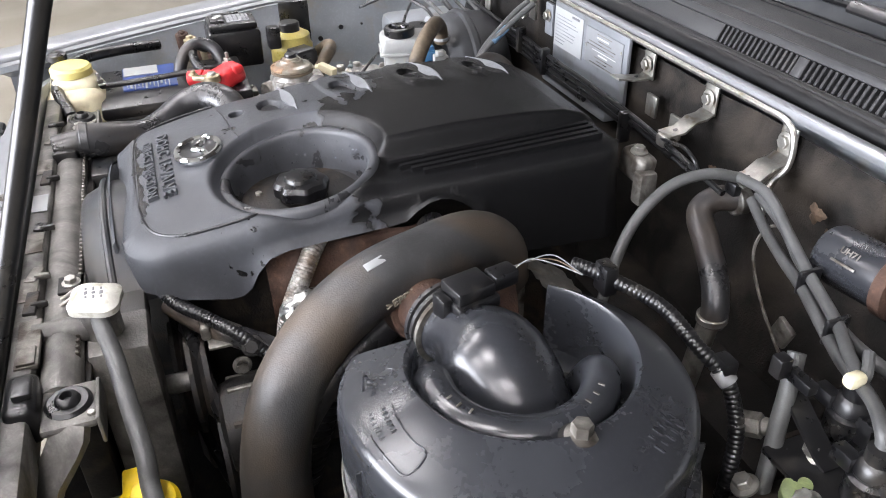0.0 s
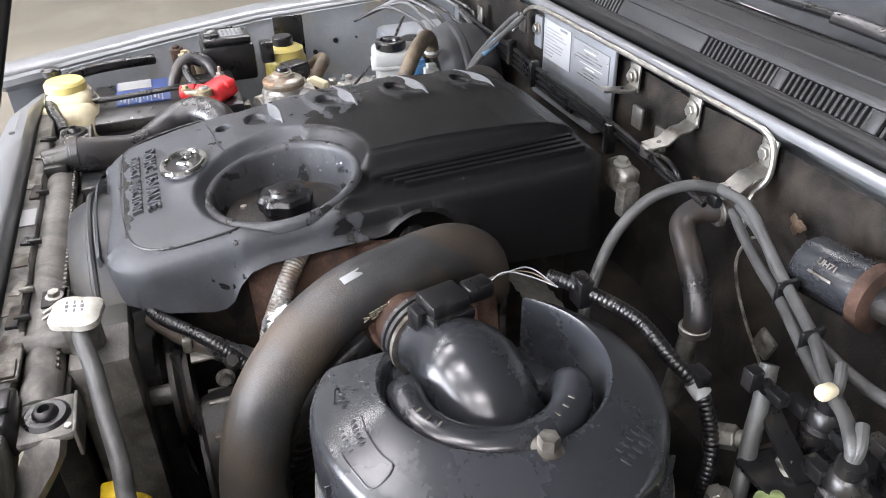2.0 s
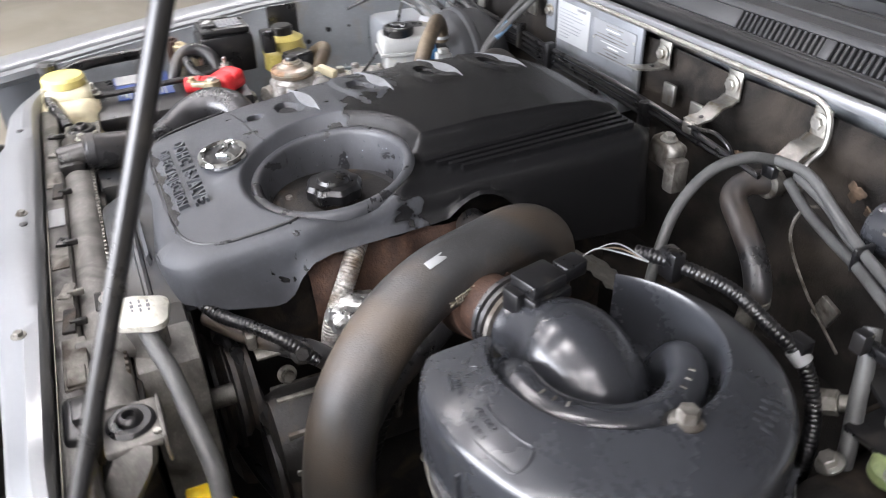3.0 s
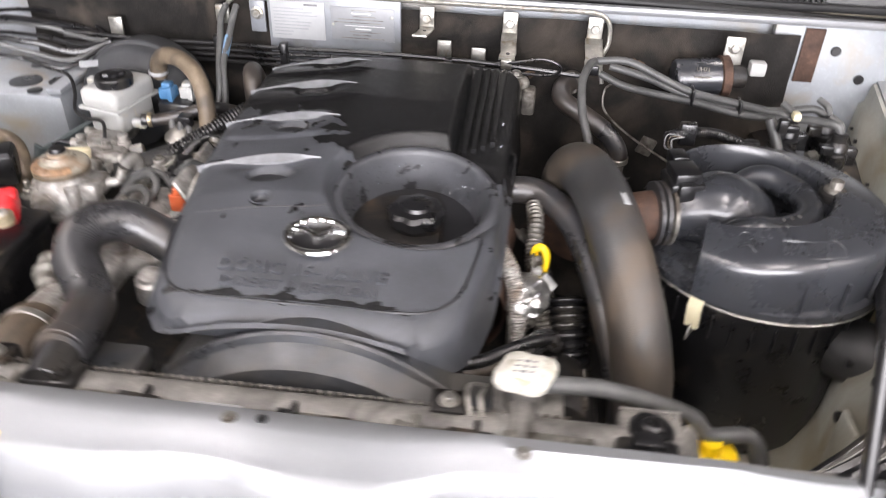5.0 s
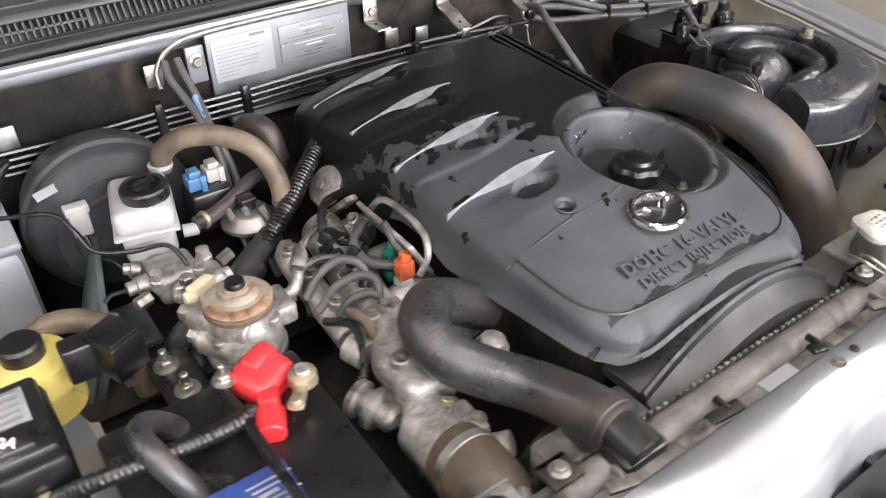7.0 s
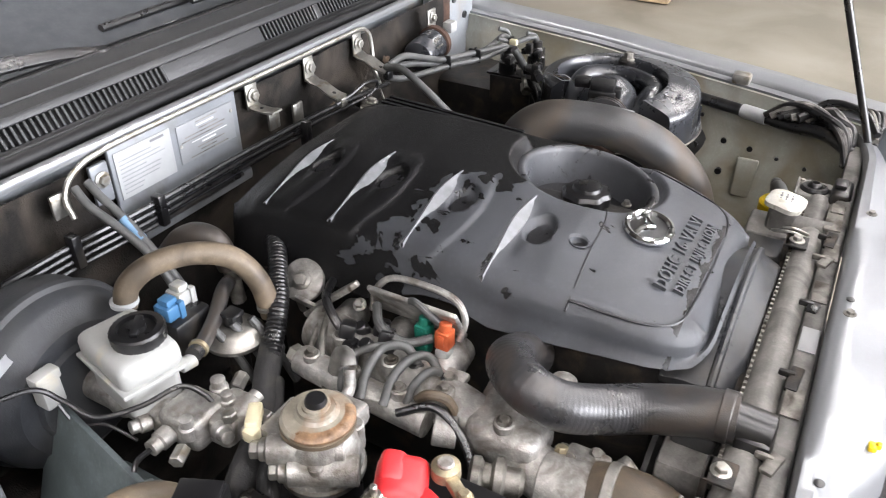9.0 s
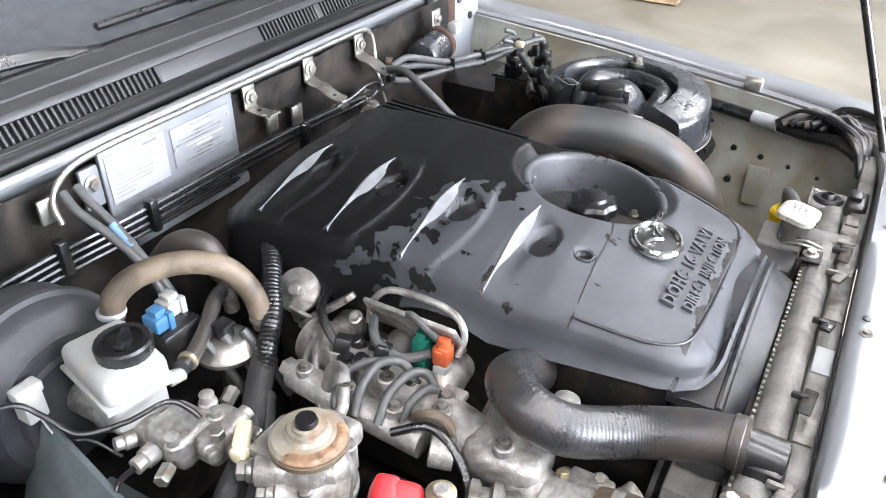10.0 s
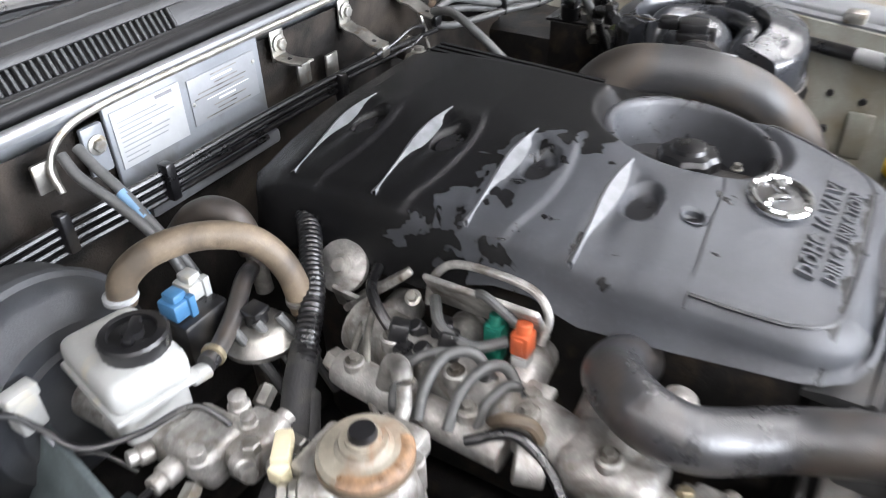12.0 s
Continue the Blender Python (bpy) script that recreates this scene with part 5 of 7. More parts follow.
    part("clip", lathe([(0.0155, 0), (0.017, 0.001), (0.017, 0.006), (0.0155, 0.007)], (-0.226, 0.323, 0.90), (0, 0.1, 1), 20), M_STEEL, vh)
    part("clip", lathe([(0.0155, 0), (0.017, 0.001), (0.017, 0.006), (0.0155, 0.007)], (-0.352, 0.435, 0.948), (0, 0, 1), 20), M_STICKER, vh)
    for nm, c, m, lab in (("connector_plug", (-0.321, 0.398, 0.932), M_BLUE, "blue plastic wiring plug"), ("connector_plug", (-0.290, 0.411, 0.930), M_WHITE, "white plastic wiring plug")):
        whole(nm, join(box(*c, 0.026, 0.026, 0.020, 0.003), box(c[0], c[1], c[2] + 0.012, 0.016, 0.018, 0.012, 0.002), box(c[0] + 0.008, c[1] - 0.012, c[2], 0.008, 0.008, 0.024, 0.001)), m, lab + " beside the reservoir", "plug", "wiring plugs")
    whole("plug_bracket", box(-0.305, 0.40, 0.89, 0.06, 0.05, 0.06, 0.006), M_BLACK, "black connector bracket beside the reservoir", "bracket")


brake_parts()


def battery_side():
    bt = thing("battery", (-0.455, -0.085, 0.72), "black car battery with blue and white labels on top", "battery")
    part("case", box(-0.455, -0.085, 0.785, 0.205, 0.265, 0.19, 0.006), M_BLACK, bt)
    part("lid", box(-0.455, -0.085, 0.890, 0.212, 0.272, 0.024, 0.006), M_BLACK, bt)
    part("label", box(-0.49, -0.13, 0.903, 0.13, 0.10, 0.002, 0.0005), M_PRINTBLUE, bt, "blue and white paper label")
    part("label", box(-0.530, -0.145, 0.9045, 0.05, 0.065, 0.002, 0.0005), M_STICKER, bt, "white paper label")
    for i in range(12):
        part("label_bar", box(-0.452 + 0.003 * (i % 3), -0.172 + 0.007 * i, 0.9045, 0.020 + 0.012 * ((i * 7) % 3), 0.0022 + 0.002 * (i % 4 == 1), 0.0012, 0.0003), M_STICKER, bt)
    hd = thing("battery_clamp", (-0.436, -0.1, 0.91), "black battery hold-down bar with plated nuts", "battery clamp")
    part("bar", tube([(-0.434, -0.222, 0.916), (-0.435, -0.15, 0.917), (-0.437, -0.07, 0.920), (-0.440, 0.03, 0.925)], 0.0055, segs=10), M_BLACK, hd)
    for y, z in ((-0.218, 0.916), (0.020, 0.925)):
        part("hook_bolt", cyl((-0.436, y, z - 0.12), (-0.436, y, z + 0.026), 0.0036, segs=10), M_STEEL, hd)
        part("nut", hexbolt((-0.436, y, z + 0.004), (0, 0, 1), 0.008, 0.010), M_STEEL, hd)
    rt = thing("terminal_cover", (-0.40, 0.015, 0.93), "red rubber battery terminal cover, lifted open", "terminal cover")
    part("hood", join(box(-0.400, 0.014, 0.918, 0.056, 0.052, 0.036, 0.012, pose(0, 0, 0, 12, -6, 25), 3), box(-0.396, 0.026, 0.930, 0.040, 0.026, 0.020, 0.008, pose(0, 0, 0, 10, 0, 25), 3)), M_RED, rt)
    part("boot", join(cyl((-0.412, -0.030, 0.915), (-0.424, -0.058, 0.912), 0.015, segs=20), box(-0.408, -0.020, 0.916, 0.022, 0.026, 0.024, 0.006, pose(0, 0, 0, 0, 0, -20), 3)), M_RED, rt, "red rubber boot on the cable")
    tm = thing("battery_terminal", (-0.365, -0.005, 0.93), "brass battery terminal clamp with a bolt", "terminal")
    part("clamp", join(lathe([(0.010, 0.930), (0.015, 0.932), (0.0145, 0.944), (0.010, 0.946)], (-0.369, -0.018, -0.012), (0, 0, 1), 24), box(-0.382, -0.036, 0.924, 0.014, 0.036, 0.010, 0.003, pose(0, 0, 0, 0, 0, -35)), hexbolt((-0.392, -0.050, 0.929), (0, 0, 1), 0.006, 0.008)), M_BRASS, tm)
    part("post", cyl((-0.369, -0.018, 0.92), (-0.369, -0.018, 0.938), 0.0085), M_ALU, tm)
    fb = thing("fuse_box", (-0.628, 0.055, 0.9), "black fuse box with a grey printed lid label", "fuse box")
    part("case", box(-0.628, 0.055, 0.905, 0.09, 0.11, 0.08, 0.008), M_BLACK, fb)
    part("lid", join(box(-0.628, 0.055, 0.952, 0.082, 0.102, 0.016, 0.006), box(-0.628, 0.025, 0.960, 0.05, 0.03, 0.012, 0.004)), M_BLACK, fb)
    part("label", box(-0.628, 0.068, 0.961, 0.056, 0.048, 0.0016, 0.0004), M_STICKGREY, fb)
    for i in range(5):
        for k in range(2):
            part("label_bar", box(-0.642 + 0.026 * k, 0.051 + 0.009 * i, 0.9622, 0.02, 0.0035, 0.0008, 0.0002), M_PRINT, fb)
    ps = thing("power_steering_reservoir", (-0.578, 0.185, 0.85), "yellowed power steering reservoir with a black cap", "reservoir")
    part("tank", lathe([(0.040, 0.86), (0.045, 0.865), (0.045, 0.895), (0.047, 0.90), (0.047, 0.906), (0.043, 0.912), (0.042, 0.928), (0.028, 0.936)], (-0.590, 0.172, -0.004), (0, 0, 1), 40), M_AMBER, ps)
    part("cap", lathe([(0.018, 0.934), (0.022, 0.936), (0.022, 0.954), (0.019, 0.957), (0.0, 0.957)], (-0.590, 0.172, -0.006), (0, 0, 1), 36, lambda a, r, h: 1 + (0.02 * math.cos(18 * a) if r > 0.026 else 0)), M_BLACK, ps)
    rl = thing("relay_box", (-0.545, 0.130, 0.9), "small black relay on a bracket", "relay")
    part("case", box(-0.545, 0.130, 0.935, 0.03, 0.026, 0.045, 0.004), M_BLACK, rl)
    ws = thing("washer_bottle", (-0.47, -0.255, 0.75), "cream washer fluid bottle with a yellow cap", "washer bottle")
    part("bottle", join(box(-0.45, -0.265, 0.845, 0.14, 0.11, 0.16, 0.03, None, 4), box(-0.455, -0.262, 0.918, 0.095, 0.085, 0.045, 0.02, None, 3)), M_CREAM, ws)
    part("cap", lathe([(0.032, 0.938), (0.037, 0.940), (0.037, 0.952), (0.033, 0.957), (0.0, 0.960)], (-0.455, -0.262, 0), (0, 0, 1), 36), M_PALEYELLOW, ws, "yellow snap cap")


battery_side()


def intake_side():
    im = thing("intake_manifold", (-0.22, 0.05, 0.78), "cast aluminium intake manifold with bolts, stained", "manifold")
    part("runner", tube([(-0.20, 0.27, 0.872), (-0.215, 0.17, 0.872), (-0.230, 0.08, 0.870), (-0.245, 0.0, 0.862), (-0.262, -0.07, 0.850), (-0.275, -0.13, 0.84)], 0.030, per=8, segs=20, flat=0.9), M_ALU, im)
    for i, y in enumerate((0.24, 0.16, 0.08, 0.0)):
        part("port", tube([(-0.205 - 0.01 * i, y, 0.862), (-0.175, y + 0.005, 0.866), (-0.14, y + 0.01, 0.862)], 0.022, segs=16), M_ALU, im)
        part("boss", cyl((-0.225 - 0.012 * i, y - 0.03, 0.885), (-0.225 - 0.012 * i, y - 0.03, 0.901), 0.012), M_ALU, im)
        part("bolt", hexbolt((-0.225 - 0.012 * i, y - 0.03, 0.901), (0, 0, 1), 0.006, 0.006), M_DULL, im)
    th = im
    part("throttle_body", join(cyl((-0.270, -0.085, 0.846), (-0.270, -0.150, 0.855), 0.034), box(-0.25, -0.12, 0.86, 0.05, 0.05, 0.03, 0.006), cyl((-0.235, -0.15, 0.85), (-0.215, -0.165, 0.86), 0.014)), M_ALU, th, "grimy metal throttle body")
    bh = thing("intercooler_hose", (-0.28, -0.2, 0.7), "dusty brown-black rubber hose with a steel clamp", "hose")
    part("hose", tube([(-0.270, -0.140, 0.853), (-0.268, -0.168, 0.858), (-0.266, -0.200, 0.853), (-0.268, -0.229, 0.824), (-0.280, -0.238, 0.76), (-0.29, -0.240, 0.62)], 0.038, segs=26), M_BROWNHOSE, bh)
    part("clamp", lathe([(0.0385, 0), (0.040, 0.001), (0.040, 0.011), (0.0385, 0.012)], (-0.269, -0.152, 0.856), (0.05, -1, 0.1), 32), M_STEEL, bh)
    for c, m, lab in (((-0.178, 0.090, 0.908), M_ORANGE, "orange injector wiring plug"), ((-0.176, 0.120, 0.905), M_GREEN, "green injector wiring plug")):
        plug = thing("injector_plug", c, lab + " beside the cover", "plug", "injector plugs")
        part("body", join(box(*c, 0.020, 0.020, 0.026, 0.003), cyl((c[0], c[1], c[2] + 0.01), (c[0] + 0.003, c[1], c[2] + 0.022), 0.008), box(c[0] - 0.0108, c[1], c[2] + 0.002, 0.003, 0.009, 0.016, 0.001)), m, plug)
        part("socket", box(c[0] - 0.003, c[1] - 0.001, c[2] - 0.021, 0.019, 0.018, 0.018, 0.003), M_WHITE if m == M_ORANGE else m, plug, "white plastic socket" if m == M_ORANGE else "")
    whole("wiring_conduit", ribbed([(-0.135, 0.385, 0.938), (-0.160, 0.361, 0.932), (-0.190, 0.337, 0.920), (-0.217, 0.315, 0.907), (-0.263, 0.290, 0.883), (-0.311, 0.270, 0.855), (-0.335, 0.255, 0.835)], 0.0135, 0.006), M_BLACK, "thick black corrugated wiring conduit", "conduit")
    br = thing("engine_lift_bracket", (-0.13, 0.34, 0.84), "cast metal engine bracket with bolts", "bracket")
    part("ear", lathe([(0.026, 0), (0.030, 0.002), (0.030, 0.009), (0.027, 0.011)], (-0.158, 0.318, 0.902), (-0.75, -0.1, 0.66), 32), M_ALU, br)
    part("arm", plate([(-0.055, -0.016), (0.05, -0.009), (0.058, 0.0), (0.05, 0.009), (-0.055, 0.018)], -0.004, 0.004, 0.0018, Matrix.Translation((-0.171, 0.262, 0.903)) @ pose(0, 0, 0, 0, -42, -92)), M_ALU, br)
    part("lower_plate", box(-0.172, 0.285, 0.868, 0.006, 0.075, 0.045, 0.0025, pose(0, 0, 0, 12, -25, 0)), M_ALU, br)
    part("slot", box(-0.1765, 0.300, 0.870, 0.003, 0.010, 0.015, 0.001, pose(0, 0, 0, 12, -25, 0)), M_BLACK, br)
    part("bolt", hexbolt((-0.166, 0.317, 0.909), (-0.75, -0.1, 0.66), 0.009, 0.010), M_STEEL, br)
    part("bolt", hexbolt((-0.176, 0.216, 0.911), (-0.6, -0.1, 0.8), 0.006, 0.008), M_STEEL, br)
    for pts, r in (([(-0.290, 0.140, 0.880), (-0.268, 0.143, 0.904), (-0.240, 0.138, 0.919), (-0.222, 0.118, 0.915), (-0.226, 0.098, 0.896)], 0.0056),
                   ([(-0.288, 0.110, 0.880), (-0.262, 0.110, 0.905), (-0.236, 0.100, 0.917), (-0.221, 0.085, 0.911), (-0.228, 0.066, 0.890)], 0.0056),
                   ([(-0.275, 0.088, 0.878), (-0.258, 0.086, 0.898), (-0.238, 0.078, 0.906), (-0.226, 0.070, 0.900)], 0.0050),
                   ([(-0.300, 0.155, 0.872), (-0.290, 0.165, 0.893), (-0.262, 0.172, 0.905), (-0.232, 0.160, 0.905), (-0.212, 0.140, 0.900)], 0.0050)):
        whole("injector_pipe", tube(pts, r), M_GREYHOSE, "grey bent fuel return hose beside the cover", "hose", "fuel return hoses")
    for c, turn in (((-0.223, 0.100, 0.893), 30), ((-0.226, 0.064, 0.889), 10), ((-0.205, 0.190, 0.902), 50), ((-0.222, 0.172, 0.895), 20)):
        whole("hose_joint", join(cyl((c[0], c[1], c[2] - 0.010), (c[0] - 0.004, c[1] + 0.004, c[2] + 0.008), 0.0085), box(*c, 0.018, 0.014, 0.012, 0.003, pose(0, 0, 0, 0, 15, turn))), M_BLACK, "small black joint at the end of a fuel hose", "joint", "fuel hose joints")
    fr = thing("fuel_rail", (-0.272, 0.15, 0.85), "dull cast aluminium fuel rail beside the filter", "fuel rail")
    part("bar", tube([(-0.262, 0.246, 0.872), (-0.266, 0.22, 0.872), (-0.270, 0.14, 0.868), (-0.272, 0.06, 0.864)], 0.019, segs=16), M_ALU, fr)
    for y in (0.225, 0.165, 0.10):
        part("boss", cyl((-0.268, y, 0.876), (-0.268, y, 0.896), 0.0105), M_ALU, fr)
        part("bolt", hexbolt((-0.268, y, 0.896), (0, 0, 1), 0.0058, 0.006), M_DULL, fr)
    part("end_nut", cyl((-0.261, 0.246, 0.872), (-0.258, 0.264, 0.873), 0.013, segs=6), M_STEEL, fr)
    whole("taped_harness", tube([(-0.262, 0.292, 0.878), (-0.305, 0.268, 0.868), (-0.345, 0.240, 0.862), (-0.390, 0.215, 0.858), (-0.428, 0.205, 0.842), (-0.455, 0.205, 0.80)], 0.017, segs=14, flat=0.7), M_TAPE, "flat black taped wiring harness under the filter plug", "harness")
    whole("taped_harness", tube([(-0.300, 0.262, 0.858), (-0.350, 0.225, 0.850), (-0.400, 0.190, 0.842), (-0.435, 0.160, 0.82), (-0.45, 0.14, 0.77)], 0.013, segs=14), M_TAPE, "black taped wiring branch beside the fuel filter", "harness")


intake_side()


# ---------- firewall fittings ----------
def firewall_fittings():
    lp = thing("label_plate", (-0.075, 0.61, 0.94), "grey painted plate with a white and a silver printed label", "plate")
    part("plate", box(-0.075, 0.612, 0.985, 0.255, 0.008, 0.132, 0.003), M_PLATE, lp)
    part("foot", box(-0.075, 0.598, 0.912, 0.235, 0.034, 0.022, 0.006), M_PLATE, lp)
    wl = part("white_label", box(-0.144, 0.607, 1.002, 0.104, 0.002, 0.072, 0.0005), M_STICKER, lp, "white printed paper label")
    sl = part("silver_label", box(-0.02, 0.607, 1.002, 0.120, 0.002, 0.062, 0.0005), M_STICKGREY, lp, "silver printed foil label")
    part("print_bar", box(-0.118, 0.6055, 1.0325, 0.026, 0.001, 0.004, 0.0003), M_PRINT, wl)
    rng = random.Random(17)
    for i in range(9):
        w = rng.uniform(0.03, 0.085)
        part("print_bar", box(-0.190 + w / 2, 0.6055, 1.024 - 0.0062 * i, w, 0.0008, 0.0012, 0.0002), M_STICKGREY, wl)
    for i in range(10):
        w = rng.uniform(0.02, 0.09)
        part("print_bar", box(-0.022 + rng.uniform(-0.008, 0.008), 0.6055, 1.028 - 0.0058 * i, w, 0.0008, 0.0013 + 0.0012 * (i in (1, 6)), 0.0002), M_PRINTWHITE if i in (1, 5, 6) else M_DULL, sl)
    for x in (-0.076, 0.036):
        part("rivet", lathe([(0.003, 0), (0.0025, 0.0012), (0.0, 0.0016)], (x, 0.606, 1.000 if x < 0 else 1.018), (0, -1, 0), 12), M_STEEL, sl)
    part("lug", box(-0.222, 0.61, 1.005, 0.03, 0.008, 0.06, 0.003), M_PLATE, lp)
    part("bolt", hexbolt((-0.222, 0.605, 1.012), (0, -1, 0), 0.008, 0.008), M_STEEL, lp)
    for x, bend in ((0.10, 0), (0.255, 1), (0.41, 2)):
        bk = thing("pipe_bracket", (x, 0.61, 1.0), "bent bright zinc bracket bolted to the firewall", "bracket", "brackets on the firewall")
        part("foot", box(x, 0.618, 1.018, 0.028, 0.004, 0.044, 0.002), M_STEEL, bk)
        part("bolt", hexbolt((x, 0.614, 1.02), (0, -1, 0), 0.0085, 0.008), M_STEEL, bk)
        arm = [(x, 0.616, 1.002), (x, 0.610, 0.999), (x - 0.003, 0.585, 1.000), (x - 0.006, 0.560, 1.004)] if bend == 0 else [(x, 0.616, 1.000), (x, 0.606, 0.994), (x, 0.590, 0.992), (x + 0.002, 0.570, 0.980), (x, 0.560, 0.978), (x, 0.546, 0.976)]
        part("arm", strap(arm, (1, 0, 0), 0.026 + 0.003 * bend, 0.003), M_STEEL, bk)
        q = Vector(arm[-3]).lerp(Vector(arm[-2]), 0.5)
        part("hole", lathe([(0.0035, 0.0), (0.0035, 0.0006), (0.0, 0.0008)], q + Vector((0, -0.001, 0.0016)), (0, -0.3, 1), 14), M_BLACK, bk)
        if bend:
            part("clip", box(x, 0.546, 0.968, 0.020, 0.012, 0.018, 0.003), M_STEEL if bend == 1 else M_BLACK, bk)
    whole("brake_pipe", tube([(-0.29, 0.585, 0.99), (-0.285, 0.60, 1.015), (-0.26, 0.605, 1.040), (-0.2, 0.605, 1.052), (0.0, 0.605, 1.053), (0.2, 0.605, 1.052), (0.36, 0.605, 1.052), (0.41, 0.605, 1.05), (0.432, 0.603, 1.035), (0.436, 0.60, 1.0), (0.425, 0.59, 0.97), (0.432, 0.58, 0.93)], 0.0042, segs=8), M_STEEL, "bright steel pipe along the firewall top", "pipe")
    for k in range(4):
        z = 0.952 - 0.011 * k
        whole("fuel_pipe", tube([(-0.62, 0.60, z + 0.002), (-0.45, 0.598, z - 0.004), (-0.30, 0.592, z), (-0.18, 0.578, z + 0.004), (0.0, 0.565, z + 0.012), (0.16, 0.555, z + 0.014), (0.28, 0.545, z + 0.012), (0.40, 0.54, z + 0.004)][:8 - k], 0.0042, segs=8), M_BLACK,
              "black painted fuel pipe along the firewall", "pipe", "pipes along the firewall")
    for x, y in ((-0.30, 0.588), (-0.165, 0.572), (0.15, 0.55)):
        whole("pipe_clip", box(x, y, 0.945, 0.014, 0.018, 0.05, 0.003), M_BLACK, "black plastic clip holding the firewall pipes", "clip", "pipe clips")
    for x, z in ((-0.29, 1.005), (-0.51, 0.968), (0.135, 0.965), (0.20, 0.955)):
        whole("wall_tab", box(x, 0.607, z, 0.028, 0.006, 0.036, 0.003), M_STEEL, "small plated tab on the firewall", "tab", "tabs on the firewall")
    for k, m in ((0, M_GREYHOSE), (1, M_GREYHOSE)):
        whole("heater_hose", tube([(-0.275 + 0.02 * k, 0.59, 1.028), (-0.278 + 0.022 * k, 0.565, 1.01), (-0.270 + 0.016 * k, 0.53, 0.985), (-0.262 + 0.008 * k, 0.49, 0.95), (-0.258 + 0.012 * k, 0.46, 0.90), (-0.27 + 0.02 * k, 0.43, 0.84)], 0.006), m, "blue-grey hose dropping from the firewall pipes", "hose", "hoses at the firewall")
    whole("hose_tape", tube([(-0.255, 0.535, 0.988), (-0.2545, 0.505, 0.964)], 0.0068), M_PALEBLUE, "pale blue tape wound round a hose", "tape")
    whole("cable_loop", tube([(0.235, 0.546, 0.968), (0.275, 0.540, 0.975), (0.315, 0.535, 0.985), (0.345, 0.532, 0.980), (0.352, 0.535, 0.966), (0.335, 0.540, 0.955), (0.29, 0.546, 0.952), (0.24, 0.55, 0.953)], 0.0028, segs=8), M_BLACK, "thin black cable loop beside the firewall pipes", "cable")
    # actuator at the end of the firewall
    ac = thing("vacuum_actuator", (0.60, 0.57, 0.93), "black cylindrical pump with a faded printed label", "pump")
    base, axis = Vector((0.556, 0.566, 0.956)), Vector((1, 0.10, 0.06))
    part("body", lathe([(0.026, -0.002), (0.031, 0.0), (0.034, 0.005), (0.034, 0.085), (0.030, 0.09)], base, axis, 40), M_GLOSS, ac)
    part("band", lathe([(0.0345, 0.078), (0.038, 0.080), (0.038, 0.094), (0.034, 0.096)], base, axis, 40), M_RUST, ac, "rusty clamp band")
    part("tail", cyl(base + axis * 0.094, base + axis * 0.125, 0.020), M_DIRTY, ac)
    part("bracket", join(box(0.655, 0.590, 0.995, 0.034, 0.006, 0.07, 0.004), box(0.655, 0.582, 0.963, 0.034, 0.024, 0.006, 0.002)), M_STEEL, ac, "zinc mounting bracket")
    part("bolt", hexbolt((0.655, 0.586, 1.012), (0, -1, 0), 0.008, 0.008), M_STEEL, ac)
    letters("label_code", "UH71", 0.010, 0.0006, pose(0.600, 0.5440, 0.9835, 52, 0, 6), M_DULL, ac)
    part("print_bar", box(0.600, 0.5365, 0.972, 0.030, 0.0012, 0.003, 0.0003, pose(0, 0, 0, -28, 0, 6)), M_DULL, ac)
    for x, z, r in ((0.492, 0.961, 0.012), (0.515, 0.945, 0.006), (0.30, 0.93, 0.008)):
        whole("rust_stain", lathe([(r, 0), (0.8 * r, 0.0012), (0.0, 0.0016)], (x, 0.605, z), (0, -1, 0), 28, lambda a, q, h: 1 + 0.25 * math.sin(3 * a + x * 40) + 0.12 * math.sin(7 * a)), M_RUSTPALE, "pale rusty stain on the dark firewall insulation", "stain", "rust stains")
    whole("actuator_plug", box(0.695, 0.565, 0.985, 0.028, 0.024, 0.024, 0.004), M_WHITE, "white plug beside the pump", "plug")


firewall_fittings()


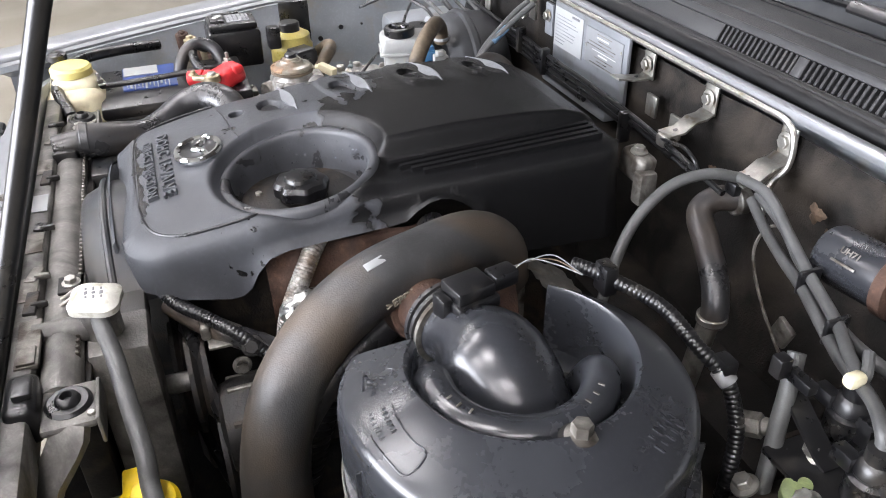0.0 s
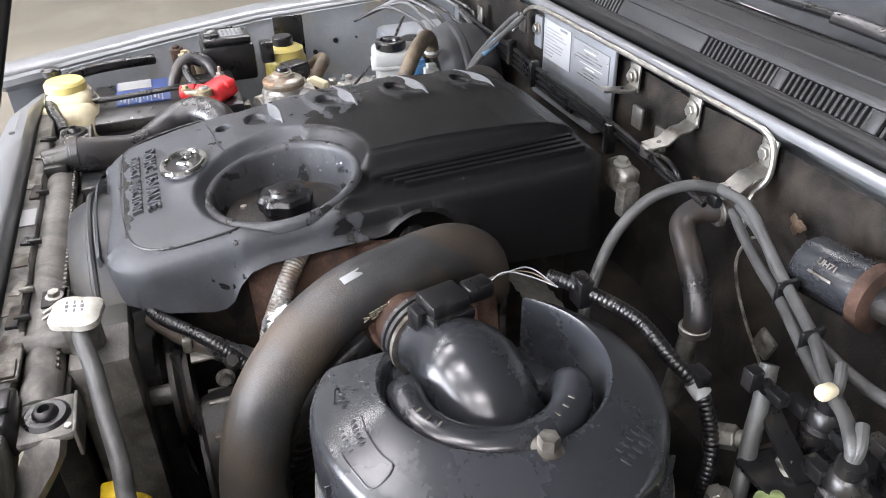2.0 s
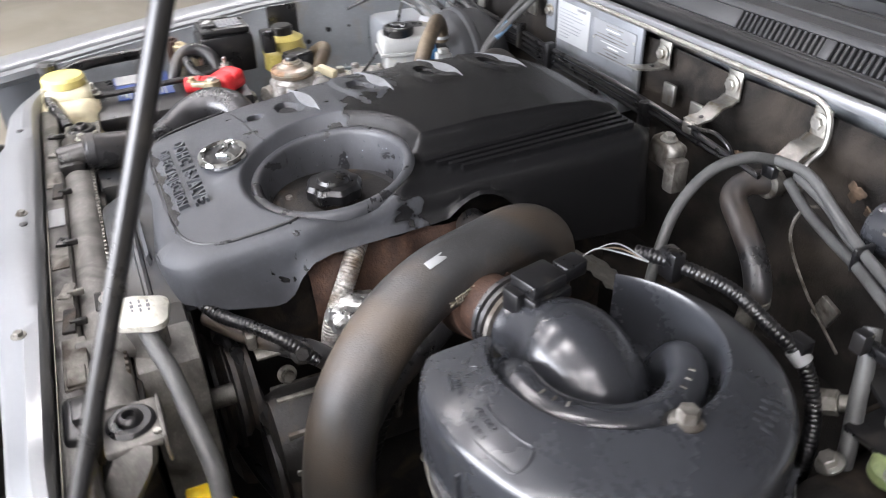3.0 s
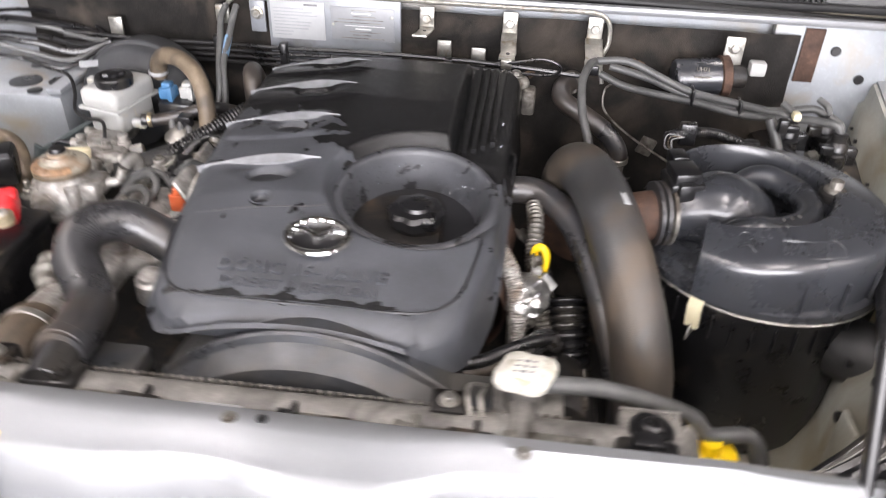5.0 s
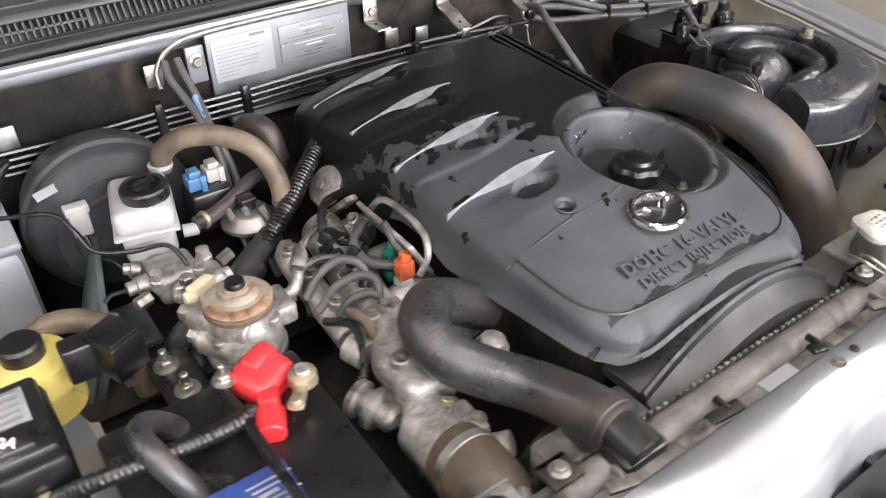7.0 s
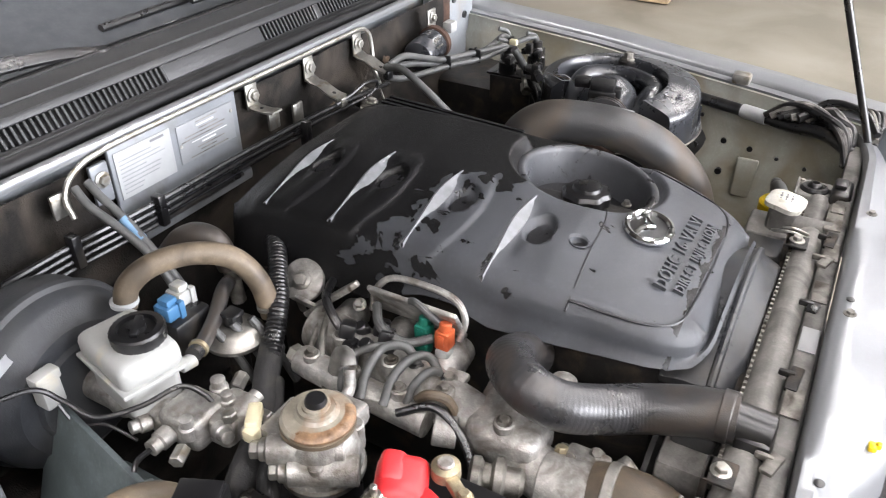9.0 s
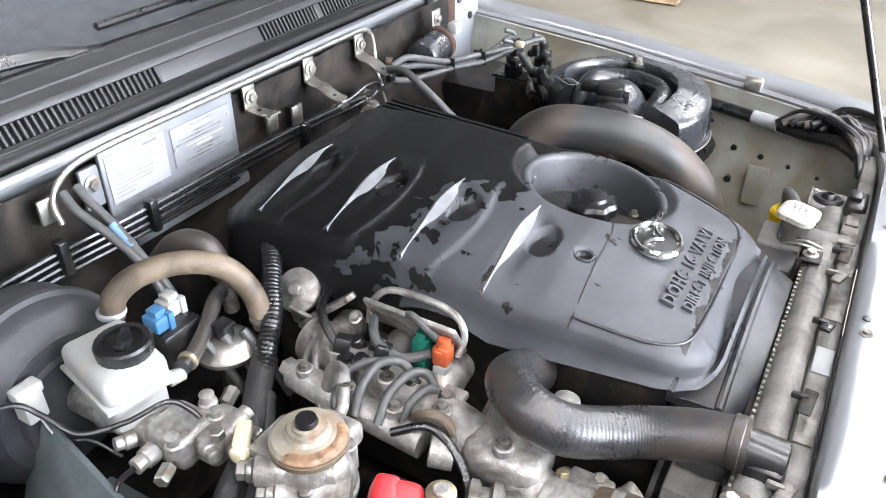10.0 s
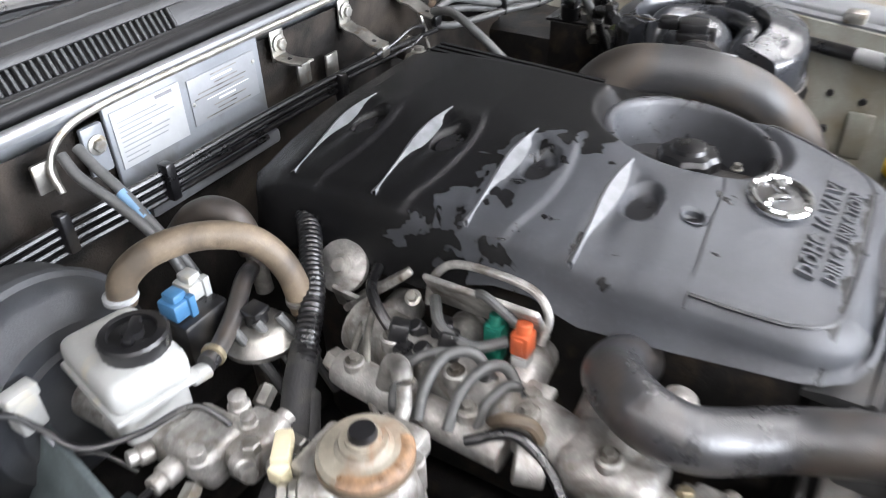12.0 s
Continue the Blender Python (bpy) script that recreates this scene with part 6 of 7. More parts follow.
def right_side():
    lines = ([(0.415, 0.548, 0.985), (0.47, 0.545, 0.988), (0.53, 0.530, 0.968), (0.583, 0.515, 0.952), (0.658, 0.482, 0.950), (0.70, 0.455, 0.952), (0.722, 0.442, 0.953), (0.733, 0.437, 0.945)],
             [(0.425, 0.565, 0.955), (0.47, 0.552, 0.940), (0.53, 0.528, 0.938), (0.583, 0.508, 0.938), (0.658, 0.474, 0.936), (0.705, 0.448, 0.944), (0.755, 0.425, 0.955), (0.790, 0.400, 0.960), (0.800, 0.396, 0.945)],
             [(0.44, 0.560, 0.972), (0.50, 0.548, 0.962), (0.55, 0.530, 0.950), (0.583, 0.524, 0.940), (0.658, 0.492, 0.938), (0.73, 0.478, 0.945), (0.775, 0.472, 0.955), (0.798, 0.466, 0.945)])
    for pts in lines:
        whole("vacuum_line", tube(pts, 0.0066), M_GREYHOSE, "grey rubber vacuum hose looping past the firewall", "hose", "grey vacuum hoses")
    for c in ((0.583, 0.515, 0.946), (0.658, 0.482, 0.943)):
        whole("cable_tie", box(*c, 0.006, 0.030, 0.030, 0.003), M_BLACK, "black cable tie round the grey hoses", "cable tie", "cable ties")
    whole("loop_hose", tube([(0.412, 0.552, 0.982), (0.400, 0.51, 0.990), (0.388, 0.465, 0.975), (0.392, 0.42, 0.940), (0.408, 0.385, 0.895), (0.425, 0.355, 0.82)], 0.0072), M_GREYHOSE, "grey rubber hose looping down from the bracket", "hose")
    whole("loom_conduit", ribbed([(0.505, 0.264, 0.982), (0.535, 0.284, 0.981), (0.585, 0.322, 0.966), (0.635, 0.335, 0.946), (0.659, 0.350, 0.926), (0.677, 0.354, 0.90), (0.693, 0.350, 0.87), (0.704, 0.339, 0.83), (0.71, 0.33, 0.77)], 0.0080, 0.005), M_BLACK, "black corrugated wiring loom round the filter", "conduit")
    whole("loom_tape", tube([(0.654, 0.347, 0.931), (0.664, 0.353, 0.920)], 0.0098), M_STICKER, "white tape wound round the wiring loom", "tape")
    whole("loom_saddle", box(0.655, 0.352, 0.936, 0.022, 0.016, 0.018, 0.003), M_BLACK, "black plastic saddle holding the wiring loom", "clip")
    whole("loom_clip", box(0.538, 0.285, 0.980, 0.024, 0.016, 0.034, 0.003), M_BLACK, "grey plastic clip holding the wiring loom", "clip")
    hh = thing("heater_pipe_hose", (0.48, 0.50, 0.8), "black bent heater hose with a clamp at the firewall", "hose")
    part("hose", tube([(0.375, 0.59, 0.925), (0.360, 0.565, 0.922), (0.365, 0.54, 0.908), (0.405, 0.525, 0.888), (0.445, 0.512, 0.865), (0.470, 0.502, 0.835), (0.472, 0.497, 0.81)], 0.0175, segs=18), M_RUBBER, hh)
    part("clamp", lathe([(0.0188, 0), (0.020, 0.001), (0.020, 0.009), (0.0188, 0.01)], (0.472, 0.498, 0.825), (0, 0.05, -1), 24), M_STEEL, hh)
    part("pipe", cyl((0.472, 0.496, 0.82), (0.465, 0.48, 0.68), 0.014), M_DULL, hh)
    part("union", lathe([(0.019, 0), (0.021, 0.002), (0.021, 0.018), (0.019, 0.02)], (0.377, 0.60, 0.925), (0, -1, 0), 24), M_DULL, hh)
    whole("earth_wire", tube([(0.455, 0.60, 0.925), (0.44, 0.585, 0.915), (0.445, 0.57, 0.88), (0.50, 0.55, 0.84), (0.58, 0.53, 0.80)], 0.0022, segs=6), M_DULL, "thin wire hanging down the firewall", "wire")
    whole("wall_tab", box(0.53, 0.56, 0.82, 0.03, 0.008, 0.035, 0.003, pose(0, 0, 0, 0, 20, 0)), M_DULL, "small plated tab on the firewall", "tab", "tabs on the firewall")
    vb = thing("valve_cluster", (0.75, 0.39, 0.85), "black vacuum solenoid cluster on a metal bracket", "solenoid")
    part("bracket", box(0.770, 0.418, 0.885, 0.10, 0.13, 0.006, 0.002), M_BLACK, vb)
    part("arm", strap([(0.705, 0.395, 0.925), (0.730, 0.392, 0.912), (0.755, 0.392, 0.896), (0.765, 0.395, 0.888)], (0, 1, 0), 0.022, 0.004), M_BLACK, vb)
    part("bracket_leg", box(0.715, 0.42, 0.83, 0.006, 0.10, 0.11, 0.002), M_DIRTY, vb)
    for i, (x, y) in enumerate(((0.734, 0.436), (0.800, 0.395), (0.800, 0.465))):
        part("solenoid", join(lathe([(0.019, 0.888), (0.020, 0.892), (0.020, 0.915), (0.016, 0.918), (0.018, 0.922), (0.016, 0.932), (0.012, 0.936), (0.012, 0.948), (0.008, 0.950)], (x, y, 0), (0, 0, 1), 28),
                              box(x + 0.022, y, 0.912, 0.02, 0.018, 0.03, 0.003), box(x - 0.02, y - 0.012, 0.925, 0.022, 0.014, 0.016, 0.002)), M_BLACK, vb)
        part("nozzle", tube([(x, y, 0.945), (x - 0.002, y + 0.006, 0.960), (x - 0.016, y + 0.02, 0.968)], 0.0055, segs=10), M_GREYHOSE, vb)
    part("elbow", box(0.735, 0.425, 0.960, 0.014, 0.020, 0.014, 0.005), M_CREAM, vb, "small white plastic elbow")
    for x, y, z in ((0.746, 0.393, 0.889), (0.779, 0.423, 0.889), (0.788, 0.345, 0.889), (0.735, 0.33, 0.86)):
        part("bolt", hexbolt((x, y, z), (-0.3, -0.5, 1), 0.009, 0.012), M_STEEL, vb)
    whole("bottle_cap", lathe([(0.012, 0.0), (0.019, 0.002), (0.019, 0.014), (0.015, 0.018), (0.006, 0.020), (0.0, 0.020)], (0.772, 0.358, 0.868), (0.1, -0.1, 1), 28), M_PALEGREEN, "pale green translucent cap below the solenoids", "cap")
    whole("brass_bolt", hexbolt((0.806, 0.352, 0.885), (0.1, -0.2, 1), 0.011, 0.014), M_BRASS, "brass-coloured flanged bolt below the solenoids", "bolt")
    whole("drain_hose", tube([(0.688, 0.402, 0.962), (0.700, 0.390, 0.935), (0.712, 0.376, 0.905), (0.722, 0.366, 0.88), (0.733, 0.354, 0.85), (0.738, 0.348, 0.80)], 0.0085), M_GREYHOSE, "grey rubber hose dropping beside the solenoids", "hose")
    whole("small_plug", join(box(0.700, 0.372, 0.965, 0.014, 0.014, 0.022, 0.002), box(0.715, 0.385, 0.955, 0.03, 0.012, 0.012, 0.002)), M_BLACK, "small black wiring plug by the solenoids", "plug")
    whole("pipe_union", join(cyl((0.676, 0.362, 0.876), (0.698, 0.374, 0.886), 0.013, segs=6), cyl((0.698, 0.374, 0.886), (0.712, 0.382, 0.892), 0.009)), M_DULL, "plated hexagon pipe union by the filter", "union")
    rod = thing("bonnet_prop_rod", (0.63, -0.36, 0.8), "slim black bonnet prop rod standing upright", "prop rod")
    part("rod", cyl((0.632, -0.36, 0.80), (0.571, 0.026, 1.782), 0.0065, segs=14), M_BLACK, rod)
    hb = thing("harness_branch", (0.56, -0.26, 0.85), "black wiring harness along the front wing", "harness")
    part("cable", tube([(rail(y, 1) - 0.035, y, 0.905) for y in (0.12, 0.04, -0.04, -0.12, -0.18)] + [(0.66, -0.24, 0.915), (0.61, -0.29, 0.905), (0.56, -0.30, 0.88)], 0.012), M_BLACK, hb)
    part("tape", tube([(rail(-0.08, 1) - 0.035, -0.08, 0.905), (rail(-0.13, 1) - 0.035, -0.13, 0.905)], 0.0138), M_STICKER, hb)
    for k in range(4):
        part("branch", tube([(0.70 - 0.01 * k, -0.19 - 0.01 * k, 0.92), (0.72 + 0.004 * k, -0.23 - 0.015 * k, 0.955 - 0.01 * k), (0.70, -0.29 - 0.01 * k, 0.955), (0.64, -0.32, 0.94 - 0.012 * k)], 0.006), M_BLACK if k != 1 else M_DULL, hb)
    whole("wing_buffer", box(rail(-0.06, 1) + 0.010, -0.06, WING_Z + 0.010, 0.03, 0.035, 0.022, 0.006), M_STEEL, "grey buffer block on the wing flange", "buffer")
    ex = thing("exhaust_heat_shield", (0.30, 0.05, 0.8), "rusty brown exhaust heat shield under the cover", "heat shield")
    part("shield", grid_sheet([-0.03 + 0.01 * i for i in range(24)], [0.80 + 0.012 * i for i in range(11)],
                              lambda u, v: (0.275 + 0.02 * math.sin((v - 0.8) * 30) + 0.004 * math.sin(u * 90), u, v)), M_RUST, ex)
    part("sleeve", ribbed([(0.255, 0.045, 0.925), (0.276, 0.030, 0.918), (0.296, 0.010, 0.895), (0.306, -0.008, 0.865), (0.309, -0.020, 0.83), (0.310, -0.026, 0.77)], 0.0125, 0.004, 0.10, 16), M_BRAID, ex, "silvery braided heat sleeve")


right_side()


# ---------- smaller things on the service side ----------
def service_details():
    bk = thing("booster_bracket", (-0.48, 0.36, 0.74), "grey-green steel bracket under the brake reservoir", "bracket")
    part("upper_plate", box(-0.500, 0.375, 0.800, 0.010, 0.20, 0.15, 0.004, pose(0, 0, 0, 0, 20, -12)), M_BRACKET, bk)
    part("edge_fold", box(-0.522, 0.285, 0.800, 0.040, 0.006, 0.14, 0.002, pose(0, 0, 0, 0, 20, -12)), M_BRACKET, bk)
    part("lower_plate", box(-0.475, 0.345, 0.775, 0.08, 0.10, 0.010, 0.004), M_BRACKET, bk)
    whole("sensor_plug", join(box(-0.472, 0.438, 0.905, 0.026, 0.024, 0.040, 0.004), box(-0.472, 0.436, 0.925, 0.032, 0.018, 0.014, 0.003)), M_WHITE, "white plug clipped beside the reservoir", "plug")
    whole("sensor_wire", tube([(-0.472, 0.43, 0.89), (-0.468, 0.41, 0.86), (-0.452, 0.38, 0.86), (-0.44, 0.35, 0.84)], 0.0022, segs=6), M_BLACK, "thin dark sensor wire", "wire")
    for pts in ([(-0.62, 0.46, 0.95), (-0.56, 0.43, 0.948), (-0.505, 0.405, 0.946), (-0.487, 0.385, 0.925), (-0.475, 0.355, 0.905), (-0.44, 0.325, 0.906), (-0.40, 0.305, 0.912), (-0.388, 0.285, 0.900), (-0.385, 0.27, 0.885)],
                [(-0.46, 0.30, 0.87), (-0.485, 0.295, 0.872), (-0.50, 0.28, 0.85), (-0.50, 0.24, 0.82), (-0.48, 0.22, 0.80)],
                [(-0.36, 0.225, 0.87), (-0.37, 0.20, 0.865), (-0.40, 0.19, 0.83), (-0.42, 0.20, 0.78)]):
        whole("brake_line", tube(pts, 0.0032, segs=8), M_BLACK, "thin dark steel brake line", "pipe", "brake lines")
    ho = thing("clutch_hose", (-0.30, 0.36, 0.9), "black hose from the reservoir outlet with a tan end", "hose")
    part("hose", tube([(-0.348, 0.338, 0.905), (-0.325, 0.345, 0.903), (-0.285, 0.362, 0.908), (-0.245, 0.385, 0.915), (-0.21, 0.41, 0.90)], 0.010), M_RUBBER, ho)
    part("clip", lathe([(0.0105, 0), (0.0125, 0.001), (0.0125, 0.006), (0.0105, 0.007)], (-0.338, 0.341, 0.904), (1, 0.3, 0), 20), M_BRASS, ho)
    for k in range(3):
        whole("return_pipe", tube([(-0.300 + 0.02 * k, 0.35 - 0.012 * k, 0.905), (-0.292 + 0.02 * k, 0.325 - 0.012 * k, 0.865), (-0.285 + 0.02 * k, 0.30 - 0.012 * k, 0.81)], 0.0055, segs=10), M_GREYHOSE, "slim grey pipe going down beside the engine", "pipe", "slim grey pipes")
    va = thing("vacuum_capsule", (-0.272, 0.345, 0.86), "zinc domed vacuum capsule with a black top", "vacuum capsule")
    part("dome", lathe([(0.036, 0.872), (0.040, 0.875), (0.040, 0.880), (0.034, 0.884), (0.028, 0.893), (0.018, 0.897), (0.0, 0.898)], (-0.272, 0.345, 0), (0, 0, 1), 36), M_STEEL, va)
    part("cap", join(cyl((-0.272, 0.345, 0.897), (-0.272, 0.345, 0.915), 0.012), box(-0.272, 0.345, 0.912, 0.022, 0.022, 0.008, 0.002)), M_BLACK, va)
    part("stem", cyl((-0.272, 0.345, 0.80), (-0.272, 0.345, 0.875), 0.014), M_DIRTY, va)
    # bracket with two studs before the fuel filter
    fb = thing("filter_bracket", (-0.45, 0.14, 0.8), "black steel bracket with plated studs beside the filter", "bracket")
    part("bracket", join(box(-0.455, 0.135, 0.842, 0.05, 0.11, 0.008, 0.003), box(-0.445, 0.135, 0.79, 0.008, 0.10, 0.10, 0.003)), M_BLACK, fb)
    for x, y, z in ((-0.462, 0.165, 0.846), (-0.455, 0.115, 0.846), (-0.452, 0.06, 0.846)):
        part("stud", join(hexbolt((x, y, z), (0, 0, 1), 0.010, 0.012), cyl((x, y, z + 0.01), (x, y, z + 0.026), 0.005)), M_STEEL, fb)
    part("fuse_link", box(-0.445, 0.055, 0.862, 0.036, 0.03, 0.012, 0.004), M_DULL, fb)
    ph = thing("steering_hose", (-0.52, 0.22, 0.85), "tan dusty power steering hose", "hose")
    part("hose", tube([(-0.60, 0.235, 0.875), (-0.57, 0.25, 0.895), (-0.535, 0.245, 0.898), (-0.505, 0.225, 0.888), (-0.49, 0.20, 0.86), (-0.485, 0.19, 0.80)], 0.014), M_TAN, ph)
    part("hose_lower", tube([(-0.56, 0.215, 0.85), (-0.53, 0.225, 0.865), (-0.505, 0.21, 0.855), (-0.495, 0.19, 0.82)], 0.012), M_TAN, ph)
    rb = thing("relay_block", (-0.50, 0.165, 0.86), "black square relay block beside the fuel filter", "relay")
    part("case", box(-0.505, 0.178, 0.888, 0.045, 0.05, 0.05, 0.004, pose(0, 0, 0, 0, 0, 25)), M_BLACK, rb)
    part("lid", box(-0.505, 0.178, 0.914, 0.040, 0.045, 0.006, 0.002, pose(0, 0, 0, 0, 0, 25)), M_BLACK, rb)
    letters("amp_mark", "80A", 0.016, 0.0006, pose(-0.628, 0.024, 0.9665, 0, 0, -35), M_PRINTWHITE, bpy.data.objects["fuse_box"])
    whole("battery_cable", ribbed([(-0.425, -0.02, 0.915), (-0.45, -0.035, 0.925), (-0.50, -0.04, 0.932), (-0.57, -0.03, 0.930), (-0.62, 0.0, 0.90)], 0.009), M_BLACK, "black corrugated battery cable", "cable")
    whole("intake_pipe_bend", tube([(-0.500, -0.075, 0.86), (-0.506, -0.070, 0.905), (-0.522, -0.048, 0.938), (-0.528, -0.018, 0.945), (-0.515, 0.006, 0.932), (-0.492, 0.014, 0.90), (-0.485, 0.015, 0.86)], 0.0125), M_RUBBER, "bent black rubber hose behind the battery", "hose")
    hm = thing("horn_bracket", (-0.62, -0.10, 0.85), "rusty brass-coloured horn fittings by the wing", "fitting")
    for k in range(5):
        part("fitting", join(cyl((-0.655 + 0.012 * k, -0.045 + 0.014 * k, 0.87), (-0.65 + 0.012 * k, -0.05 + 0.014 * k, 0.935 - 0.008 * k), 0.014), hexbolt((-0.65 + 0.012 * k, -0.05 + 0.014 * k, 0.932 - 0.008 * k), (0, 0, 1), 0.008, 0.008)), M_BRASS if k % 2 else M_RUST, hm)
    whole("wing_bracket", join(box(-0.735, 0.21, 0.905, 0.010, 0.07, 0.10, 0.004), box(-0.72, 0.21, 0.86, 0.04, 0.06, 0.010, 0.003)), M_BLACK, "black steel bracket bolted to the inner wing", "bracket")
    whole("wing_bracket", join(box(-0.70, 0.05, 0.915, 0.010, 0.06, 0.08, 0.004), box(-0.66, 0.06, 0.92, 0.08, 0.03, 0.008, 0.003)), M_BLACK, "black steel bracket behind the fuse box", "bracket")
    # wires over the left rear corner
    rng = random.Random(11)
    for k in range(7):
        y0, z0 = 0.50 + 0.02 * k, 0.93 + 0.008 * k
        whole("corner_wire", tube([(-0.78, y0 - 0.12, z0 - 0.02), (-0.72, y0 - 0.05 + rng.uniform(-0.02, 0.02), z0 + 0.02), (-0.65, y0 + rng.uniform(-0.02, 0.02), z0), (-0.58, y0 + 0.02, z0 - 0.02), (-0.52, 0.592, 0.94)], 0.0038 + 0.0012 * (k % 3), segs=8), (M_BLACK, M_GREYHOSE, M_BLACK)[k % 3], "dark cable in the rear corner of the bay", "cable", "corner cables")


service_details()


def intake_details():
    gp = thing("gasket_plate", (-0.15, 0.10, 0.85), "pale metal plate with openings at the cover's side", "plate")
    part("plate", box(-0.160, 0.140, 0.918, 0.007, 0.128, 0.062, 0.003, pose(0, 0, 0, 0, -30, 0), 3), M_ALU, gp)
    part("rim", tube([(-0.163, 0.078, 0.898), (-0.152, 0.076, 0.925), (-0.146, 0.095, 0.945), (-0.144, 0.140, 0.949), (-0.146, 0.185, 0.945), (-0.154, 0.205, 0.925), (-0.163, 0.206, 0.898)], 0.0045, segs=10), M_ALU, gp)
    part("opening", box(-0.163, 0.150, 0.921, 0.004, 0.070, 0.034, 0.0018, pose(0, 0, 0, 0, -30, 0)), M_BLACK, gp)
    for k, (y, m) in enumerate(((0.17, M_BLACK), (0.155, M_BLACK), (0.205, M_BLACK))):
        whole("wiring_plug", join(box(-0.195 - 0.012 * k, y, 0.905, 0.026, 0.020, 0.020, 0.004, pose(0, 0, 0, 15, 20, 30)), box(-0.207 - 0.012 * k, y - 0.012, 0.893, 0.018, 0.016, 0.016, 0.003)), m, "black wiring plug among the intake hoses", "plug", "black plugs")
    for pts, r, m in (([(-0.165, 0.155, 0.93), (-0.175, 0.135, 0.945), (-0.178, 0.115, 0.938), (-0.175, 0.10, 0.925)], 0.005, M_GREYHOSE),
                      ([(-0.175, 0.19, 0.92), (-0.205, 0.165, 0.915), (-0.205, 0.13, 0.905), (-0.182, 0.105, 0.905)], 0.006, M_GREYHOSE),
                      ([(-0.21, 0.20, 0.885), (-0.25, 0.18, 0.888), (-0.275, 0.16, 0.88), (-0.285, 0.13, 0.86)], 0.009, M_RUBBER),
                      ([(-0.26, 0.08, 0.88), (-0.27, 0.06, 0.905), (-0.262, 0.04, 0.90), (-0.255, 0.03, 0.87)], 0.006, M_TAN),
                      ([(-0.29, 0.09, 0.88), (-0.275, 0.05, 0.895), (-0.285, 0.01, 0.88), (-0.31, -0.02, 0.86)], 0.005, M_BLACK),
                      ([(-0.20, 0.25, 0.90), (-0.24, 0.23, 0.895), (-0.28, 0.20, 0.87), (-0.30, 0.17, 0.84)], 0.004, M_DULL),
                      ([(-0.19, 0.26, 0.90), (-0.23, 0.25, 0.885), (-0.27, 0.24, 0.86)], 0.004, M_DULL),
                      ([(-0.16, 0.27, 0.92), (-0.20, 0.25, 0.925), (-0.22, 0.22, 0.91), (-0.225, 0.19, 0.89)], 0.006, M_BLACK)):
        whole("engine_hose", tube(pts, r, segs=10), m, "small bent hose on the intake side of the engine", "hose", "small engine hoses")
    wp = thing("filter_plug", (-0.30, 0.20, 0.87), "dirty white wiring plug behind the fuel filter", "plug")
    part("plug", join(box(-0.392, 0.206, 0.905, 0.040, 0.016, 0.016, 0.003, pose(0, 0, 0, 0, 10, 35)), box(-0.410, 0.194, 0.902, 0.014, 0.017, 0.016, 0.003)), M_CREAM, wp)
    th = thing("thermostat_housing", (-0.225, -0.01, 0.85), "cast aluminium thermostat housing with a capped boss", "housing")
    part("boss", lathe([(0.020, 0.86), (0.020, 0.890), (0.016, 0.894), (0.015, 0.900), (0.012, 0.902), (0.0, 0.902)], (-0.246, 0.030, 0), (0.1, -0.1, 1), 28), M_ALU, th)
    part("body", join(box(-0.245, -0.03, 0.868, 0.07, 0.09, 0.05, 0.016, None, 3), cyl((-0.275, 0.02, 0.87), (-0.285, 0.045, 0.873), 0.018)), M_ALU, th)
    part("ear", box(-0.225, 0.055, 0.888, 0.045, 0.030, 0.010, 0.004), M_ALU, th)
    part("bolt", hexbolt((-0.225, 0.058, 0.893), (0, 0, 1), 0.007, 0.008), M_DULL, th)
    ac = thing("ribbed_actuator", (-0.30, -0.03, 0.82), "grey ribbed metal actuator beside the battery", "actuator")
    part("body", lathe([(0.014, 0), (0.022, 0.004), (0.022, 0.012), (0.016, 0.016), (0.016, 0.024), (0.024, 0.028), (0.024, 0.036), (0.016, 0.040), (0.016, 0.055), (0.010, 0.06)], (-0.315, -0.015, 0.862), (0.35, -1, -0.05), 28), M_DULL, ac)
    lk = thing("throttle_linkage", (-0.24, -0.13, 0.83), "small brass and steel linkage on the throttle body", "linkage")
    rng = random.Random(3)
    for k in range(9):
        x, y, z = -0.255 + rng.uniform(-0.03, 0.035), -0.13 + rng.uniform(-0.035, 0.045), 0.865 + rng.uniform(-0.01, 0.012)
        part("screw", hexbolt((x, y, z), (rng.uniform(-0.4, 0.4), rng.uniform(-0.6, 0.2), 1), 0.005 + 0.002 * rng.random(), 0.010), M_BRASS if k % 4 == 0 else M_DULL, lk)


    el = thing("elbow_hose", (-0.19, 0.46, 0.88), "black rubber elbow hose behind the cover", "hose")
    part("hose", tube([(-0.205, 0.53, 0.90), (-0.200, 0.50, 0.935), (-0.193, 0.470, 0.950), (-0.185, 0.445, 0.940), (-0.180, 0.435, 0.90)], 0.0165, segs=16), M_RUBBER, el)
    part("pipe", cyl((-0.180, 0.435, 0.905), (-0.178, 0.43, 0.84), 0.011), M_DULL, el)
    rb = thing("rear_lift_bracket", (0.27, 0.49, 0.9), "dull cast bracket with a bolt behind the cover", "bracket")
    part("block", box(0.272, 0.496, 0.947, 0.050, 0.030, 0.042, 0.009, pose(0, 0, 0, 0, 12, 10), 3), M_DULL, rb)
    part("ear", box(0.300, 0.492, 0.925, 0.024, 0.028, 0.05, 0.006), M_DULL, rb)
    part("bolt", hexbolt((0.275, 0.494, 0.968), (0.1, 0, 1), 0.008, 0.009), M_STEEL, rb)


intake_details()


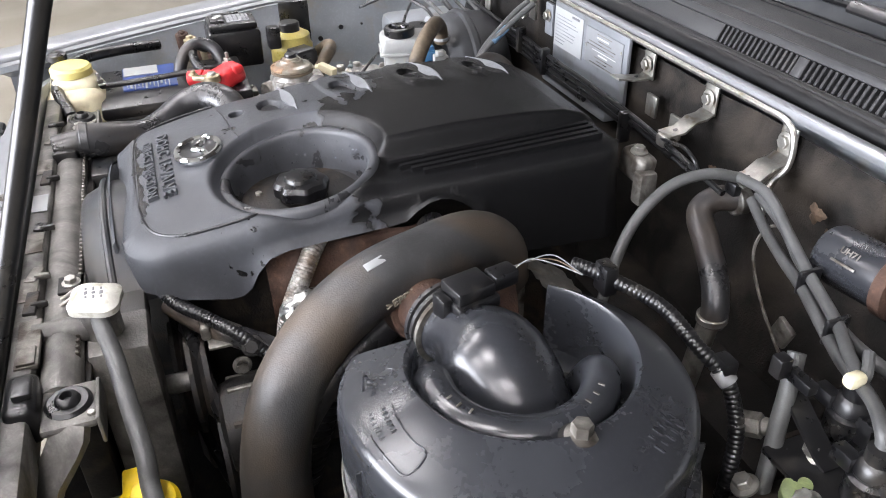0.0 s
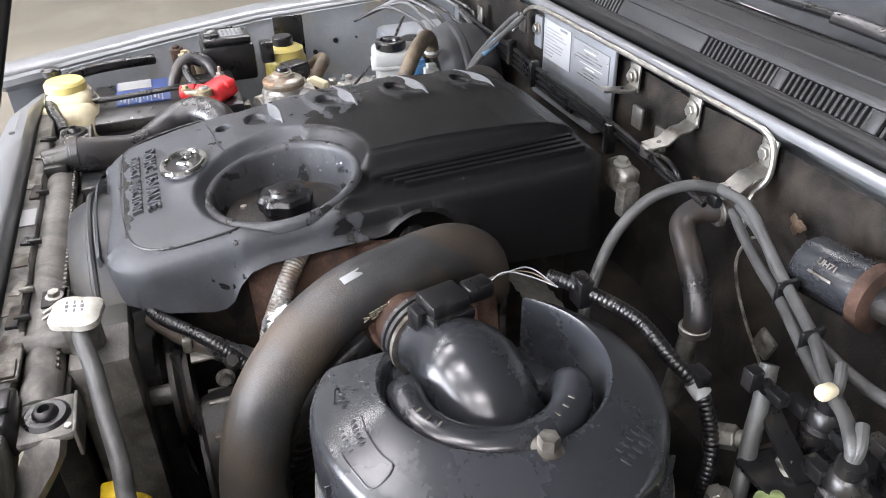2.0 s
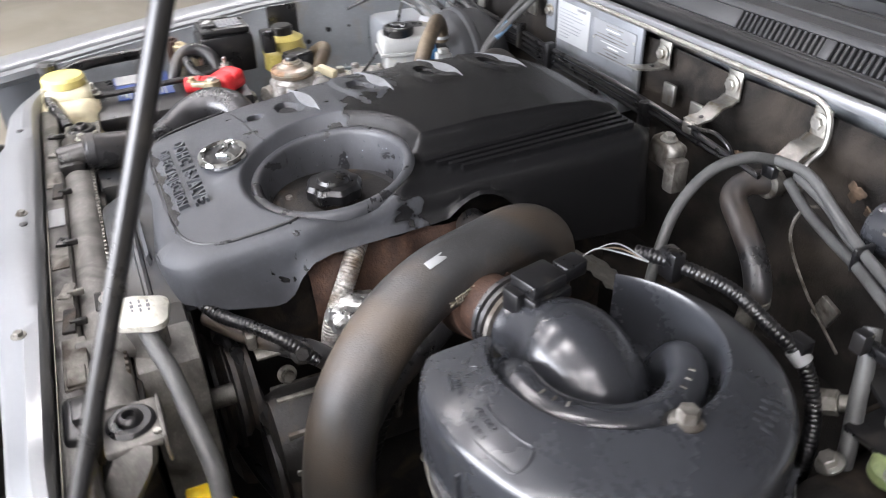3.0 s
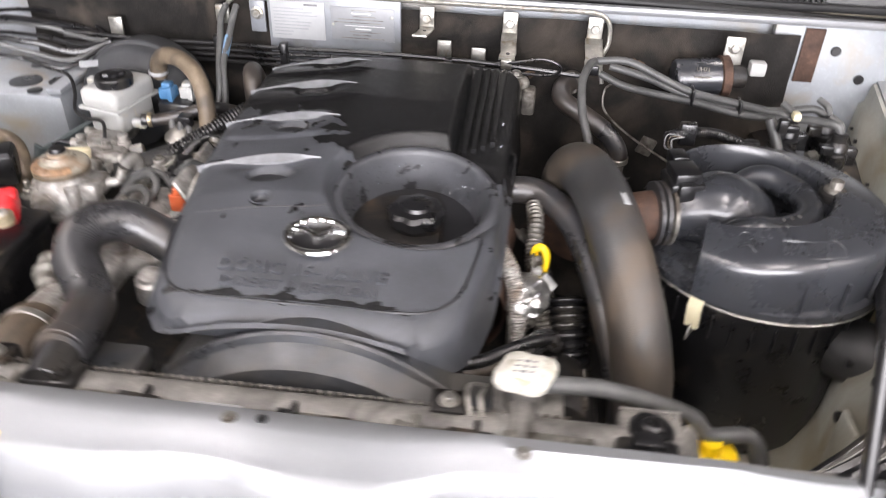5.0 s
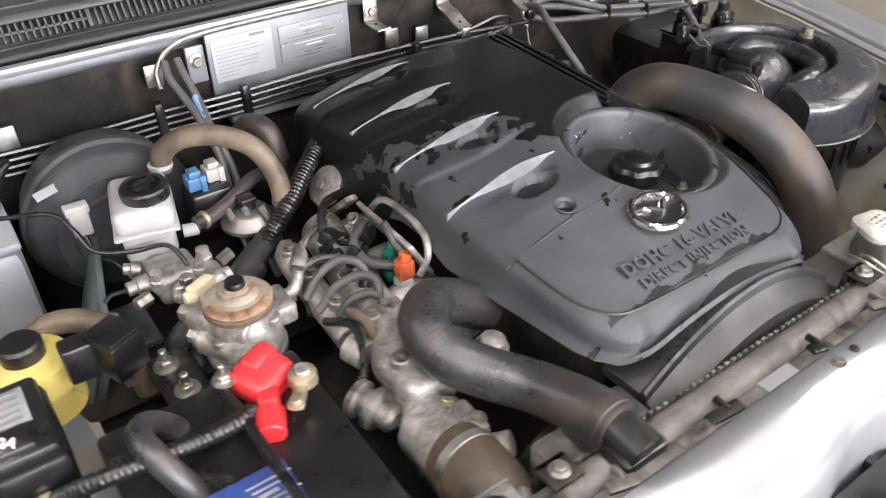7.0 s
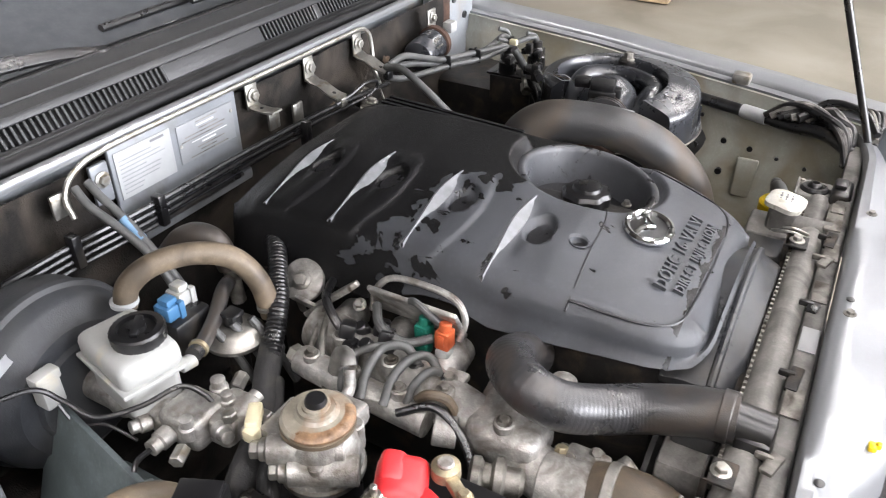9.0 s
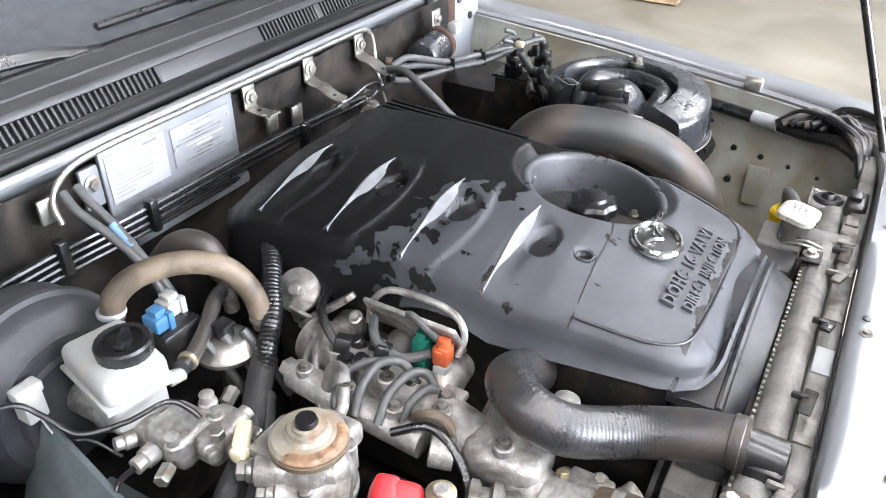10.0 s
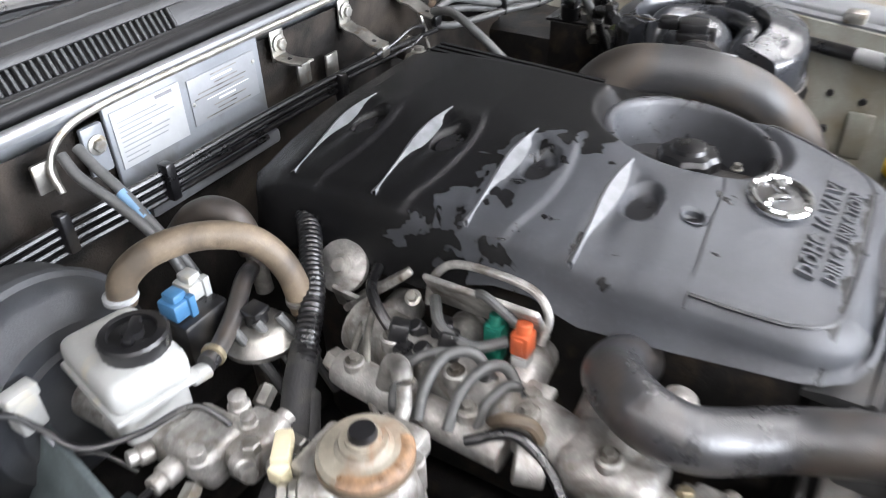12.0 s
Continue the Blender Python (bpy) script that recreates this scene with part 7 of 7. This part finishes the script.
def exhaust_details():
    dp = thing("oil_dipstick", (0.335, 0.075, 0.8), "yellow plastic dipstick handle beside the engine", "dipstick")
    part("handle", tube([(0.338, 0.072, 0.838), (0.330, 0.080, 0.858), (0.326, 0.088, 0.878), (0.334, 0.088, 0.886), (0.342, 0.082, 0.876), (0.340, 0.074, 0.852)], 0.0055, segs=10), M_YELLOW, dp)
    part("tube", cyl((0.338, 0.070, 0.84), (0.345, 0.045, 0.70), 0.006), M_DULL, dp)
    whole("heat_sleeve", ribbed([(0.32, 0.17, 0.905), (0.325, 0.13, 0.895), (0.325, 0.09, 0.865), (0.335, 0.03, 0.845), (0.35, 0.0, 0.80)], 0.012, 0.007, 0.25), M_DULL, "silvery corrugated heat sleeve on a cable", "sleeve")
    bl = thing("bellows_hose", (0.375, 0.0, 0.7), "black ribbed rubber bellows beside the engine", "hose")
    part("bellows", ribbed([(0.372, 0.05, 0.83), (0.380, 0.01, 0.79), (0.388, -0.02, 0.73), (0.39, -0.04, 0.66)], 0.030, 0.011, 0.22, 20), M_BLACK, bl)
    al = thing("alternator", (0.33, -0.05, 0.7), "grimy metal alternator low beside the engine", "alternator")
    part("body", lathe([(0.03, 0), (0.055, 0.006), (0.06, 0.02), (0.06, 0.09), (0.052, 0.11), (0.03, 0.115)], (0.36, -0.12, 0.74), (0, 1, 0), 36), M_DIRTY, al)
    for k in range(8):
        a = k * math.pi / 4
        part("fin", box(0.36 + 0.058 * math.cos(a), -0.07, 0.74 + 0.058 * math.sin(a), 0.008, 0.07, 0.008, 0.002), M_DULL, al)
    whole("front_conduit", ribbed([(0.20, -0.165, 0.895), (0.235, -0.16, 0.885), (0.27, -0.14, 0.875), (0.305, -0.11, 0.872), (0.34, -0.08, 0.865), (0.36, -0.05, 0.84)], 0.008, 0.005), M_BLACK, "black corrugated wiring conduit before the engine", "conduit")
    whole("conduit_bracket", join(box(0.305, -0.115, 0.858, 0.03, 0.012, 0.02, 0.004), box(0.315, -0.10, 0.846, 0.04, 0.03, 0.004, 0.0015)), M_DULL, "small plated bracket under the wiring conduit", "bracket")
    foil = bmesh.new()
    bmesh.ops.create_icosphere(foil, subdivisions=4, radius=1.0)
    for v in foil.verts:
        k = 1 + 0.16 * noise.noise(v.co * 2.3) + 0.10 * noise.noise(v.co * 6.1 + Vector((3, 1, 0)))
        v.co = Vector((0.318, 0.012, 0.858)) + Vector((v.co.x * 0.030 * k, v.co.y * 0.036 * k, v.co.z * 0.026 * k))
    whole("foil_wrap", foil, M_FOIL, "crumpled silver foil wrapped round a pipe joint", "foil", sharp=25)
    whole("sensor_cover", join(cyl((0.335, 0.052, 0.862), (0.352, 0.045, 0.846), 0.011), box(0.330, 0.056, 0.868, 0.014, 0.014, 0.012, 0.003)), M_WHITE, "small white cap beside the dipstick", "cap")
    whole("lower_hose", tube([(0.245, -0.150, 0.862), (0.285, -0.120, 0.856), (0.320, -0.085, 0.850), (0.345, -0.045, 0.836), (0.36, -0.01, 0.80)], 0.014, segs=16), M_RUBBER, "black rubber hose low beside the engine front", "hose")
    rng = random.Random(8)
    cl = thing("engine_side_fittings", (0.31, 0.1, 0.8), "bolts, unions and clips on the grimy engine side", "fittings")
    for k in range(9):
        x, y, z = 0.30 + rng.uniform(0.0, 0.05), -0.09 + 0.03 * k + rng.uniform(-0.01, 0.01), 0.83 + rng.uniform(-0.05, 0.06)
        part("bolt", hexbolt((x, y, z), (1, rng.uniform(-0.6, 0.3), rng.uniform(0.2, 1)), 0.007 + 0.004 * rng.random(), 0.012), (M_DULL, M_DIRTY, M_DULL)[k % 3], cl)
    tb = thing("turbo_housing", (0.40, 0.22, 0.8), "rusty cast turbocharger housing behind the duct", "turbocharger")
    part("snail", join(lathe([(0.02, 0), (0.06, 0.01), (0.065, 0.035), (0.05, 0.06), (0.02, 0.065)], (0.385, 0.19, 0.85), (0.3, 1, 0), 36), cyl((0.40, 0.12, 0.90), (0.45, 0.12, 0.925), 0.042)), M_RUST, tb)
    part("flange", box(0.35, 0.27, 0.84, 0.06, 0.012, 0.08, 0.004), M_DULL, tb)
    hs = thing("rear_heat_shield", (0.40, 0.35, 0.8), "crinkled silver heat shield by the turbo", "heat shield")
    part("sheet", grid_sheet([0.36 + 0.008 * i for i in range(14)], [0.27 + 0.008 * i for i in range(9)],
                             lambda u, v: (u, v, 0.905 - 0.6 * (v - 0.27) + 0.003 * math.sin(u * 300) * math.sin(v * 260))), M_STEEL, hs)
    ip = thing("filter_inlet_pipe", (0.80, 0.03, 0.75), "grey plastic snorkel joining the air filter can", "snorkel")
    part("pipe", tube([(0.74, 0.05, 0.80), (0.79, 0.01, 0.80), (0.85, -0.03, 0.80)], 0.045, segs=24), M_COWL, ip)


exhaust_details()


def front_details():
    for k, x in enumerate((-0.10, 0.02, 0.13, 0.24)):
        whole("radiator_sticker", box(x, -0.2965, 0.9185, 0.05, 0.020, 0.0015, 0.0004), M_STICKER if k in (1,) else M_DULL, "small label on the dusty crossmember", "label", "crossmember labels")
    rng = random.Random(4)
    for k in range(6):
        x = (-0.27, -0.20, -0.06, 0.09, 0.21, 0.27)[k]
        whole("radiator_clip", join(box(x, -0.292, 0.918, 0.02 + 0.012 * (k % 3), 0.014, 0.006, 0.002, pose(0, 0, 0, 0, 0, rng.uniform(-20, 20))), box(x + 0.006, -0.283, 0.919, 0.006, 0.018, 0.008, 0.002)), (M_BLACK, M_DULL, M_DIRTY)[k % 3], "small grimy clip along the radiator top", "clip", "radiator clips")
    for x in (0.245, -0.235):
        mb = thing("shroud_bracket", (x, -0.24, 0.88), "grimy steel shroud bracket with a bolt", "bracket")
        part("plate", join(box(x, -0.238, 0.905, 0.035, 0.008, 0.03, 0.002), box(x, -0.25, 0.918, 0.035, 0.03, 0.004, 0.0015)), M_DIRTY, mb)
        part("bolt", hexbolt((x, -0.25, 0.920), (0, 0, 1), 0.007, 0.008), M_STEEL, mb)
    for s in (-1,):
        lk = thing("headlamp_unit", (rail(-0.3, s) - s * 0.08, -0.28, 0.8), "black back of a headlamp unit behind the panel", "headlamp")
        part("housing", box(rail(-0.3, s) - s * 0.09, -0.275, 0.84, 0.15, 0.09, 0.13, 0.02), M_BLACK, lk)
        part("cap", lathe([(0.035, 0), (0.035, 0.015), (0.028, 0.02)], (rail(-0.3, s) - s * 0.09, -0.235, 0.85), (0, 1, 0), 28), M_BLACK, lk)
    whole("wiring_branch", tube([(-0.34, -0.27, 0.90), (-0.42, -0.29, 0.925), (-0.50, -0.28, 0.935), (-0.56, -0.24, 0.935), (-0.60, -0.18, 0.93), (-0.64, -0.10, 0.92)], 0.011), M_BLACK, "black taped wiring branch at the front corner", "harness")
    whole("bonnet_stop", lathe([(0.014, 0), (0.014, 0.012), (0.018, 0.016), (0.018, 0.026), (0.012, 0.03)], (-0.50, -0.285, 0.94), (0, 0, 1), 24), M_BLACK, "black rubber bonnet stop on the panel", "bonnet stop")
    whole("yellow_tag", join(box(-0.155, -0.372, 0.943, 0.012, 0.008, 0.006, 0.002), box(-0.152, -0.377, 0.944, 0.007, 0.006, 0.007, 0.002)), M_YELLOW, "small yellow plastic clip on the front panel", "clip")
    # loose wiring over the front corner of the wing
    e = rail(-0.2, 1)
    rng = random.Random(21)
    for k in range(6):
        o = 0.012 * k
        whole("wing_wire", tube([(e - 0.02 - 0.3 * o, -0.125 - o, 0.915 + 0.2 * o), (e - 0.015 + rng.uniform(-0.01, 0.01), -0.165 - o, 0.942 + rng.uniform(-0.006, 0.008)), (e - 0.04 + rng.uniform(-0.01, 0.01), -0.215 - 0.6 * o, 0.944 + rng.uniform(-0.006, 0.008)),
                                 (e - 0.09 + 0.4 * o, -0.262 - 0.3 * o, 0.930), (e - 0.14 + 0.3 * o, -0.285, 0.895)], 0.0055 + 0.002 * (k % 3), segs=10), (M_BLACK, M_DUSTY, M_BLACK)[k % 3], "dark taped wiring over the front wing corner", "cable", "wing corner wires")
    pt = thing("pallet", (5.2, 1.6, 0), "worn wooden pallet lying on the workshop floor", "pallet")
    for k in range(6):
        part("deck_board", box(5.2, 1.1 + 0.2 * k, 0.125, 1.2, 0.12, 0.02, 0.004), M_WOOD, pt)
    for k in range(3):
        part("bearer", box(4.7 + 0.5 * k, 1.6, 0.06, 0.1, 1.15, 0.10, 0.004), M_WOOD, pt)


front_details()


# ---------- added workshop lamps, out of view ---
def lamps():
    panel_light = glow("lamp_glow", (1.0, 0.98, 0.95), 38.0)
    # invented lamp rows, placed for glints; none where they would brighten the cover's rear
    for x in (-4.6, -1.6, 1.4, 4.4, 7.0):
        for y in (-4.8, -1.6, 1.6):
            if x > 4 and y > 0:
                continue
            lt = thing("added_ceiling_light", (x, y, 5.2), "unseen white ceiling light panel, added to light the bay", "ceiling light", "ceiling lights")
            part("frame", box(x, y, 5.16, 0.42, 2.3, 0.08, 0.01), M_WALL, lt)
            part("diffuser", box(x, y, 5.11, 0.32, 2.2, 0.02, 0.004), panel_light, lt)


lamps()

# fill lamp added in the unseen doorway, strengthens the daylight from the front
area_lamp("doorway_fill", (1.0, -6.95, 2.1), (1.0, 0.0, 1.2), 7.0, 4.2, 820, (0.95, 0.98, 1.0))


def bonnet():
    """The open bonnet that the prop rod carries, above the view."""
    bn = thing("bonnet", (XC, 0.62, 1.30), "raised silver bonnet held open by the prop rod", "bonnet")
    tilt = pose(XC, 0.62, 1.31, -40)
    outer = box(0, -0.54, 0.02, 1.68, 1.10, 0.012, 0.005)
    outer.transform(tilt)
    part("skin", outer, M_SILVER, bn)
    for x in (-0.45, 0.0, 0.45):
        rib = box(x, -0.54, -0.004, 0.10, 1.0, 0.03, 0.01)
        rib.transform(tilt)
        part("rib", rib, M_BAYGREY, bn)
    # side frames given dark felt to stop bright reflections in the cover
    for x in (-0.80, 0.80):
        side = box(x, -0.54, -0.012, 0.05, 1.06, 0.055, 0.01)
        side.transform(tilt)
        part("edge_frame", side, M_FIREWALL, bn)
    # unseen dark sheet, added to darken what the engine cover reflects
    pad = box(0, -0.50, -0.012, 1.56, 0.96, 0.02, 0.008)
    pad.transform(tilt)
    part("dark_underside", pad, M_FIREWALL, bn)


bonnet()
